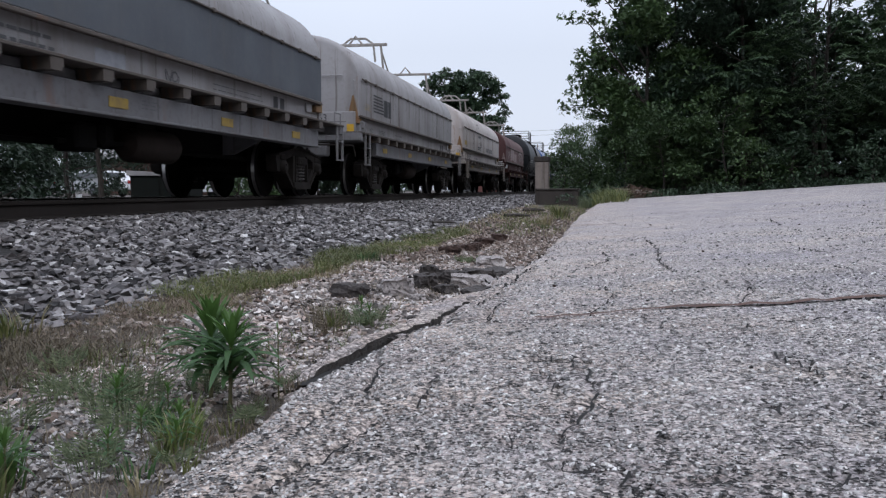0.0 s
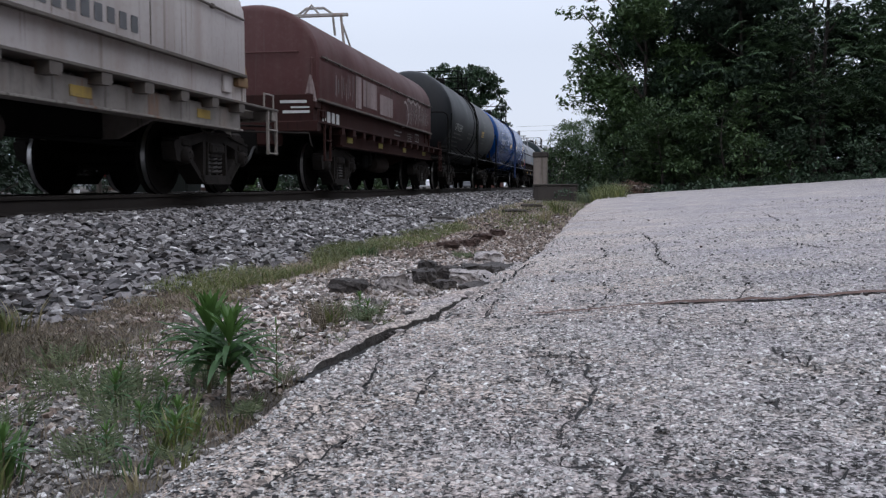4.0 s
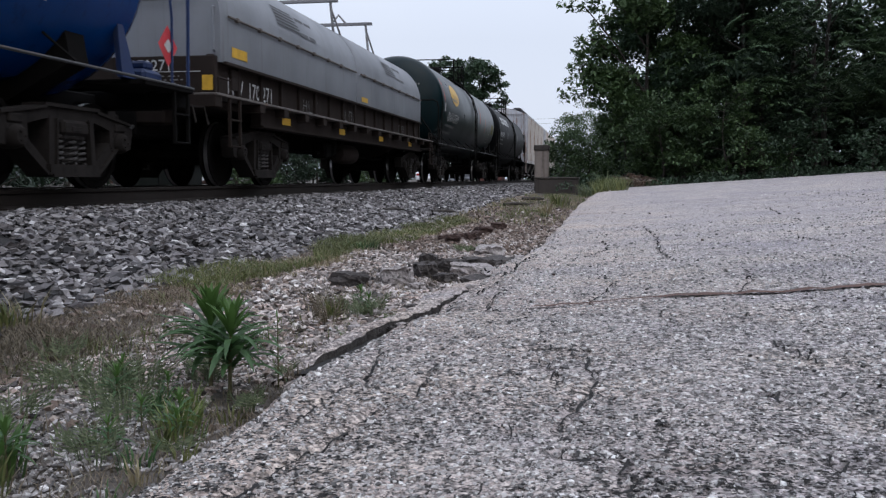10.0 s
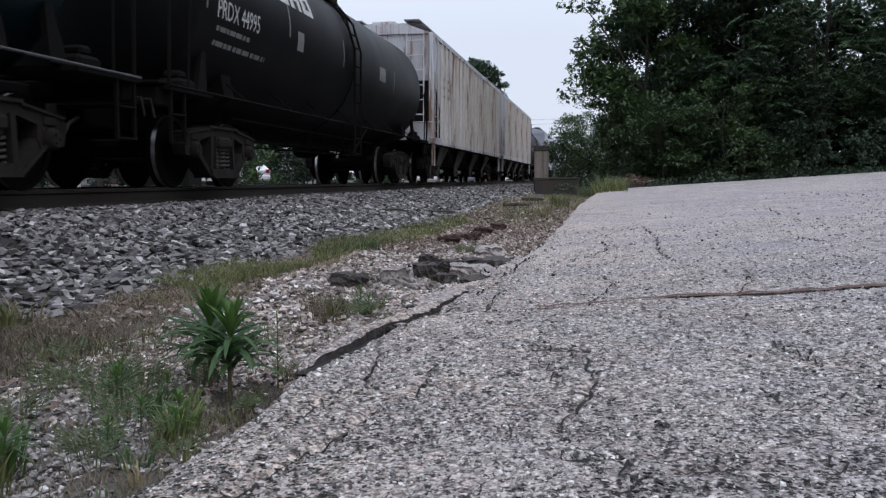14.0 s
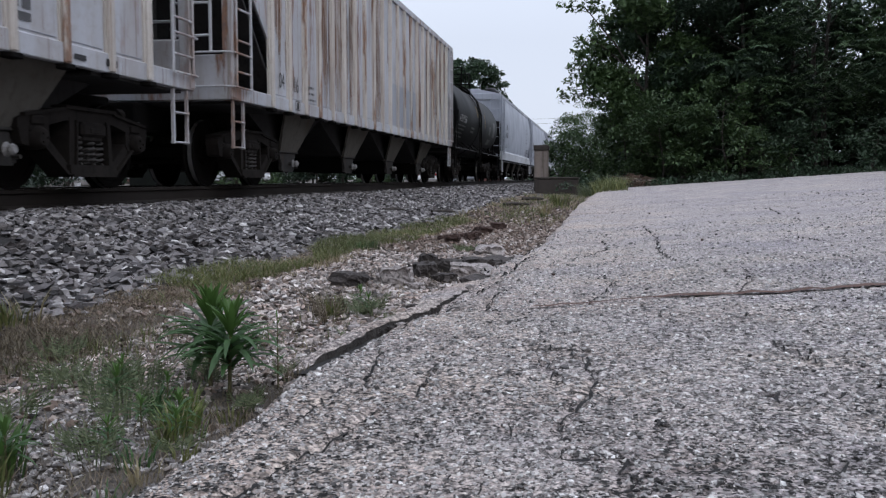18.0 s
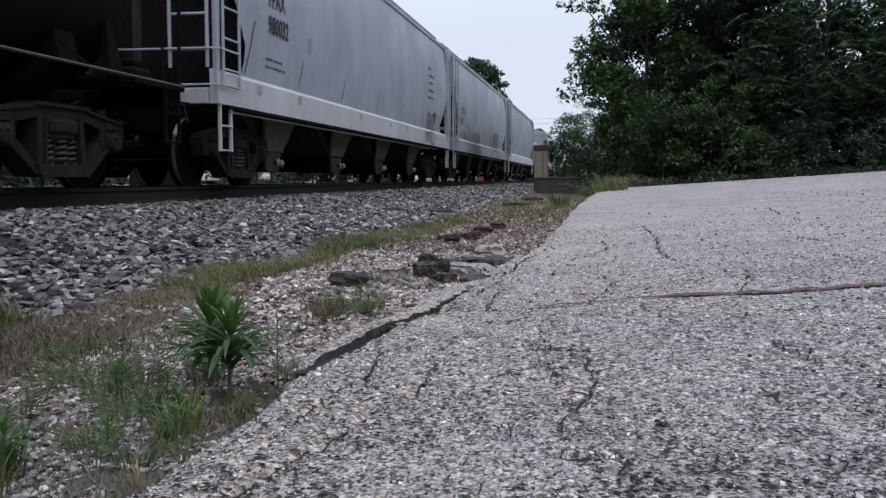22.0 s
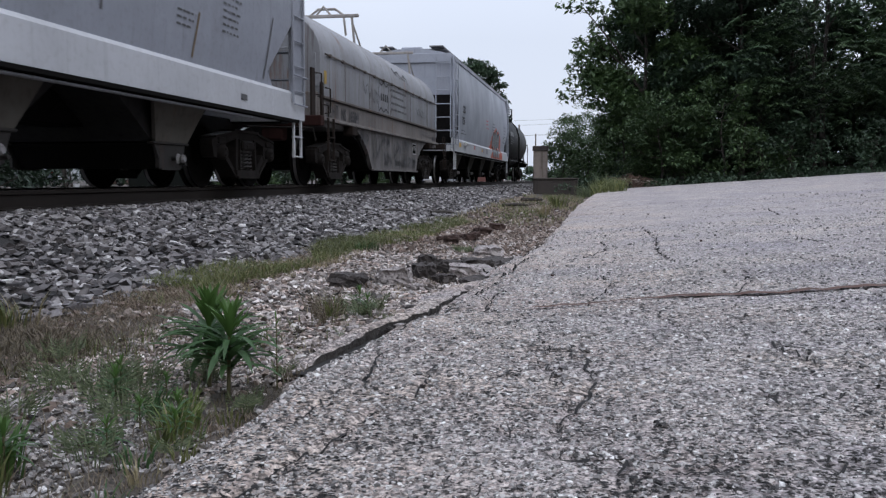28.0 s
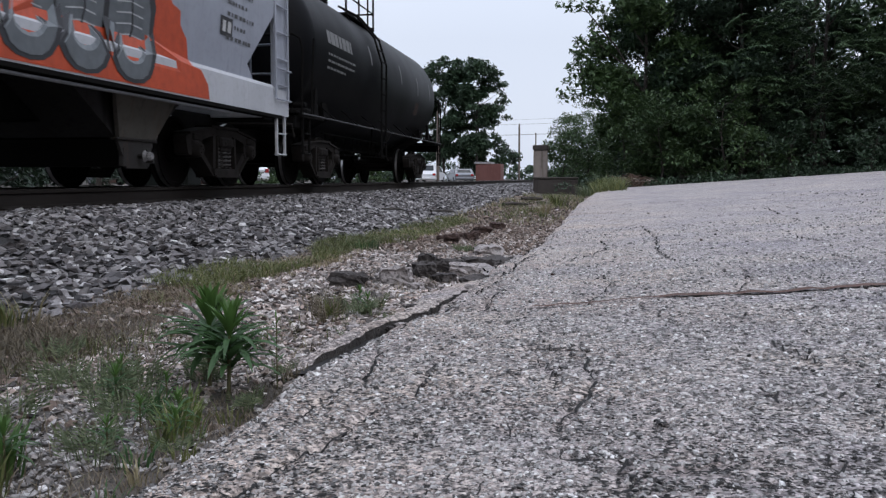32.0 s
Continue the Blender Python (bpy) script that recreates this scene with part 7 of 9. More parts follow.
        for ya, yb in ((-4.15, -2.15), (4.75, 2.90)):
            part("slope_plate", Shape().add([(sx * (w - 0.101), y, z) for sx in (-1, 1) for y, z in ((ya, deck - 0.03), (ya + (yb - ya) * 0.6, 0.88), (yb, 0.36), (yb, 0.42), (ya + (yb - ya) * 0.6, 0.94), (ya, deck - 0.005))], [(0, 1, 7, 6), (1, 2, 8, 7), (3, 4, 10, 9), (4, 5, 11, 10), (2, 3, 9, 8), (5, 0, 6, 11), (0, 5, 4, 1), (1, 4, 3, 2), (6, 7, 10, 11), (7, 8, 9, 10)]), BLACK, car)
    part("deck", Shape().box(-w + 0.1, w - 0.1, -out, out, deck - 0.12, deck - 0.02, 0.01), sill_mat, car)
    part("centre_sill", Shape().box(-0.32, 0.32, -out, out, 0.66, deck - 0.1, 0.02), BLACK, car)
    for e in (-1, 1):
        ye = e * out
        part("end_wall", Shape().box(-w + 0.06, w - 0.06, e * (half + 0.02), e * (half + 0.12), deck, hood0 + 0.08, 0.012), body, car)
        part("end_sill", Shape().box(-edge_x + 0.02, edge_x - 0.02, ye - e * 0.20, ye, deck - 0.16, deck + 0.02, 0.012).box(-0.7, 0.7, ye - e * 0.30, ye - e * 0.02, 0.80, deck - 0.15, 0.03), SILL_RED if belly and e < 0 else end_mat, car)
        for sg in (-1, 1):
            if style == "box":
                part("hood_guide", Shape().add([(sg * 0.98, ye - e * 0.60, hood0 - 0.06), (sg * 1.20, ye - e * 0.60, hood0 - 0.06), (sg * 1.12, ye - e * 0.61, hood0 + 0.42), (sg * 1.09, ye - e * 0.61, hood0 + 0.42), (sg * 0.98, ye - e * 0.72, hood0 - 0.06), (sg * 1.20, ye - e * 0.72, hood0 - 0.06), (sg * 1.12, ye - e * 0.66, hood0 + 0.42), (sg * 1.09, ye - e * 0.66, hood0 + 0.42)],
                     [(0, 1, 2, 3), (7, 6, 5, 4), (0, 4, 5, 1), (1, 5, 6, 2), (2, 6, 7, 3), (3, 7, 4, 0)]), BLEACHED if sill_mat is SILL_RED else GUIDE, car, "rusty pointed guide for the hood")
                part("corner_block", Shape().box(sg * (w - 0.30), sg * (w - 0.02), ye - e * 0.95, ye - e * 0.6, hood0 - 0.16, hood0 - 0.04, 0.01), sill_mat if sill_mat is SILL_RED else GUIDE, car)
            if not belly:
                part("tie_down", Shape().box(sg * (w - 0.10), sg * (w - 0.055), e * (half - 0.42), e * (half - 0.66), deck + 0.16, hood0 - 0.04, 0.012), body, car)
        part("uncoupling_lever", Shape().tube([(edge_x - 0.1, ye + e * 0.06, 0.78), (edge_x - 0.15, ye + e * 0.06, 1.0), (0.1, ye + e * 0.1, 1.04)], 0.016, 6), TRUCK, car)
        if e > 0:
            part("brake_wheel", Shape().lathe([(0.20, -0.02), (0.24, 0.0), (0.20, 0.02)], "y", (-0.5, ye - e * 0.06, deck + 0.55), 16).tube([(-0.74, ye - e * 0.06, deck + 0.55), (-0.26, ye - e * 0.06, deck + 0.55)], 0.015, 5).tube([(-0.5, ye - e * 0.08, deck), (-0.5, ye - e * 0.08, deck + 0.55)], 0.02, 6), end_mat, car)
        for sg in (-1, 1):
            step(car, sg * (edge_x - 0.03), ye - e * (0.62 if e < 0 else 0.22), deck, end_mat, 0.78 if belly else 0.66)
            rail_bar(car, [(sg * (edge_x - 0.04), ye - e * 0.5, deck + 0.02), (sg * (edge_x - 0.04), ye - e * 0.5, deck + 0.22), (sg * (edge_x - 0.04), ye - e * 0.12, deck + 0.22), (sg * (edge_x - 0.04), ye - e * 0.12, deck + 0.02)], end_mat, 0.014)
    if belly:
        # grab irons and a flat stanchion at the front corner
        for sg in (-1, 1):
            part("stanchion", Shape().box(sg * (w - 0.02), sg * (w + 0.02), -out + 0.06, -out + 0.26, deck, deck + 0.86, 0.008).box(sg * (w - 0.02), sg * (w + 0.02), -out + 0.62, -out + 0.76, deck - 0.02, deck + 0.66, 0.008), end_mat, car)
            rail_bar(car, [(sg * (w + 0.04), -out + 0.76, deck + 0.1), (sg * (w + 0.12), -out + 0.84, deck + 0.12), (sg * (w + 0.12), -out + 0.84, deck + 0.55), (sg * (w + 0.04), -out + 0.76, deck + 0.57)], end_mat, 0.014)
            rail_bar(car, [(sg * (w + 0.03), -out + 0.26, deck + 0.4), (sg * (w + 0.1), -out + 0.36, deck + 0.4), (sg * (w + 0.1), -out + 0.36, deck + 0.78), (sg * (w + 0.03), -out + 0.26, deck + 0.78)], end_mat, 0.016)
    for y in () if belly else (0.25,):
        part("air_reservoir", Shape().lathe([(0.0, -0.62), (0.15, -0.56), (0.20, -0.45), (0.20, 0.45), (0.15, 0.56), (0.0, 0.62)], "y", (0.86, y, 0.62), 18), SILL_DARK, car, smooth=True)
        part("brake_valve", Shape().box(0.70, 1.0, y - 1.75, y - 1.35, 0.50, 0.80, 0.04).box(0.74, 1.02, y - 1.3, y - 1.05, 0.56, 0.84, 0.05).tube([(0.85, y - 1.9, 0.60), (0.85, y - 0.6, 0.62)], 0.03, 6), BLACK, car)
        part("reservoir_hanger", Shape().box(0.80, 0.90, y - 0.35, y - 0.27, 0.80, 1.14, 0.008).box(0.80, 0.90, y + 0.27, y + 0.35, 0.80, 1.14, 0.008), BLACK, car)
    for y in () if belly else (-half + 3.2, half - 2.3):
        part("cross_bearer", Shape().add([(sx, y + d, z) for d in (-0.03, 0.03) for sx, z in ((-1.15, 1.12), (1.15, 1.12), (1.15, 0.98), (0.5, 0.66), (-0.5, 0.66), (-1.15, 0.98))], [(0, 1, 2, 3, 4, 5), (11, 10, 9, 8, 7, 6), (0, 6, 7, 1), (1, 7, 8, 2), (2, 8, 9, 3), (3, 9, 10, 4), (4, 10, 11, 5), (5, 11, 6, 0)]), sill_mat, car)
    part("brake_pipe", Shape().tube([(0.6, -half + 1.5, 0.6), (0.6, half - 1.5, 0.6)], 0.03, 6), BLACK, car)
    if belly:
        part("draft_sill", Shape().box(-0.2, 0.2, out - 0.1, out + 0.72, 0.66, 0.98, 0.02), BLACK, car)
        running_gear(car, (-4.73, 4.74), (-out + 0.05, out + 0.74))
    else:
        running_gear(car, (-half + 1.75, half - 0.85), (-out + 0.05, out - 0.05))
    side = w - 0.02 if belly else w - 0.10
    return car, (lambda z: side if z < hood0 else w if z < spring else w * math.sqrt(max(0.02, 1 - ((z - spring) / rise) ** 2)))


SEAM_STEEL = painted("dark_seam_steel", (0.09, 0.075, 0.065), (0.05, 0.035, 0.028), 0.5, 0.7, rust=0.4)
FRAME_STEEL = painted("weathered_frame_steel", (0.30, 0.28, 0.26), (0.10, 0.08, 0.07), 0.5, 0.6, rust=0.5)
SILL_CREAM = painted("grimy_cream_sill_paint", (0.23, 0.205, 0.185), (0.09, 0.07, 0.055), 0.5, 0.65, rust=0.7, streak=0.5, rust_lo=0.57)
COIL_WHITE = painted("off_white_hood_paint", (0.43, 0.39, 0.375), (0.24, 0.18, 0.14), 0.35, 0.55, rust=0.6, streak=0.5, rust_lo=0.61)
COIL_PALE = painted("pale_grey_hood_paint", (0.29, 0.28, 0.285), (0.14, 0.118, 0.108), 0.35, 0.55, rust=0.45, streak=0.55, rust_lo=0.62)
COIL_GREY = painted("grey_hood_paint", (0.19, 0.202, 0.222), (0.15, 0.15, 0.15), 0.25, 0.5, streak=0.25)
COIL_RED = painted("oxide_red_hood_paint", (0.064, 0.021, 0.020), (0.10, 0.068, 0.062), 0.3, 0.6, streak=0.35, shine=0.3)
SILL_GREY = painted("light_grey_sill_paint", (0.19, 0.188, 0.196), (0.08, 0.066, 0.056), 0.5, 0.75, rust=0.4, rust_lo=0.60, shine=0.3)
SILL_RED = painted("red_brown_sill_paint", (0.034, 0.0135, 0.0115), (0.016, 0.010, 0.009), 0.5, 0.8, shine=0.15)
SILL_DARK = painted("dark_brown_sill_paint", (0.028, 0.021, 0.018), (0.012, 0.0095, 0.0085), 0.5, 0.85, shine=0.12)
SLATE = painted("slate_grey_panel_paint", (0.075, 0.085, 0.10), (0.13, 0.13, 0.13), 0.25, 0.5, streak=0.25)
GUIDE = painted("rusty_ochre_guide_paint", (0.20, 0.12, 0.05), (0.07, 0.04, 0.025), 0.6, 0.7, rust=0.8, rust_lo=0.5)
CHALK = plain("chalky_pale_paint", (0.34, 0.28, 0.27), 0.8, 0, 0.5)
BLEACHED = painted("bleached_grey_pink_paint", (0.22, 0.17, 0.165), (0.07, 0.035, 0.03), 0.7, 0.7, streak=0.6)
PALE_SHELF = painted("scuffed_steel_shelf", (0.12, 0.105, 0.095), (0.03, 0.024, 0.02), 0.7, 0.7, rust=0.4)
BRACKETS = {}
for sg in (-1, 1):
    for key, mat in (("dark", SILL_DARK), ("pale", SEAM_STEEL), ("red", SILL_RED)):
        BRACKETS[sg, key] = Shape().plate([(-0.10, -0.013), (0.10, -0.013), (0.10, -0.09), (0.06, -0.13), (-0.10, -0.13)], sg * -0.10, sg * 0.19).mesh("bracket", mat)

def end_print(car, number, y, mat=None):
    """Number, a ruled line and rows of small print on the front wall, with a yellow corner panel."""
    mat = mat or DARK
    if number:
        end_letters(car, number, -0.05, 1.545, 0.155, mat, y, 0.95)
    end_bars(car, [(-0.3, 0.96, 1.525, 1.535)], mat, y)
    end_bars(car, lines_of(0.05, 1.48, 0.75, 0.2, 4, 130), SPRAY if mat is DARK else DIM, y)
    end_bars(car, [(0.98, 1.13, 1.28, 1.48)], YELLOW, y, "placard", "yellow corner panel")


def striped_emblem(car, y, z, w, h, surf):
    """Six black stripes that end at a slant, and heavy leaning blocks beside them."""
    for k in range(6):
        zz = z + h - h * (k + 0.55) / 6
        slant(car, y, y + w * (0.47 + 0.022 * k), zz, zz + h * 0.085, 0.0, DARK, surf, label="black stripe of an emblem")
    for q0, q1, lean in ((0.56, 0.64, 0.0), (0.62, 0.70, -0.02), (0.69, 0.77, 0.0), (0.81, 0.98, -0.02)):
        slant(car, y + w * q0, y + w * q1, z, z + h * 0.92, lean, DARK, surf, label="heavy black block of an emblem")


car, surf = coil_car("coil car with pale sill and dark grey hood panels", -126.90, -114.98, COIL_PALE, SILL_GREY, "box", top_mat=SLATE, side_mat=COIL_PALE, deck=1.30)
bars(car, lines_of(-4.6, 1.54, 3.0, 0.20, 2, 101), SPRAY, surf)
bars(car, lines_of(1.5, 1.52, 2.6, 0.20, 3, 102, 0.2), SPRAY, surf)
bars(car, [(3.75, 3.95, 1.40, 1.58), (4.05, 4.25, 1.40, 1.58)], DARK, surf, "notice")
bars(car, [(-1.35, -0.75, 1.33, 1.56)], GREYPAINT, surf, "paint_patch", "grey painted-over patch")
scrawl(car, 0.15, 1.36, 0.35, 0.20, SPRAY, surf, 103, 2, 0.025)
bars(car, lines_of(-0.7, 1.08, 0.5, 0.12, 3, 131), SPRAY, lambda z: 1.275)
car, surf = coil_car("pale grey coil car with a striped emblem", -112.37, -100.45, COIL_PALE, SILL_GREY, "box", side_mat=COIL_PALE, deck=1.27, seams=(-5.0, -3.13, -2.23, 0.33, 3.1))
striped_emblem(car, -4.79, 1.80, 1.75, 0.42, surf)
end_print(car, "167363", -6.085)
letters(car, "NS", -4.75, 1.33, 0.17, DARK, surf, 0.95)
letters(car, "167363", -3.95, 1.33, 0.17, DARK, surf, 0.95)
bars(car, lines_of(-5.55, 1.95, 0.5, 0.15, 4, 132), WORN_YELLOW, surf, "stencil", "faded yellow print")
bars(car, lines_of(-2.2, 1.48, 0.8, 0.16, 2, 104), SPRAY, surf)
bars(car, [(4.2, 4.4, 1.36, 1.54), (4.5, 4.7, 1.36, 1.54)], DARK, surf, "notice")
for k in range(15):
    # dark runs of rust below the roof seam
    y = -5.3 + k * 0.74 + 0.25 * math.sin(k * 2.7)
    slant(car, y, y + 0.018, 2.40 - 0.25 - 0.22 * abs(math.sin(k * 1.9)), 2.40, 0.0, RUSTY, surf, "rust_run", "thin run of rust")
car, surf = coil_car("off-white coil car with black lettering and rust", -97.93, -86.08, COIL_WHITE, SILL_CREAM, "box", side_mat=COIL_WHITE, deck=1.22, seams=(-5.0, -3.0, 0.03, 3.11), shelf_mat=SEAM_STEEL)
for q, z in enumerate((1.75, 1.83)):
    slant(car, -1.92, -1.02, z, z + 0.05, 0.0, DARK, surf, label="black bar of an emblem")
stroke(car, [(-1.22 + 0.22 * (1 - math.cos(a)), 1.86 + 0.24 * math.sin(a)) for a in (math.pi * q / 10 for q in range(11))], DARK, surf, 0.05, "emblem", "black arch of an emblem")
stroke(car, [(-1.12 + 0.12 * (1 - math.cos(a)), 1.86 + 0.13 * math.sin(a)) for a in (math.pi * q / 8 for q in range(9))], DARK, surf, 0.035, "emblem", "black arch of an emblem")
bars(car, [(-1.75 + 0.125 * k, -1.67 + 0.125 * k, 2.22, 2.34) for k in range(7)], DARK, surf, "emblem", "row of black painted blocks")
bars(car, [(0.75 + 0.24 * k, 0.90 + 0.24 * k, 1.76 + (0.0 if k % 3 else 0.02), 1.94) for k in range(9)], SPRAY, surf, "emblem", "row of dark painted blocks")
end_print(car, "623873", -6.05)
letters(car, "CR 623873", -4.35, 1.33, 0.19, DARK, surf, 0.95)
bars(car, lines_of(-2.2, 1.42, 1.0, 0.08, 1, 106, 0.8), SPRAY, surf)
bars(car, [(-5.55, -4.95, 1.80, 1.96)], WORN_YELLOW, surf, "placard", "dull ochre panel")
for k in range(2):
    stroke(car, [(-3.35 + 0.05 * k + 0.16 * math.sin(q * 1.9 + k), 1.72 + 0.06 * q) for q in range(11)], SPRAY, surf, 0.018, "graffiti", "thin sprayed figure of lines")
stroke(car, [(-1.75 + 0.6 * math.cos(q * 0.55) * 0.5, 2.62 + 0.2 * math.sin(q * 0.83)) for q in range(13)], SPRAY, surf, 0.02, "graffiti", "thin sprayed figure of lines")
stroke(car, [(-1.7 + 0.03 * q, 2.02 + 0.05 * math.sin(q * 2.2)) for q in range(9)], SPRAY, surf, 0.018, "graffiti", "thin sprayed figure of lines")
cross = [(-0.28, 2.55), (-0.12, 2.55), (-0.10, 2.68), (0.06, 2.55), (0.18, 2.66), (0.02, 2.80), (0.22, 2.95), (0.08, 3.06), (-0.10, 2.90), (-0.16, 3.06), (-0.30, 3.0)]
tagline = Shape()
for (xa, za), (xb, zb) in zip(cross, cross[1:]):
    tagline.tube([(xa + 0.2, -5.945, za), (xb + 0.2, -5.945, zb)], 0.014, 4)
part("graffiti", tagline, DARK, car, "black sprayed outline of a crooked cross")
car, surf = coil_car("red-brown coil car with chalky graffiti", -82.73, -71.63, COIL_RED, SILL_RED, "box", frames=(0.31,), deck=1.20, shelf_mat=SILL_RED, seams=(-3.0, 0.2, 3.0))
bars(car, [(-5.0 + 0.3 * k, -4.8 + 0.3 * k, 1.3, 1.5) for k in range(4)], WHITE, surf)
end_bars(car, [(0.55, 1.05, 1.58, 1.63), (0.6, 1.1, 1.40, 1.45), (0.75, 1.1, 1.49, 1.52)], WHITE, -5.675, "stencil", "white stencilled print")
crng = random.Random(110)
for y0, y1, z0, z1, nn in ((-4.6, -3.2, 1.75, 2.35, 9), (2.0, 5.0, 1.72, 2.42, 30)):
    for k in range(nn):
        y, top = y0 + (y1 - y0) * (k + crng.random()) / nn, z1 - crng.random() * 0.25
        stroke(car, [(y, top), (y + crng.uniform(-0.02, 0.02), (top + z0) / 2), (y + crng.uniform(-0.05, 0.05), z0 + crng.random() * 0.3 * (z1 - z0))], CHALK if k % 2 else DIM, surf, 0.02, "graffiti", "chalky run of pale paint")
stroke(car, [(2.1 + 0.16 * q, 2.34 + 0.05 * math.sin(q * 1.7)) for q in range(12)], CHALK, surf, 0.06, "graffiti", "chalky sprayed line")
stroke(car, [(1.5 + 0.35 * (1 - math.cos(a)), 1.95 + 0.32 * math.sin(a)) for a in (1.2 + 0.5 * q for q in range(9))], CHALK, surf, 0.055, "graffiti", "chalky sprayed bow")
for y0, y1, z0, z1 in ((-3.0, -2.55, 1.72, 2.38), (-2.4, -1.2, 1.80, 2.36), (-0.9, 0.4, 1.74, 2.2)):
    bars(car, [(y0, y1, z0, z1)], BLEACHED, surf, "paint_patch", "bleached paint patch")
bars(car, lines_of(1.0, 1.50, 0.9, 0.2, 2, 111) + lines_of(2.6, 1.50, 0.7, 0.24, 4, 112), DIM, surf)
bars(car, [(3.6, 4.1, 1.32, 1.35), (3.6, 4.1, 1.52, 1.55), (3.6, 3.63, 1.32, 1.55), (4.07, 4.1, 1.32, 1.55), (3.83, 3.87, 1.32, 1.55)], DIM, surf)
car, surf = coil_car("grey-hooded coil car on a dark rusty frame", -37.96, -24.37, COIL_GREY, SILL_DARK, "dark", halves=2, frames=(0.145, 0.50, 0.71), spring=2.28, rise=1.08, deck=1.17, shelf_mat=PALE_SHELF)
end_print(car, "170271", -6.92, WHITE)
letters(car, "NW  170 271", -6.45, 1.27, 0.24, WHITE, surf, 0.95)
bars(car, [(-6.5, -5.95, 1.76, 1.90), (0.35, 0.85, 1.73, 1.83)], YELLOW, surf, "reflector", "yellow reflector panel")
striped_emblem(car, 2.75, 2.55, 2.0, 0.34, surf)
striped_emblem(car, -4.6, 2.50, 2.0, 0.34, surf)
for q in range(15):
    part("stake", Shape().box(1.10, 1.17, -6.1 + q * 0.88 - 0.05, -6.1 + q * 0.88 + 0.05, 1.19, 1.64, 0.01), SILL_DARK, car)
bars(car, [(4.35, 4.85, 1.24, 1.26), (4.35, 4.85, 1.44, 1.46), (4.35, 4.37, 1.24, 1.46), (4.83, 4.85, 1.24, 1.46), (4.5, 4.54, 1.26, 1.42), (4.66, 4.70, 1.26, 1.42)], DIM, surf)
for y, pts in ((-0.6, "lnh"), (-3.2, "hlc")):
    tag_strokes(car, pts, y, 1.27, 0.9, 0.2, DIM, surf, 0.018)
HOOD_BLUE_GREY = painted("weathered_blue_grey_hood_paint", (0.262, 0.268, 0.285), (0.12, 0.10, 0.088), 0.40, 0.55, rust=0.65, streak=0.5, rust_lo=0.585)
BAND_BUFF = painted("grimy_buff_band_paint", (0.185, 0.170, 0.160), (0.08, 0.060, 0.048), 0.55, 0.65, rust=0.6, streak=0.5, rust_lo=0.58)
BELLY_GREY = painted("stained_grey_belly_paint", (0.178, 0.170, 0.168), (0.062, 0.053, 0.046), 0.55, 0.75, rust=0.35, streak=0.75, rust_lo=0.60, shine=0.3)

car, surf = coil_car("grey coil car with a deep belly and scrawled tags", 116.71, 128.40, HOOD_BLUE_GREY, BELLY_GREY, "round", belly=True, frames=(0.35, 0.87), side_mat=BAND_BUFF, spring=2.40, rise=0.98, seams=(-4.31, -2.34, -0.31, 2.0, 4.4))
letters(car, "NS  165841", -4.56, 1.28, 0.225, DARK, surf, 0.94, bold=0.010)
tag_strokes(car, "clhn", -5.55, 1.29, 0.85, 0.22, DARK, surf, 0.035)
bars(car, lines_of(-2.6, 1.45, 0.9, 0.2, 3, 114) + lines_of(3.3, 1.48, 1.3, 0.16, 2, 116) + lines_of(4.4, 1.42, 0.7, 0.10, 2, 117), SPRAY, surf)
bars(car, [(5.25, 5.5, 1.27, 1.40), (5.55, 5.68, 1.27, 1.40)], DARK, surf)
bars(car, [(-5.72, -5.56, 1.86, 2.10)], WORN_YELLOW, surf, "placard", "dull yellow panel")
frame_line = [(-1.55 + 0.95 * k / 16, 2.32 + 0.035 * math.cos(k * math.tau / 8)) for k in range(17)]
frame_line += [(-0.60 + 0.03 * math.sin(k * math.tau / 6), 2.32 - 0.60 * k / 12) for k in range(1, 12)]
frame_line += [(-0.60 - 0.95 * k / 16, 1.72 - 0.035 * math.cos(k * math.tau / 8)) for k in range(17)]
frame_line += [(-1.55 - 0.03 * math.sin(k * math.tau / 6), 1.72 + 0.60 * k / 12) for k in range(1, 13)]
stroke(car, frame_line, DARK, surf, 0.03, "emblem", "black wavy frame of an emblem")
bars(car, [(-1.35 + 0.2 * k, -1.23 + 0.2 * k, 1.93, 2.10) for k in range(4)], DARK, surf, "emblem", "row of black blocks")
bars(car, lines_of(-0.35, 2.30, 1.9, 0.62, 4, 115), SPRAY, surf)
rng = random.Random(31)
for y, z, w_, h_, n_ in ((-3.05, 0.86, 0.75, 0.26, 3), (-2.0, 0.50, 0.8, 0.5, 3), (-1.15, 0.85, 0.9, 0.26, 4), (-0.9, 0.40, 0.9, 0.35, 3), (0.1, 0.62, 0.9, 0.42, 3), (0.2, 0.38, 1.2, 0.22, 5), (1.1, 0.80, 0.9, 0.32, 4), (1.3, 0.42, 0.9, 0.28, 3), (2.3, 0.42, 0.5, 0.28, 3)):
    for k in range(n_):
        # one letter-like mark: a leaning stem, a bow or bar across it
        ya, ww, lean = y + w_ * k / n_, 0.7 * w_ / n_, rng.uniform(-0.04, 0.05)
        mat, top = rng.choice((DARK, DARK, SPRAY)), z + h_ * rng.uniform(0.85, 1.1)
        stroke(car, [(ya, z + h_ * rng.uniform(-0.1, 0.1)), (ya + lean, top)], mat, surf, 0.032, "graffiti", "angular hand-sprayed tag")
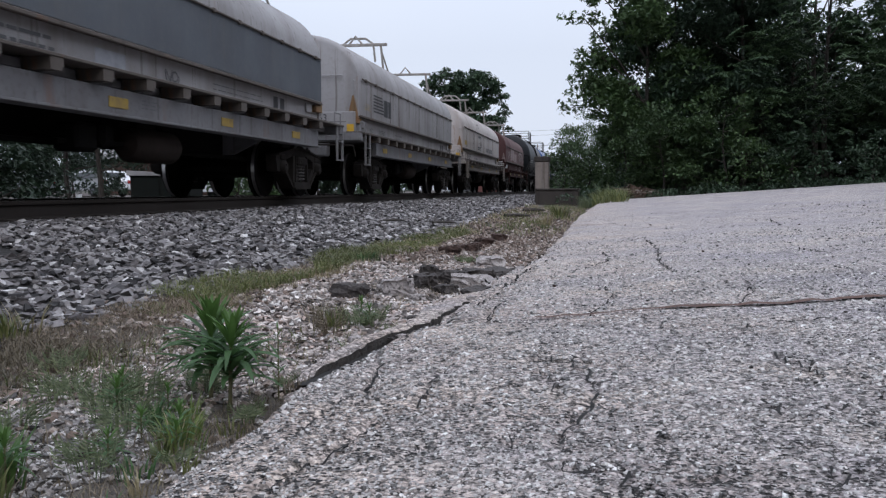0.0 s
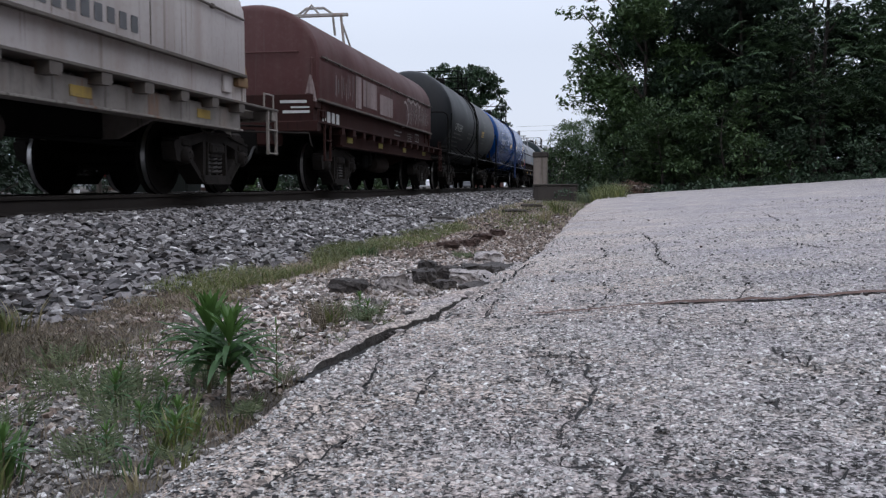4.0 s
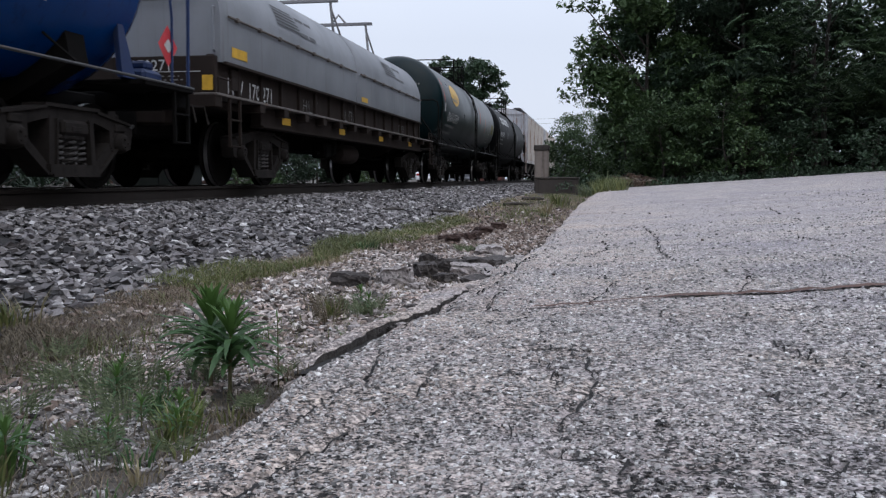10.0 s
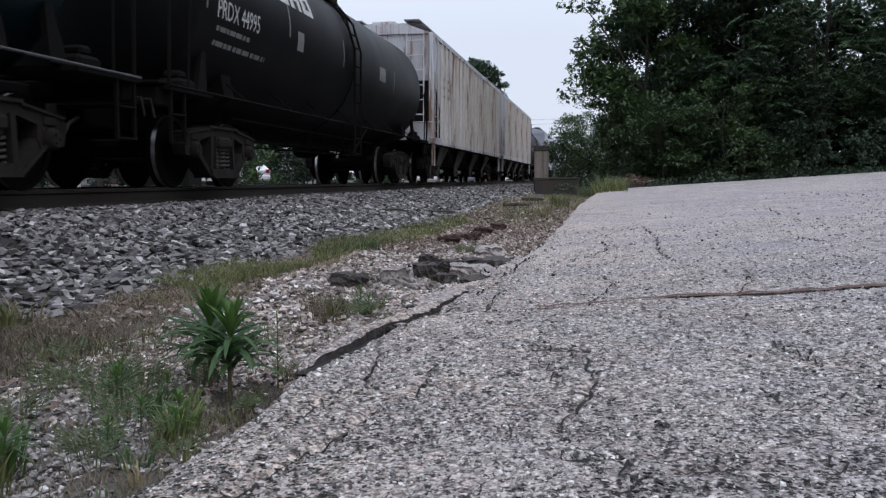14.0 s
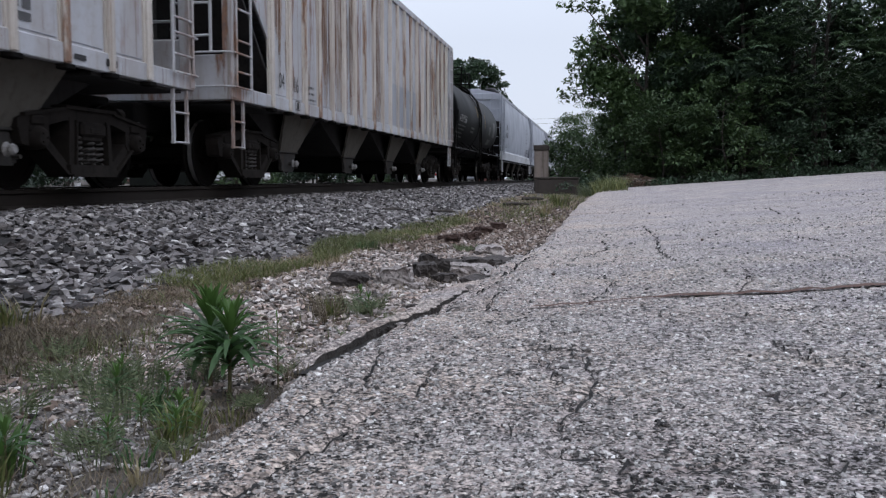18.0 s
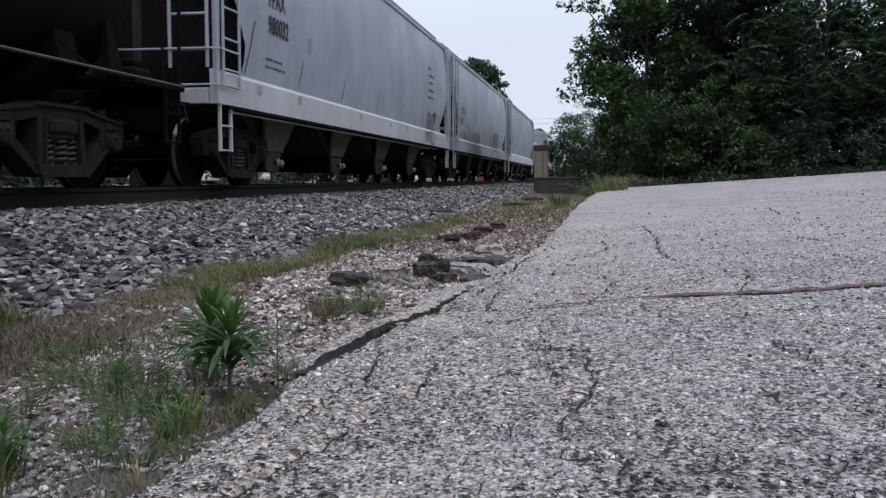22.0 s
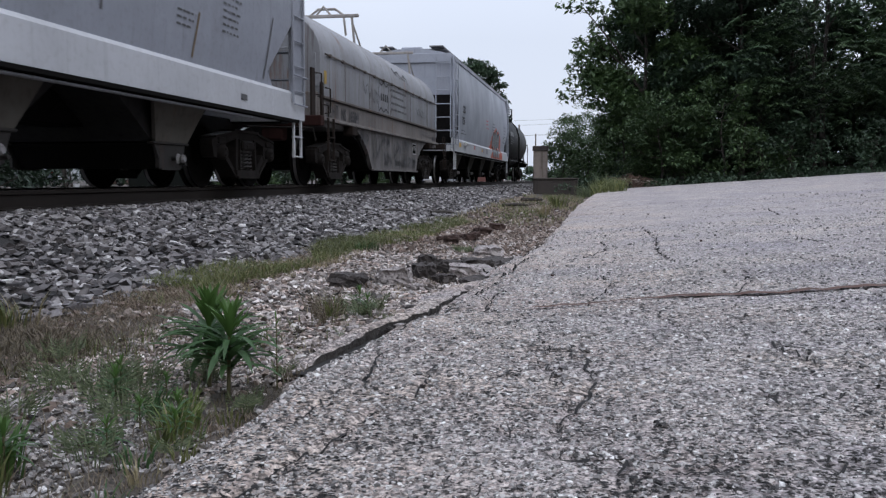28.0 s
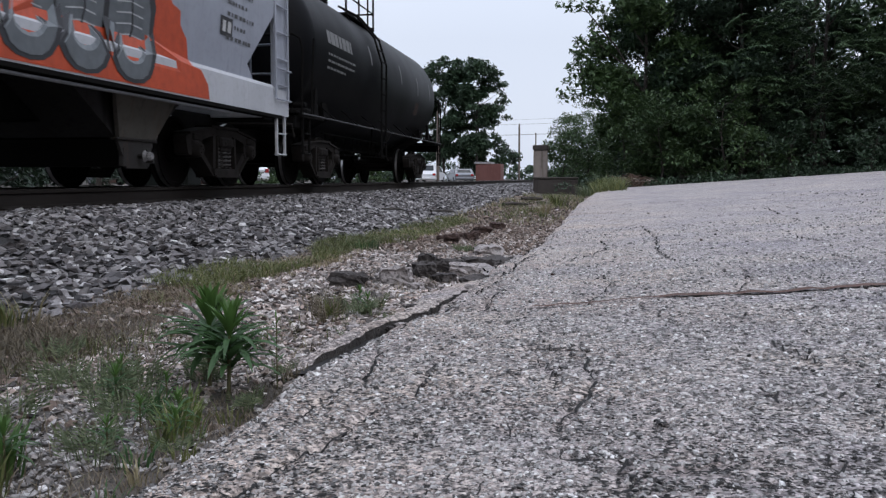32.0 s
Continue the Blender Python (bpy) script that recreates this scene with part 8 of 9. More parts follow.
        if rng.random() < 0.5:
            bow = [(ya + lean + ww * math.sin(q * math.pi / 6) * rng.uniform(0.8, 1.1), top - h_ * (0.1 + 0.55 * q / 6)) for q in range(7)]
        else:
            bow = [(ya + ww * rng.uniform(-0.2, 1.1), z + h_ * rng.uniform(0.0, 1.0)) for q in range(4)]
        stroke(car, bow, mat, surf, 0.032, "graffiti", "angular hand-sprayed tag")
for k in range(22):
    y, z = rng.uniform(-1.9, 2.7), rng.uniform(0.7, 1.0)
    stroke(car, [(y, z), (y + rng.uniform(-0.01, 0.01), z - rng.uniform(0.12, 0.4))], SPRAY, surf, 0.018, "graffiti", "run of dark spray paint")
for y, z, w_, h_ in ((-2.95, 1.85, 1.3, 0.5), (0.2, 2.62, 1.6, 0.3), (2.7, 1.85, 1.2, 0.3)):
    pts = [(y + w_ * (k / 18 + 0.05 * math.cos(k * 1.9)) + rng.uniform(-0.05, 0.05), z + h_ * (0.5 - 0.3 * k / 18 + 0.42 * math.sin(k * 1.35) * rng.uniform(0.4, 1.0))) for k in range(19)]
    stroke(car, pts, SPRAY, surf, 0.028, "graffiti", "angular hand-sprayed tag")
bars(car, [(2.34, 2.78, 0.79, 0.81), (2.34, 2.78, 1.065, 1.085), (2.34, 2.36, 0.81, 1.065), (2.76, 2.78, 0.81, 1.065)], WHITE, surf, "notice")
bars(car, [(2.36, 2.76, 0.81, 1.065)], BLACK, surf, "notice", "black stencilled notice panel")
bars(car, [(2.40 + 0.12 * k, 2.48 + 0.12 * k, 0.90, 1.02) for k in range(3)], DIM, (lambda z: surf(z) + 0.004), "notice")
bars(car, lines_of(2.25, 0.55, 0.5, 0.08, 2, 119), SPRAY, surf)


# ---- trees and shrubs ----
def leaf_cloud(name, clumps, size, mat, seed, per=60, shape=0.45, flat=0.5):
    """Many single leaves in flattish clumps: (x, y, z, radius); leaves hang roughly level."""
    rng, vs = np.random.default_rng(seed), []
    base = np.array([(0, -1, 0), (shape, -0.05, 0.10), (0, 1, -0.15), (-shape, -0.05, 0.10)])
    for x, y, z, r in clumps:
        n = max(6, int(per * (r / 0.6) ** 2))
        d = rng.normal(size=(n, 3))
        d /= np.linalg.norm(d, axis=1, keepdims=True)
        d *= r * rng.uniform(0.1, 1.0, (n, 1)) ** 0.6
        d[:, 2] = d[:, 2] * flat - 0.35 * (d[:, 0] ** 2 + d[:, 1] ** 2) / r
        s = size * rng.uniform(0.55, 1.3, n) * 0.5
        a, tilt, roll = rng.uniform(0, math.tau, n), rng.normal(-0.35, 0.45, n), rng.normal(0, 0.5, n)
        ca, sa, ct, st, cr, sr = np.cos(a), np.sin(a), np.cos(tilt), np.sin(tilt), np.cos(roll), np.sin(roll)
        ey = np.stack([-sa * ct, ca * ct, st], -1)
        ex0, up0 = np.stack([ca, sa, 0 * a], -1), np.stack([sa * st, -ca * st, ct], -1)
        ex, up = ex0 * cr[:, None] + up0 * sr[:, None], up0 * cr[:, None] - ex0 * sr[:, None]
        q = base[None, :, 0, None] * ex[:, None] + base[None, :, 1, None] * ey[:, None] + base[None, :, 2, None] * up[:, None]
        vs.append((q * s[:, None, None] + (d + np.array((x, y, z)))[:, None, :]).reshape(-1, 3))
    v = np.concatenate(vs)
    f = np.arange(len(v)).reshape(-1, 4)
    return quick_mesh(name, v, f, mat)


def tree(x, y, z, height, spread, leaf_mat, seed, label, leaf=0.17, clumps=90, low=0.3, category="tree", per=60, name="tree", lean=(0, 0), r0=0.16, arms=()):
    rng = random.Random(seed)
    t = thing(name, label, category, pose(x, y, z))
    trunk, tips = Shape(), []
    pts = [(lean[0] * q * q + 0.1 * math.sin(q * 5 + seed), lean[1] * q * q + 0.1 * math.cos(q * 4 + seed), height * 0.85 * q - 0.1) for q in (0, 0.2, 0.4, 0.6, 0.8, 1.0)]
    trunk.tube(pts, [r0, r0 * 0.8, r0 * 0.66, r0 * 0.5, r0 * 0.3, r0 * 0.12], 8)
    part("trunk", trunk, BARK, t)
    limbs = Shape()
    for k in range(11):
        q = low * 0.8 + (0.95 - low * 0.8) * k / 10
        base = Vector(pts[min(5, int(q * 5))]).lerp(Vector(pts[min(5, int(q * 5) + 1)]), q * 5 % 1)
        a = k * 2.4 + rng.uniform(-0.5, 0.5)
        reach = spread * rng.uniform(0.55, 0.95) * (1.1 - 0.5 * q)
        tip = base + Vector((math.cos(a) * reach, math.sin(a) * reach, height * rng.uniform(0.05, 0.18)))
        limbs.tube([base, base.lerp(tip, 0.5) + Vector((0, 0, -0.1)), tip], [r0 * 0.35, r0 * 0.2, 0.015], 5)
        tips.append(tip)
    part("limb", limbs, BARK, t)
    cl, lobes = [], []
    for tip in tips:
        lobes.append((tip.x, tip.y, tip.z, spread * rng.uniform(0.22, 0.42)))
    for k in range(9):
        q = low + (1.0 - low) * (k + 0.5) / 9
        a = k * 2.4 + seed
        rr = spread * (1.0 - 0.5 * max(0, (q - 0.55) / 0.45) ** 2) * rng.uniform(0.45, 0.85)
        lobes.append((lean[0] * q * q + math.cos(a) * rr, lean[1] * q * q + math.sin(a) * rr, height * q, spread * rng.uniform(0.3, 0.5)))
    for ax, ay, az, ar in arms:
        fork = pts[max(1, min(4, int(az / height / 0.17) - 1))]
        limbs_to = Shape().tube([fork, (ax * 0.35, ay * 0.4, (fork[2] + az) / 2 + 0.15), (ax * 0.75, ay * 0.7, az - 0.1), (ax, ay, az - 0.15)], [0.045, 0.032, 0.018, 0.006], 5)
        part("branch", limbs_to, BARK, t)
        for q in range(16):
            k = rng.uniform(0.45, 1.0)
            cl.append((ax * k + rng.gauss(0, ar * 0.5), ay * k + rng.gauss(0, ar * 0.4), az + rng.gauss(0, ar * 0.45) - 0.2 * k, rng.uniform(0.15, 0.3)))
    while len(cl) < clumps:
        lx, ly, lz, lr = rng.choice(lobes)
        d = Vector((rng.gauss(0, 1), rng.gauss(0, 1), rng.gauss(0.35, 0.8))).normalized() * lr * rng.uniform(0.55, 1.15)
        cl.append((lx + d.x, ly + d.y, max(0.1, lz + d.z), rng.uniform(0.22, 0.62) * (spread / 2.6 + 0.35)))
    part("crown", leaf_cloud("crown", cl, leaf, leaf_mat, seed, per), None, t)
    return t


# the wood behind the yard
wrng = random.Random(86)
for k, (x, y, h, s, low, n) in enumerate((
        (1.5, 33.5, 9.6, 2.0, 0.10, 480), (2.7, 35.0, 10.5, 2.2, 0.12, 420), (4.9, 33.6, 11.0, 2.4, 0.22, 420), (5.7, 34.6, 11.5, 1.6, 0.24, 270),
        (10.25, 33.0, 11.0, 1.7, 0.2, 330), (11.8, 34.6, 11.0, 2.4, 0.2, 380), (14.2, 34.0, 11.0, 2.7, 0.2, 340))):
    # the two middle crowns take the shaded leaf tone for their deep shadow
    tree(x, y, ground_z(x, y), h, s, LEAF_LIT if k in (0, 5) else LEAF_DARK if k in (2, 3) else LEAF, 200 + k, "tall dark-leaved tree at the edge of the yard", leaf=0.22, clumps=n, low=low, per=95, r0=0.11,
         arms=((-2.85, -1.5, 6.3, 0.5), (-2.75, -1.4, 3.45, 0.4), (-2.35, -1.0, 5.2, 0.4), (-2.45, -1.2, 4.3, 0.35), (-2.15, -1, 7.2, 0.5)) if k == 0 else ())
for k, (x, y, h, s, n) in enumerate(((3.4, 39.5, 5.8, 2.3, 150), (5.9, 39.0, 9.5, 2.2, 170), (9.4, 40.0, 6.6, 2.5, 240), (13.2, 39.0, 12.0, 2.8, 240), (16.5, 38.0, 12.0, 3.2, 150))):
    tree(x, y, ground_z(x, y), h, s, LEAF, 215 + k, "dark tree deep in the wood", leaf=0.34, clumps=n, low=0.05, per=50)
for k, (x, y, h) in enumerate(((7.75, 35.6, 11.0), (8.35, 36.4, 10.0), (7.2, 36.8, 10.5))):
    tree(x, y, ground_z(x, y), h, 1.25, LEAF_DARK, 222 + k, "slender dark tree with a bare trunk in the wood", leaf=0.2, clumps=15, low=0.42, per=60, r0=0.13)
for k, (x, y, h, s, n) in enumerate(((-1.5, 38, 2.2, 1.1, 70), (-0.5, 36, 2.0, 1.2, 100), (0.8, 33.5, 3.0, 1.3, 90), (2.0, 31.4, 3.0, 1.4, 90), (4.0, 31.0, 3.2, 1.5, 100), (6.2, 31.0, 1.9, 1.3, 70),
                                     (8.6, 30.8, 1.5, 1.3, 60), (11.0, 30.8, 1.7, 1.4, 60), (13.2, 30.6, 2.4, 1.5, 70), (-1.2, 47, 3.6, 1.6, 80), (-0.6, 62, 5, 2.4, 90), (-1.0, 85, 5, 2.6, 80))):
    tree(x, y, ground_z(x, y), h, s, LEAF_LIT if k < 5 or k > 8 else LEAF, 230 + k, "leafy green shrub at the edge of the wood", leaf=0.15, clumps=n, low=0.04, category="shrub", per=110, name="shrub", r0=0.05)
# darkened leaf colour stands in for the shade deep in the wood
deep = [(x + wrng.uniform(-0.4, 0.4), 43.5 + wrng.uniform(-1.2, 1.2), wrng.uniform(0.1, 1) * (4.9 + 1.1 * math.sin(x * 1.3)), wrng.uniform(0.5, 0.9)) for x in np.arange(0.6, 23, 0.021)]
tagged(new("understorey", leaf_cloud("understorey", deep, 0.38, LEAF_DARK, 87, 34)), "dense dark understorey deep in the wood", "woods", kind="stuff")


def fronds(name, label, spots, mat, seed):
    """Long leaves of paired leaflets, each hanging out from a twig: (x, y, z, spread, count)."""
    rng, vs = random.Random(seed), []
    for x, y, z, r, count in spots:
        for k in range(count):
            a, ln = rng.uniform(0, math.tau), rng.uniform(0.28, 0.62)
            bx, by, bz = x + rng.gauss(0, r * 0.5), y + rng.gauss(0, r * 0.4), z + rng.gauss(0, r * 0.32)
            drop, cx, sx = rng.uniform(0.2, 0.9), math.cos(a), math.sin(a)
            for q in range(7):
                t = 0.12 + 0.88 * q / 6
                px, py, pz = bx + cx * ln * t, by + sx * ln * t, bz + ln * (0.25 * t - drop * t * t)
                lw = (0.17 * math.sin(math.pi * (0.15 + 0.75 * t)) + 0.03) * rng.uniform(0.6, 1.25)
                for sd in (-1, 1):
                    ex, ey, ez = px - sd * sx * lw + cx * lw * 0.35, py + sd * cx * lw + sx * lw * 0.35, pz - lw * rng.uniform(0.1, 0.8)
                    w = 0.040 * rng.uniform(0.6, 1.2)
                    mx, my, mz = (px + ex) / 2, (py + ey) / 2, (pz + ez) / 2 + 0.012
                    vs += [(px, py, pz), (mx + cx * w, my + sx * w, mz), (ex, ey, ez), (mx - cx * w, my - sx * w, mz)]
    v = np.array(vs)
    tagged(new(name, quick_mesh(name, v, np.arange(len(v)).reshape(-1, 4), mat)), label, "foliage", kind="stuff")


frng = random.Random(90)
fronds("pinnate_foliage", "hanging pinnate leaves along the edge of the wood", [(7.2 + frng.gauss(0, 0.9), 30.9 + frng.uniform(-0.4, 0.6), 3.4 + frng.gauss(0, 0.6), 0.8, 9) for _ in range(16)] + [(5.0 + frng.gauss(0, 0.7), 31.2 + frng.uniform(-0.3, 0.5), 4.6 + frng.gauss(0, 0.5), 0.7, 8) for _ in range(10)] + [(2.4 + frng.gauss(0, 0.6), 30.6, 2.2 + frng.gauss(0, 0.35), 0.6, 7) for _ in range(7)] + [(8.9 + frng.gauss(0, 0.6), 30.8, 5.4 + frng.gauss(0, 0.8), 0.8, 8) for _ in range(10)] + [(8.6 + frng.gauss(0, 0.7), 30.7 + frng.uniform(-0.4, 0.3), 4.1 + frng.gauss(0, 0.7), 0.8, 9) for _ in range(14)] + [(9.5 + frng.gauss(0, 0.35), 30.9, 6.2 + frng.gauss(0, 0.9), 0.7, 9) for _ in range(16)] + [(6.2 + frng.gauss(0, 0.6), 31.2, 6.0 + frng.gauss(0, 0.7), 0.8, 8) for _ in range(12)] + [(10.2 + frng.gauss(0, 0.6), 30.6, 2.6 + frng.gauss(0, 0.8), 0.7, 7) for _ in range(10)], FROND, 91)
heap, hrng = Shape(), random.Random(92)
for k in range(150):
    x, y, a, ln = hrng.gauss(1.0, 0.45), hrng.gauss(30.0, 0.3), hrng.uniform(0, math.tau), hrng.uniform(0.2, 0.7)
    z = ground_z(x, y) + max(0.02, 0.45 - 0.5 * abs(x - 1.0)) * hrng.uniform(0.1, 1.0)
    heap.tube([(x, y, z), (x + math.cos(a) * ln * 0.5, y + math.sin(a) * ln * 0.5, z + hrng.uniform(0, 0.1)), (x + math.cos(a) * ln, y + math.sin(a) * ln, max(ground_z(x, y), z + hrng.uniform(-0.12, 0.12)))], [0.018, 0.014, 0.006], 4)
solid("dead_brushwood", heap, DEAD_TWIG, "dead rusty-brown brushwood under the shrubs", "brushwood", kind="stuff")
# across the track
tree(-13.4, 100, 0.3, 12.6, 3.5, LEAF, 260, "broad tree across the track", leaf=0.5, clumps=260, low=0.14, per=40)
tree(-17.6, 103, 0.3, 13.0, 3.6, LEAF, 261, "broad tree across the track", leaf=0.5, clumps=240, low=0.12, per=40)
for k, (x, y, h, s) in enumerate(((-11.6, 12.8, 3.4, 1.5), (-13.4, 15.5, 3.8, 1.7), (-14.4, 18.5, 3.6, 1.6), (-15.8, 21.0, 4.0, 1.7), (-15.9, 23.0, 3.0, 1.3), (-12.6, 30.0, 1.5, 0.9), (-14.6, 37.0, 1.8, 1.1), (-23, 36, 3.5, 1.9),
                                  (-27, 43, 4, 2.2), (-33, 50, 5.5, 3), (-12.0, 47, 1.3, 0.9), (-38, 66, 7, 4), (-26, 75, 6, 3.5))):
    # shaded leaf colour holds back the open sky's light on most of these
    tree(x, y, ground_z(x, y), h, s, LEAF_LIT if k in (5, 6, 10) else LEAF_DARK, 270 + k, "leafy shrub across the track", leaf=0.22, clumps=150 if k < 5 else 60, low=0.05, category="shrub", per=60, name="shrub", r0=0.06)
for k, (x, y, h, s) in enumerate(((-19.0, 32.0, 6.0, 2.3), (-16.4, 33.0, 5.6, 2.1), (-21.5, 34.0, 6.5, 2.4))):
    tree(x, y, ground_z(x, y), h, s, LEAF_DARK, 290 + k, "dark tree with a bare trunk across the track", leaf=0.22, clumps=130, low=0.30, per=70, r0=0.12)
for k in range(8):
    x, y = -25.5 + 1.35 * k, 60 + 2.0 * math.sin(k * 2.1)
    tree(x, y, ground_z(x, y), 4.6 + 0.9 * math.sin(k * 1.7), 1.9, LEAF_DARK, 310 + k, "dense dark shrub in a row across the track", leaf=0.3, clumps=110, low=0.03, category="shrub", per=45, name="shrub", r0=0.07)
rng = random.Random(77)
far = [(x + rng.uniform(-2, 2), 205 + rng.uniform(-14, 14) + abs(x) * 0.1, 0.5 + rng.uniform(0, 1) ** 1.3 * (5.2 + 2.5 * math.sin(x * 0.13)), rng.uniform(1.0, 2.0)) for x in np.arange(-190, 90, 0.45)]
tagged(new("far_woods", leaf_cloud("far_woods", far, 0.9, LEAF, 88, 10)), "distant dark line of trees", "woods", kind="stuff")
# unseen foliage added beside and behind the yard to block low skylight
side = [(17.5 + rng.uniform(-1.2, 2.5), y + rng.uniform(-1, 1), 0.8 + rng.uniform(0, 1) * 10.5, rng.uniform(0.8, 1.6)) for y in np.arange(-26, 33, 0.11)]
back = [(x + rng.uniform(-1, 1), -26 + rng.uniform(-2, 1), 0.3 + rng.uniform(0, 1) * 9.5, rng.uniform(0.9, 1.7)) for x in np.arange(-2.5, 18, 0.13)]
tagged(new("wood", leaf_cloud("wood", side + back, 0.55, LEAF, 89, 22)), "unseen added foliage that blocks low skylight beside the yard", "woods", kind="stuff")


# ---- grass and weeds ----
def blades(name, areas, mat, seed):
    """Bent grass blades; areas: x0, x1, y0, y1, count, shortest, longest, width, patchiness."""
    rng, vs = np.random.default_rng(seed), []
    for x0, x1, y0, y1, n, h0, h1, w, patchy in areas:
        x, y = rng.uniform(x0, x1, n), rng.uniform(y0, y1, n)
        keep = np.array([noise.noise((a * 1.9, b * 1.1, seed * 1.7)) > patchy for a, b in zip(x, y)])
        x, y = x[keep], y[keep]
        n = len(x)
        z = np.array([ground_z(a, b) if a < rough_edge(b) else yard_z(a, b) for a, b in zip(x, y)]) - 0.01
        h, a = rng.uniform(h0, h1, n), rng.uniform(0, math.tau, n)
        lean, ww = rng.uniform(0.2, 1.4, n) * h, w * rng.uniform(0.6, 1.3, n)
        side = np.stack([-np.sin(a), np.cos(a), 0 * a], -1) * ww[:, None] / 2
        fwd = np.stack([np.cos(a), np.sin(a), 0 * a], -1)
        p0 = np.stack([x, y, z], -1)
        p1 = p0 + fwd * (lean * 0.3)[:, None] + np.stack([0 * h, 0 * h, h * 0.6], -1)
        p2 = p0 + fwd * lean[:, None] + np.stack([0 * h, 0 * h, h], -1)
        vs.append(np.stack([p0 - side, p0 + side, p1 + side * 0.8, p1 - side * 0.8, p1 - side * 0.8, p1 + side * 0.8, p2 + side * 0.1, p2 - side * 0.1], 1).reshape(-1, 3))
    v = np.concatenate(vs)
    return quick_mesh(name, v, np.arange(len(v)).reshape(-1, 4), mat)


tagged(new("grass", blades("grass", ((-2.55, -2.08, 4.7, 9, 11000, 0.02, 0.10, 0.0045, -0.12), (-2.5, -1.9, 9, 14, 6000, 0.03, 0.085, 0.007, -0.1), (-2.2, -0.35, 13, 29, 5000, 0.05, 0.15, 0.011, 0.05), (-2.45, -1.7, 2.4, 4.4, 1800, 0.03, 0.09, 0.0035, 0.05),
                                   (-1.6, -0.75, 1.3, 5.0, 700, 0.03, 0.08, 0.0035, 0.25), (-0.2, 0.7, 24, 30, 1200, 0.12, 0.4, 0.02, -0.3)), GRASS, 41)), "patchy green grass beside the ballast", "grass", kind="stuff")
tagged(new("dry_grass", blades("dry_grass", ((-2.52, -1.98, 4.3, 9, 7000, 0.02, 0.07, 0.0042, -0.1), (-2.5, -1.85, 9, 14, 4500, 0.03, 0.065, 0.006, -0.1), (-2.4, -0.5, 13, 28, 3600, 0.04, 0.12, 0.010, 0.0), (-1.9, -0.9, 2, 6, 700, 0.03, 0.07, 0.0035, 0.2)), STRAW, 43)),
       "dry straw-coloured grass at the foot of the ballast", "grass", kind="stuff")
tagged(new("dead_grass", blades("dead_grass", ((-1.12, -0.90, 1.4, 2.75, 2600, 0.01, 0.045, 0.003, -0.3), (-2.46, -2.0, 3.0, 4.9, 11000, 0.012, 0.05, 0.0036, -0.7), (-2.48, -1.85, 2.0, 4.8, 15000, 0.012, 0.06, 0.0036, -0.15), (-2.5, -2.0, 4.6, 9, 4000, 0.02, 0.05, 0.0035, -0.2), (-1.85, -0.95, 1.3, 4, 2600, 0.012, 0.055, 0.0034, 0.05), (-2.6, -1.2, -9, 2.2, 7000, 0.03, 0.09, 0.006, -0.1), (-1.6, -0.9, 4, 9, 2500, 0.02, 0.06, 0.004, 0.1)), BROWN_STRAW, 44)),
       "matted brown dead grass between ballast and gravel", "grass", kind="stuff")
urng = random.Random(45)
tagged(new("undergrowth", leaf_cloud("undergrowth", [(x + urng.uniform(-0.3, 0.3), 28.7 + 2.4 * urng.random() ** 0.8, ground_z(x, 29.5) + urng.uniform(0.05, 0.22) + 0.12 * noise.noise((x, 0, 3)), urng.uniform(0.18, 0.4)) for x in np.arange(0.3, 14, 0.045)] + [(urng.uniform(-1.5, 0.6), urng.uniform(29.5, 36), ground_z(-0.5, 32) + urng.uniform(0.1, 0.4), urng.uniform(0.2, 0.4)) for _ in range(70)], 0.13, LEAF, 45, 110)), "low green undergrowth along the yard's far edge", "undergrowth", kind="stuff")


def leaf_mesh(length, width, droop, mat, name="leaf"):
    """A narrow bent leaf from the origin along +y, folded along its midrib."""
    vs, fs, n = [], [], 6
    for k in range(n + 1):
        t = k / n
        w = width * math.sin(math.pi * min(1, 0.12 + t * 0.88)) ** 0.8 / 2
        y, z = length * t * (1 - 0.15 * t), length * (0.45 * t - droop * t * t)
        vs += [(-w, y, z + w * 0.35), (0, y, z), (w, y, z + w * 0.35)]
    for k in range(n):
        b = 3 * k
        fs += [(b, b + 1, b + 4, b + 3), (b + 1, b + 2, b + 5, b + 4)]
    return Shape().add(vs, fs).mesh(name, mat, True)


WEED_LEAVES = [leaf_mesh(0.140, 0.0155, d, WEED) for d in (0.22, 0.42, 0.62)]
TOP_LEAVES = [leaf_mesh(0.105, 0.016, d, WEED_TOP) for d in (0.05, 0.25)]


def horseweed(x, y, h, n, seed, size=1.0, label="tall green weed with narrow drooping leaves", lean=(0.0, 0.0)):
    rng = random.Random(seed)
    z = ground_z(x, y)
    t = thing("weed_plant", label, "weed", pose(x, y, z))
    part("stem", Shape().tube([(0, 0, -0.03), (lean[0] * 0.4, lean[1] * 0.4, h * 0.5), (lean[0], lean[1], h * 0.92)], [0.006 * size, 0.005 * size, 0.002], 6), STEM, t)
    for k in range(n):
        q = 0.36 + 0.62 * (k / n) ** 0.9
        top = q > 0.74
        s = size * (0.75 + 0.5 * math.sin(math.pi * min(1, q * 1.05))) * rng.uniform(0.85, 1.15)
        m = pose(lean[0] * q, lean[1] * q, h * q * 0.95, 25 * (q - 0.4) + rng.uniform(-8, 8) + (25 if top else 0), 0, k * 137.5 + rng.uniform(-12, 12)) @ Matrix.Scale(s, 4)
        part("leaf", (TOP_LEAVES if top else WEED_LEAVES)[k % (2 if top else 3)], None, t, at=m)
    return t


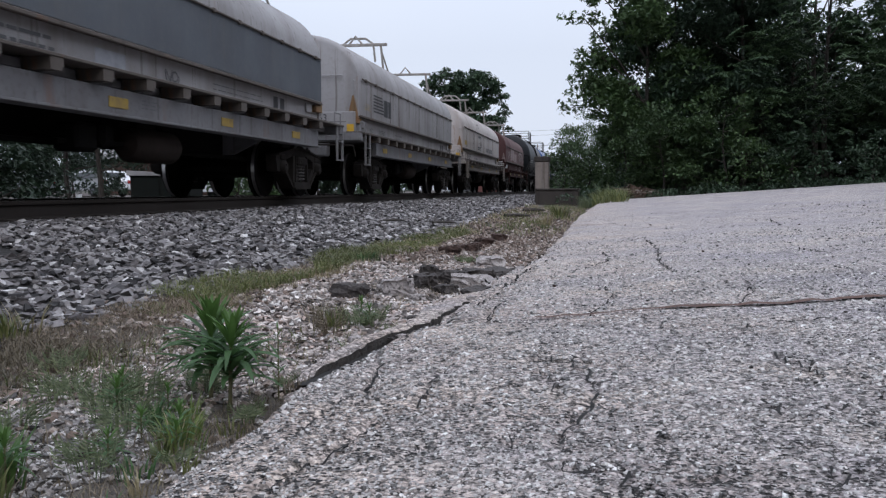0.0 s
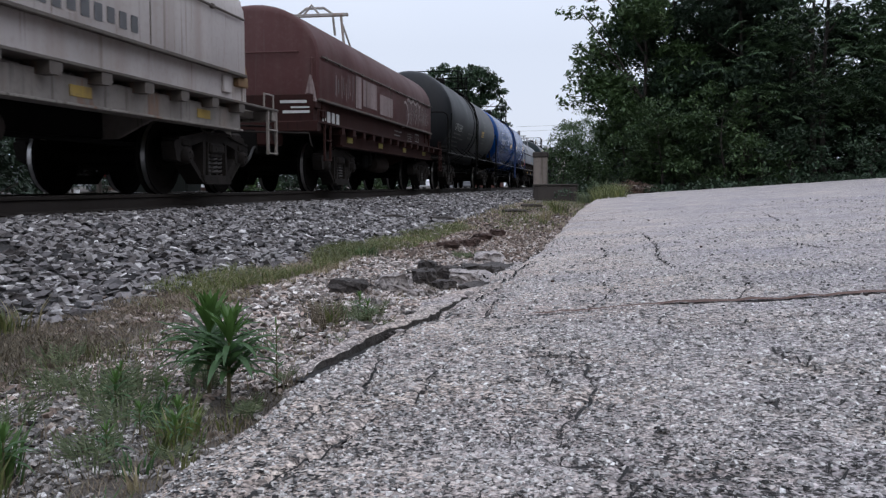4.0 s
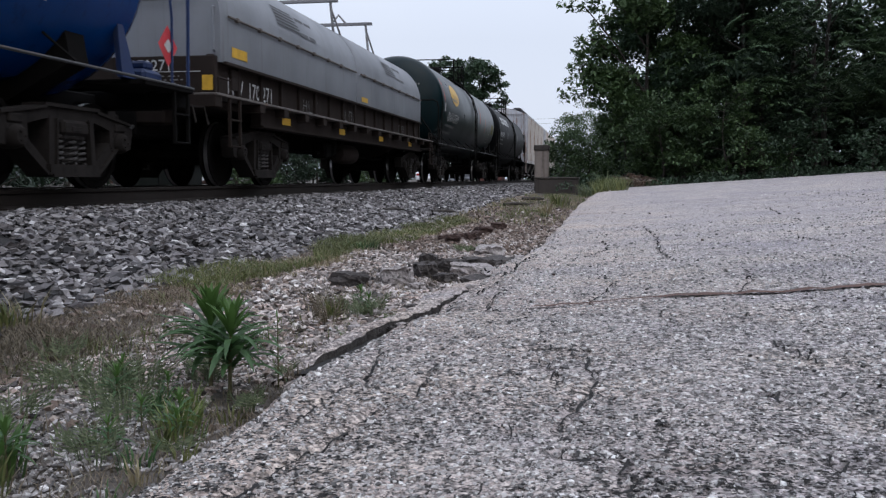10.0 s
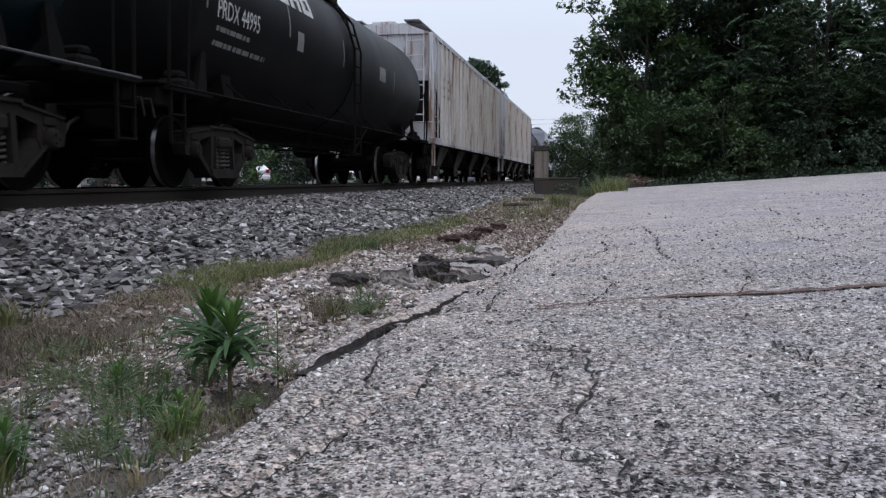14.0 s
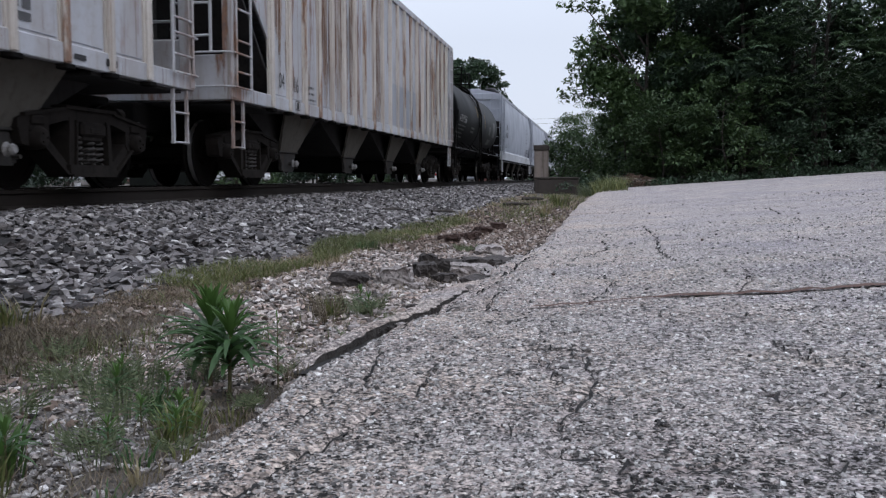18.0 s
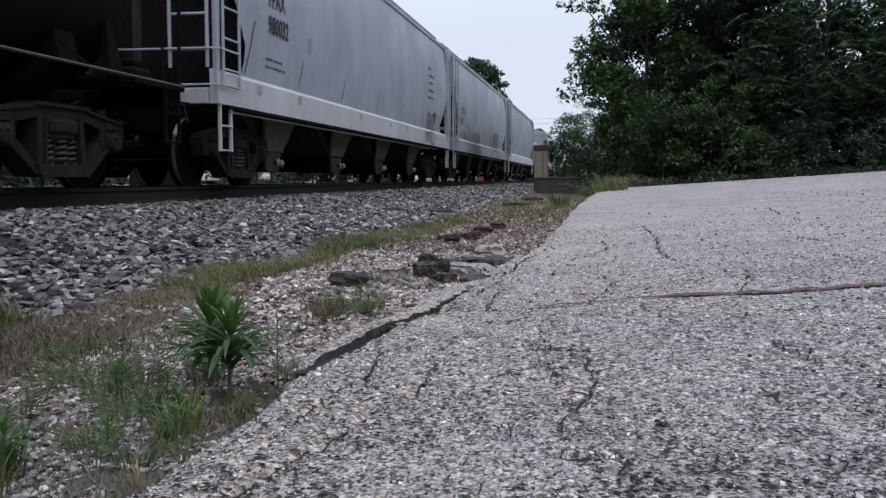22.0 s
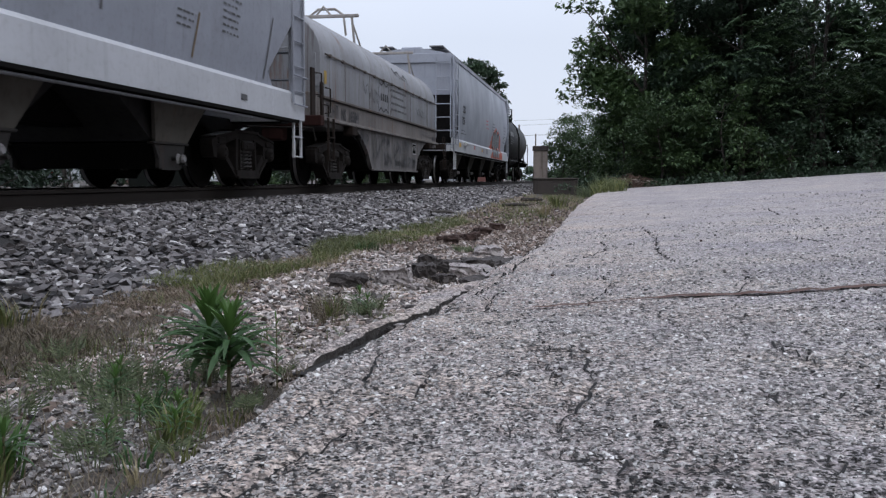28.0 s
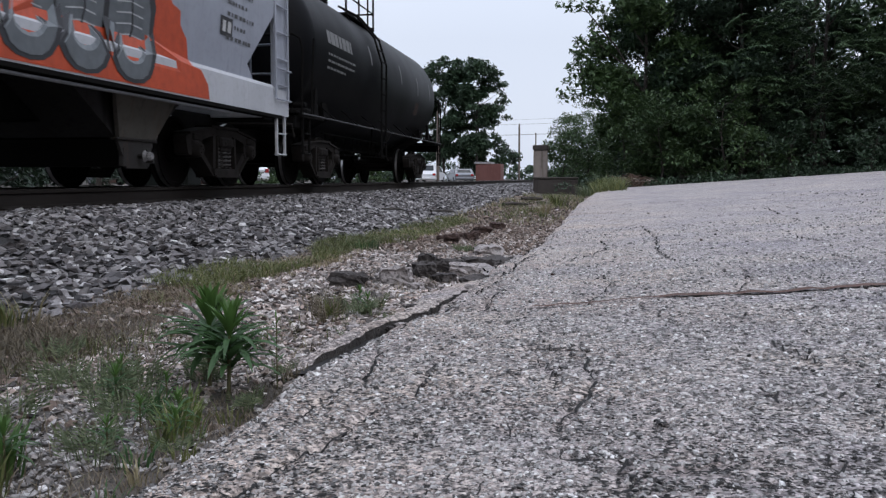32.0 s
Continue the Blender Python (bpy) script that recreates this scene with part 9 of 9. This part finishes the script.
horseweed(-1.215, 2.67, 0.285, 78, 1, 1.3, lean=(0.005, 0.0))
horseweed(-1.10, 2.55, 0.270, 72, 2, 1.2, lean=(0.01, 0.0))
horseweed(-1.00, 2.70, 0.26, 9, 3, 0.5, "thin weed stalk with few upright leaves")


def tuft(x, y, r, n, h, mat, seed, label, w=0.006, category="weed", feather=False):
    rng, s = random.Random(seed), Shape()
    z = ground_z(x, y)
    for k in range(n):
        a, d = rng.uniform(0, math.tau), r * rng.uniform(0, 1) ** 0.7
        bx, by, hh = d * math.cos(a) * 0.6, d * math.sin(a) * 0.6, h * rng.uniform(0.5, 1.1)
        ex, ey = bx + math.cos(a) * hh * 0.5, by + math.sin(a) * hh * 0.5
        c = a + 1.57
        px, py = math.cos(c) * w / 2, math.sin(c) * w / 2
        mx, my, mz = (bx + ex) / 2 - math.cos(a) * hh * 0.08, (by + ey) / 2 - math.sin(a) * hh * 0.08, hh * 0.62
        s.add([(bx - px, by - py, -0.01), (bx + px, by + py, -0.01), (mx + px, my + py, mz), (mx - px, my - py, mz), (ex, ey, hh)], [(0, 1, 2, 3), (3, 2, 4)])
        if feather:
            for q in range(9):
                t = 0.3 + 0.7 * q / 9
                fx, fy, fz = bx + (ex - bx) * t, by + (ey - by) * t, hh * t ** 0.8
                b = a + (1 if q % 2 else -1) * 1.1
                ln = 0.03 * (1.2 - t)
                s.add([(fx, fy, fz), (fx + math.cos(b) * ln - py * 0.6, fy + math.sin(b) * ln + px * 0.6, fz + 0.008), (fx + math.cos(b) * ln * 1.3, fy + math.sin(b) * ln * 1.3, fz + 0.012), (fx + math.cos(b) * ln + py * 0.6, fy + math.sin(b) * ln - px * 0.6, fz + 0.004)], [(0, 1, 2, 3)])
    return solid("weed_tuft", s, mat, label, category, at=pose(x, y, z))


for k, (x, y, h, n, size) in enumerate(((-1.45, 2.55, 0.12, 24, 0.45), (-1.36, 2.36, 0.13, 26, 0.5), (-1.25, 2.45, 0.10, 20, 0.42), (-1.2, 2.2, 0.09, 20, 0.4), (-1.09, 2.2, 0.10, 24, 0.5), (-1.05, 2.1, 0.09, 20, 0.45), (-1.3, 1.78, 0.13, 30, 0.55), (-1.15, 1.95, 0.10, 22, 0.42), (-1.12, 4.3, 0.10, 20, 0.5), (-1.2, 4.45, 0.12, 22, 0.5))):
    horseweed(x, y, h, n, 50 + k, size, "small young weed in the gravel")
FEATHER = leafy("grey_green_weed", (0.115, 0.145, 0.080), (0.26, 0.30, 0.17))
for k, (x, y, r, n, h, mat, fe, w) in enumerate((
        (-1.43, 2.46, 0.18, 40, 0.13, FEATHER, True, 0.004), (-1.55, 2.56, 0.16, 26, 0.12, FEATHER, True, 0.004), (-1.40, 2.60, 0.13, 24, 0.12, FEATHER, True, 0.004), (-1.24, 2.36, 0.06, 30, 0.085, WEED, False, 0.008), (-1.15, 2.38, 0.06, 26, 0.09, YOUNG_GRASS, False, 0.007), (-1.08, 2.22, 0.07, 18, 0.09, YOUNG_GRASS, False, 0.007), (-1.25, 2.04, 0.10, 12, 0.07, FEATHER, True, 0.004), (-1.30, 2.30, 0.12, 36, 0.10, FEATHER, True, 0.004), (-1.50, 2.70, 0.12, 26, 0.08, FEATHER, True, 0.004), (-1.72, 2.62, 0.13, 34, 0.09, FEATHER, True, 0.004), (-1.60, 2.22, 0.14, 40, 0.10, FEATHER, True, 0.004), (-1.48, 1.98, 0.12, 20, 0.08, FEATHER, True, 0.004), (-1.35, 2.95, 0.10, 22, 0.07, FEATHER, True, 0.004), (-1.95, 3.0, 0.14, 26, 0.08, FEATHER, True, 0.004), (-1.25, 2.72, 0.10, 24, 0.08, FEATHER, True, 0.004), (-1.22, 2.02, 0.10, 14, 0.08, FEATHER, True, 0.004), (-1.16, 1.90, 0.09, 16, 0.09, FEATHER, True, 0.004),
        (-1.08, 2.16, 0.09, 22, 0.09, YOUNG_GRASS, False, 0.006), (-0.98, 1.78, 0.07, 22, 0.07, STRAW, False, 0.004), (-1.04, 1.88, 0.07, 20, 0.07, WEED, False, 0.006), (-0.96, 1.95, 0.06, 18, 0.06, GRASS, False, 0.005), (-0.99, 2.3, 0.07, 20, 0.06, GRASS, False, 0.004), (-1.0, 2.45, 0.06, 18, 0.06, FEATHER, True, 0.004), (-0.97, 1.62, 0.07, 20, 0.07, WEED, False, 0.006), (-1.06, 2.14, 0.11, 22, 0.10, YOUNG_GRASS, False, 0.006), (-1.06, 2.12, 0.12, 22, 0.11, STRAW, False, 0.004), (-1.12, 2.2, 0.10, 14, 0.07, FEATHER, True, 0.004), (-1.02, 2.04, 0.08, 12, 0.06, FEATHER, True, 0.004), (-1.07, 2.06, 0.07, 20, 0.07, GRASS, False, 0.008), (-1.33, 1.80, 0.09, 30, 0.12, WEED_TOP, False, 0.011), (-1.28, 1.68, 0.08, 24, 0.09, GRASS, False, 0.008),
        (-1.15, 4.3, 0.16, 60, 0.10, FEATHER, True, 0.005), (-1.25, 4.15, 0.10, 36, 0.12, GRASS, False, 0.006), (-1.02, 3.6, 0.06, 16, 0.05, WEED_TOP, False, 0.007), (-0.9, 3.35, 0.05, 14, 0.045, GRASS, False, 0.006),
        (-1.32, 4.2, 0.10, 30, 0.14, BROWN_STRAW, True, 0.005), (-1.22, 3.95, 0.08, 22, 0.10, BROWN_STRAW, True, 0.005), (-0.93, 4.05, 0.06, 20, 0.06, FEATHER, True, 0.004), (-1.02, 2.86, 0.06, 18, 0.06, FEATHER, True, 0.004), (-0.99, 3.2, 0.06, 16, 0.05, BROWN_STRAW, True, 0.004), (-0.97, 3.5, 0.05, 16, 0.05, FEATHER, True, 0.004), (-0.86, 4.5, 0.05, 16, 0.05, GRASS, False, 0.004), (-2.42, 3.35, 0.14, 50, 0.12, GRASS, False, 0.008), (-2.40, 3.45, 0.12, 26, 0.16, STRAW, False, 0.006), (-2.1, 7.9, 0.3, 90, 0.10, WEED, False, 0.006), (-2.0, 8.6, 0.25, 70, 0.10, GRASS, False, 0.006), (-1.2, 8.2, 0.18, 40, 0.07, FEATHER, True, 0.006),
        (0.1, 27.0, 0.7, 240, 0.48, GRASS, False, 0.016), (-0.3, 25.5, 0.5, 150, 0.36, FEATHER, True, 0.014), (0.2, 28.2, 0.5, 60, 0.7, FEATHER, True, 0.014), (-0.9, 20.0, 0.4, 70, 0.3, GRASS, False, 0.02), (-1.0, 16.5, 0.3, 60, 0.24, STRAW, False, 0.015))):
    tuft(x, y, r, n, h, mat, 300 + k, "feathery grey-green weed in the gravel" if fe else "tuft of grass in the gravel", w, "weed" if fe else "grass tuft", fe)


# ---- broken lumps, stones and sticks ----
def lump(x, y, lx, ly, lz, mat, seed, label, name="rubble_chunk", rz=0.0, tilt=0.0, z=None, category="rubble"):
    """A broken block: a subdivided box pushed about."""
    bm = bmesh.new()
    bmesh.ops.create_cube(bm, size=1)
    bmesh.ops.subdivide_edges(bm, edges=bm.edges, cuts=5, use_grid_fill=True)
    for v in bm.verts:
        p = v.co.copy()
        rnd = Vector((p.x * lx, p.y * ly, p.z * lz)) * (1 - 0.30 * max(0, p.length - 0.5))
        k = Vector((noise.noise(p * 2.3 + Vector((seed, 0, 0))), noise.noise(p * 2.3 + Vector((0, seed, 0))), noise.noise(p * 2.3 + Vector((0, 0, seed)))))
        v.co = rnd + Vector((k.x * lx, k.y * ly, k.z * lz)) * 0.18 + Vector([noise.noise(p * 7 + Vector((seed, q, 0))) for q in (0, 3, 6)]) * min(lx, ly, lz) * 0.12 + Vector((0, 0, lz * 0.40))
    me = bpy.data.meshes.new(name)
    bm.to_mesh(me)
    bm.free()
    me.materials.append(mat)
    return solid(name, me, None, label, category, at=pose(x, y, ground_z(x, y) if z is None else z, tilt, 0, rz))


lump(-1.53, 5.40, 0.21, 0.12, 0.10, CHUNK, 1, "dark broken brick of asphalt on the gravel", rz=-8)
lump(-1.25, 5.50, 0.19, 0.15, 0.13, PALE_CHUNK, 2, "pale broken lump of concrete", rz=15)
lump(-1.16, 5.95, 0.14, 0.14, 0.12, CHUNK, 3, "dark broken lump of asphalt", rz=40)
lump(-1.22, 6.4, 0.13, 0.16, 0.14, CHUNK, 4, "dark broken lump of asphalt", rz=10)
lump(-1.05, 6.35, 0.16, 0.18, 0.11, CHUNK, 5, "dark broken lump of asphalt", rz=-20)
lump(-0.92, 6.2, 0.20, 0.20, 0.10, PALE_CHUNK, 6, "pale broken slab at the yard edge", rz=5)
# next two dark slabs stand in for shade under the raised lip
lump(-0.93, 6.9, 0.22, 0.26, 0.08, CHUNK, 7, "low dark slab standing in for the shadow under the yard's lip", rz=20)
lump(-0.80, 7.1, 0.24, 0.4, 0.08, CHUNK, 8, "low dark slab standing in for the shadow under the yard's lip", rz=-10)
lump(-0.95, 7.9, 0.22, 0.3, 0.10, PALE_CHUNK, 9, "pale broken slab at the yard edge", rz=12)
for k, (x, y, lx, ly, lz, rz, tilt, mat) in enumerate(((-0.70, 6.35, 0.22, 0.34, 0.06, 12, 5, PALE_CHUNK), (-0.62, 6.75, 0.20, 0.36, 0.06, -8, -5, CHUNK), (-0.58, 7.15, 0.18, 0.34, 0.05, 6, 4, PALE_CHUNK), (-0.85, 6.55, 0.16, 0.20, 0.06, 30, 6, PALE_CHUNK), (-0.80, 5.85, 0.16, 0.18, 0.06, -25, 4, CHUNK), (-0.76, 5.45, 0.13, 0.20, 0.05, 10, -4, PALE_CHUNK), (-0.50, 7.7, 0.14, 0.3, 0.05, 4, 3, CHUNK), (-0.98, 5.75, 0.11, 0.12, 0.07, 48, 0, CHUNK), (-1.40, 5.75, 0.08, 0.09, 0.06, 20, 0, PALE_CHUNK), (-1.08, 5.30, 0.07, 0.09, 0.05, 70, 0, PALE_CHUNK))):
    lump(x, y, lx, ly, lz, mat, 300 + k, "thin broken slab heaved up at the yard edge" if lx > 0.15 else "small broken piece of paving in the gravel", rz=rz, tilt=tilt)
grng = random.Random(12)
for k in range(12):
    y = grng.uniform(3.3, 4.8)
    x = rough_edge(y) - grng.uniform(0.0, 0.05) - (0.10 if k % 3 == 0 else 0.0)
    s = grng.uniform(0.016, 0.040)
    lump(x, y, s * 1.4, s * 1.2, s * 0.8, PALE_CHUNK if k % 2 else CHUNK, 200 + k, "small broken bit of concrete in the gap at the yard edge", rz=k * 53, z=yard_z(x, y) - 0.02)
lump(-1.72, 3.75, 0.07, 0.06, 0.05, CHUNK, 12, "dark stone in the gravel")
lump(-2.35, 3.1, 0.12, 0.09, 0.06, CHUNK, 13, "dark stone in the dry grass")
for k, (x, y, s) in enumerate(((-1.52, 9.36, 0.13), (-1.48, 9.78, 0.11), (-1.36, 9.69, 0.13), (-1.36, 10.8, 0.15), (-1.30, 11.7, 0.15), (-1.67, 9.6, 0.09), (-1.42, 10.4, 0.10), (-1.6, 10.1, 0.08), (-1.46, 11.0, 0.11))):
    lump(x, y, s * 1.15, s, s * 0.75, RUSTY, 20 + k, "rusty brown lump of scrap on the gravel", "scrap_lump", rz=k * 37, category="scrap")
for k, (x, y, s) in enumerate(((0.9, 30.4, 0.5), (1.3, 30.2, 0.4), (0.6, 30.6, 0.45), (1.1, 30.8, 0.4), (0.3, 30.4, 0.35), (1.7, 30.3, 0.3), (0.8, 29.9, 0.3))):
    lump(x, y, s * 1.2, s, s * 0.7, BROWNSTONE, 40 + k, "brown-grey stone in a heap under the shrubs", "stone", rz=k * 50, category="stone")
for k, (x0, y0, x1, y1, r) in enumerate(((-2.7, 14.5, -2.45, 15.3, 0.022), (-2.0, 19, -1.5, 19.4, 0.035), (-3.2, 13.2, -3.05, 13.9, 0.018), (-1.9, 22.5, -1.4, 22.8, 0.04))):
    z0, z1 = ground_z(x0, y0) + r + 0.03, ground_z(x1, y1) + r + 0.03
    solid("stick", Shape().tube([(x0, y0, z0), ((x0 + x1) / 2, (y0 + y1) / 2 + 0.05, (z0 + z1) / 2 + 0.01), (x1, y1, z1)], [r, r * 1.1, r * 0.7], 7), BARK, "dark stick lying on the stones", "stick")
rng = random.Random(5)
for k in range(26):
    x, y = rng.uniform(-0.5, 3.4), rng.uniform(1.9, 12)
    s = rng.uniform(0.008, 0.016)
    lump(x, y, s * 1.3, s, s, CHUNK if k % 3 else RUSTY, 60 + k, "small dark pebble lying on the concrete", "pebble", rz=k * 40, z=yard_z(x, y), category="pebble")
lump(1.075, 3.90, 0.02, 0.016, 0.014, CHUNK, 99, "dark pebble beside the rusty joint", "pebble", z=yard_z(1.075, 3.90), category="pebble")

# ---- concrete remains by the track ----
wall_block = thing("concrete_footing", "low weathered concrete footing beside the track", "footing", pose(0, 0, 0))
part("block", Shape().box(-2.2, -0.72, 30.6, 31.6, -0.3, 0.55, 0.04), CONCRETE, wall_block)
part("coping", Shape().box(-2.22, -0.70, 30.57, 31.63, 0.553, 0.61, 0.02), CONCRETE, wall_block)
pillar = thing("concrete_pillar", "stubby brown concrete pillar with a flat cap", "pillar", pose(-2.13, 33.4, 0))
part("shaft", Shape().box(-0.25, 0.25, -0.25, 0.25, -0.2, 1.58, 0.02), BROWNSTONE, pillar)
part("cap", Shape().box(-0.28, 0.28, -0.28, 0.28, 1.585, 1.78, 0.025), CONCRETE, pillar)


# ---- things across the track ----
GREY_BOX = painted("dark_green_cabinet_paint", (0.010, 0.0125, 0.011), (0.012, 0.011, 0.010), 0.4, 0.85, shine=0.15)
CAR_WHITE = plain("white_car_paint", (0.70, 0.71, 0.73), 0.25, 0, 0.05)
CAR_GREY = plain("grey_car_paint", (0.20, 0.21, 0.23), 0.3, 0.3, 0.05)
GLASS = plain("dark_car_glass", (0.02, 0.025, 0.03), 0.08, 0, 0.05)
TYRE = plain("tyre_rubber", (0.02, 0.02, 0.02), 0.8)
LAMP_RED = plain("red_tail_lamp", (0.35, 0.02, 0.02), 0.25)
BRICKRED = painted("red_shed_paint", (0.15, 0.06, 0.05), (0.12, 0.05, 0.04), 0.4, 0.7)
SIDING = painted("brown_siding", (0.075, 0.042, 0.034), (0.08, 0.05, 0.04), 0.4, 0.8)
ROOF = painted("grey_roof_felt", (0.30, 0.29, 0.29), (0.1, 0.1, 0.1), 0.5, 0.9)
POLE = plain("weathered_pole", (0.16, 0.13, 0.11), 0.9, 0, 0.4)

for k, (x, y, h) in enumerate(((-12.4, 20.0, 0.36), (-10.6, 20.0, 0.30))):
    solid("marker_post", Shape().tube([(0, 0, -0.05), (0, 0, h)], [0.05, 0.045], 8).box(-0.07, 0.07, -0.02, 0.02, h * 0.55, h, 0.005), CAR_WHITE, "short white marker post across the track", "marker post", at=pose(x, y, ground_z(x, y)))

cabinet = thing("utility_cabinet", "dark grey metal cabinet with a sloping lid across the track", "utility cabinet", pose(-13.55, 26.8, ground_z(-13.5, 26.8), 0, 0, 6))
part("body", Shape().box(-0.95, 0.95, -0.6, 0.6, 0.0, 0.90, 0.02), GREY_BOX, cabinet)
part("lid", Shape().prism([(-1.03, 0.905), (1.03, 0.905), (1.03, 0.93), (-1.03, 1.06)], -0.68, 0.68), ROOF, cabinet)
part("door", Shape().box(-0.85, -0.02, -0.63, -0.603, 0.08, 0.84, 0.006), GREY_BOX, cabinet)
part("door", Shape().box(0.02, 0.85, -0.63, -0.603, 0.08, 0.84, 0.006), GREY_BOX, cabinet)


def parked_car(x, y, rz, paint, label, tall=0.0):
    car = thing("parked_car", label, "car", pose(x, y, ground_z(x, y), 0, 0, rz), group="parked cars")
    h = 1.42 + tall
    body = Shape()
    side = [(-2.2, 0.35), (2.15, 0.35), (2.25, 0.6), (2.2, 0.88), (1.2, 0.98), (0.55, h - 0.04), (0.2, h), (-1.3, h), (-1.75, h - 0.06), (-2.1, 0.98), (-2.28, 0.85)]
    k = len(side)
    vs = [(s * (0.90 if z < 1.0 else 0.90 - 0.28 * (z - 0.95)), yy, z) for s in (-1, 1) for yy, z in side]
    body.add(vs, [(i, (i + 1) % k, k + (i + 1) % k, k + i) for i in range(k)] + [tuple(range(k))[::-1], tuple(range(k, 2 * k))])
    part("body", body, paint, car)
    part("rear_window", Shape().add([(-0.66, -2.02, 1.03), (0.66, -2.02, 1.03), (0.6, -1.80, h - 0.12), (-0.6, -1.80, h - 0.12)], [(0, 1, 2, 3)]), GLASS, car, at=pose(0, -0.035, 0.01))
    part("windscreen", Shape().add([(-0.68, 1.16, 1.02), (0.68, 1.16, 1.02), (0.6, 0.60, h - 0.08), (-0.6, 0.60, h - 0.08)], [(0, 1, 2, 3)]), GLASS, car, at=pose(0, 0.03, 0.015))
    for s in (-1, 1):
        part("side_window", Shape().add([(s * 0.90, -1.7, 1.02), (s * 0.90, 0.85, 1.02), (s * (0.90 - 0.28 * (h - 1.05)), 0.35, h - 0.1), (s * (0.90 - 0.28 * (h - 1.05)), -1.4, h - 0.1)], [(0, 1, 2, 3)]), GLASS, car, at=pose(s * 0.02, 0, 0))
        part("tail_lamp", Shape().box(s * 0.6, s * 0.85, -2.30, -2.2, 0.72, 0.9, 0.01), LAMP_RED, car)
        for yy in (-1.35, 1.4):
            w = part("wheel", Shape().lathe([(0.0, -0.1), (0.2, -0.1), (0.32, -0.09), (0.33, 0.0), (0.32, 0.09), (0.2, 0.1), (0.0, 0.1)], "x", (s * 0.83, yy, 0.33), 18), TYRE, car)
            part("rim", Shape().lathe([(0.0, s * 0.115), (0.19, s * 0.115), (0.2, s * 0.1)], "x", (s * 0.83, yy, 0.33), 14), CAR_GREY, w)
    part("bumper", Shape().box(-0.85, 0.85, -2.36, -2.2, 0.4, 0.62, 0.04), paint, car)
    return car


parked_car(-14.2, 76, 0, CAR_WHITE, "white car parked across the track", 0.25)
parked_car(-27.5, 46, 60, CAR_WHITE, "white car parked behind the shrubs")
parked_car(-17.9, 41, 70, CAR_WHITE, "white car parked across the track")
parked_car(-31, 44, 70, CAR_GREY, "grey car parked behind the shrubs")
parked_car(-13.2, 86, 20, CAR_GREY, "grey car parked across the track")

shed = thing("shed", "small red shed with a pale flat roof", "shed", pose(-10.9, 91, ground_z(-10.9, 91)))
part("wall", Shape().box(-1.25, 1.25, -1.5, 1.5, 0, 1.95, 0.02), BRICKRED, shed)
part("roof", Shape().box(-1.4, 0.3, -1.6, 1.6, 1.955, 2.15, 0.02), ROOF, shed)
part("door", Shape().box(-0.5, 0.4, -1.56, -1.505, 0.05, 1.75, 0.01), BRICKRED, shed)
house = thing("house", "low brown house behind the shrubs", "house", pose(-31.5, 63, ground_z(-31, 63), 0, 0, 25))
part("wall", Shape().box(-4.5, 4.5, -3.5, 3.5, 0, 2.5, 0.02), SIDING, house)
part("roof", Shape().plate([(-4.0, 2.505), (4.0, 2.505), (0, 3.9)], -5, 5), ROOF, house)

for k, (x, y, h) in enumerate(((-13.2, 74, 6.0), (-9.8, 112, 7.2), (-10.4, 150, 8.0), (12, 112, 8.4), (-42, 112, 8.4))):
    pole = thing("utility_pole", "weathered wooden utility pole", "utility pole", pose(x, y, ground_z(x, y)), group="utility poles")
    part("post", Shape().tube([(0, 0, -0.3), (0, 0, h)], [0.14, 0.1], 8), POLE, pole)
    if k:
        part("crossarm", Shape().box(-0.05, 0.05, -0.9, 0.9, h - 0.6, h - 0.48, 0.01), POLE, pole)
for k, (z, dy) in enumerate(((6.6, 0), (7.9, 0.5), (8.4, -0.5))):
    pts = [(-42 + 54 * q / 16, 112 + dy, z - 0.9 * (1 - (2 * q / 16 - 1) ** 2) + 0.4 * q / 16) for q in range(17)]
    solid("overhead_wire", Shape().tube(pts, 0.022 if k == 0 else 0.012, 5), HOSE, "dark overhead wire between poles", "wire", group="overhead wires")


# ---- movement ----
def travelled(t):
    """Metres that the train has gone by, from its place at 16 s."""
    q = (t - 16) / 16
    return 16 * (8.30 * q + 0.1212 * q * q)


def motions():
    times = [k * 0.5 for k in range(65)]
    for car_, mid_ in TRAIN:
        walk(car_, [(t, pose(TRACK_X, mid_ - travelled(t), RAIL_Z)) for t in times])
    spins = [k / 15 for k in range(481)]
    angles = [(t, math.degrees((travelled(t) + 140) / WHEEL_R) % 360) for t in spins]
    for ws, y in WHEELSETS:
        walk(ws, [(t, pose(0, y, WHEEL_R, a)) for t, a in angles])


motions()
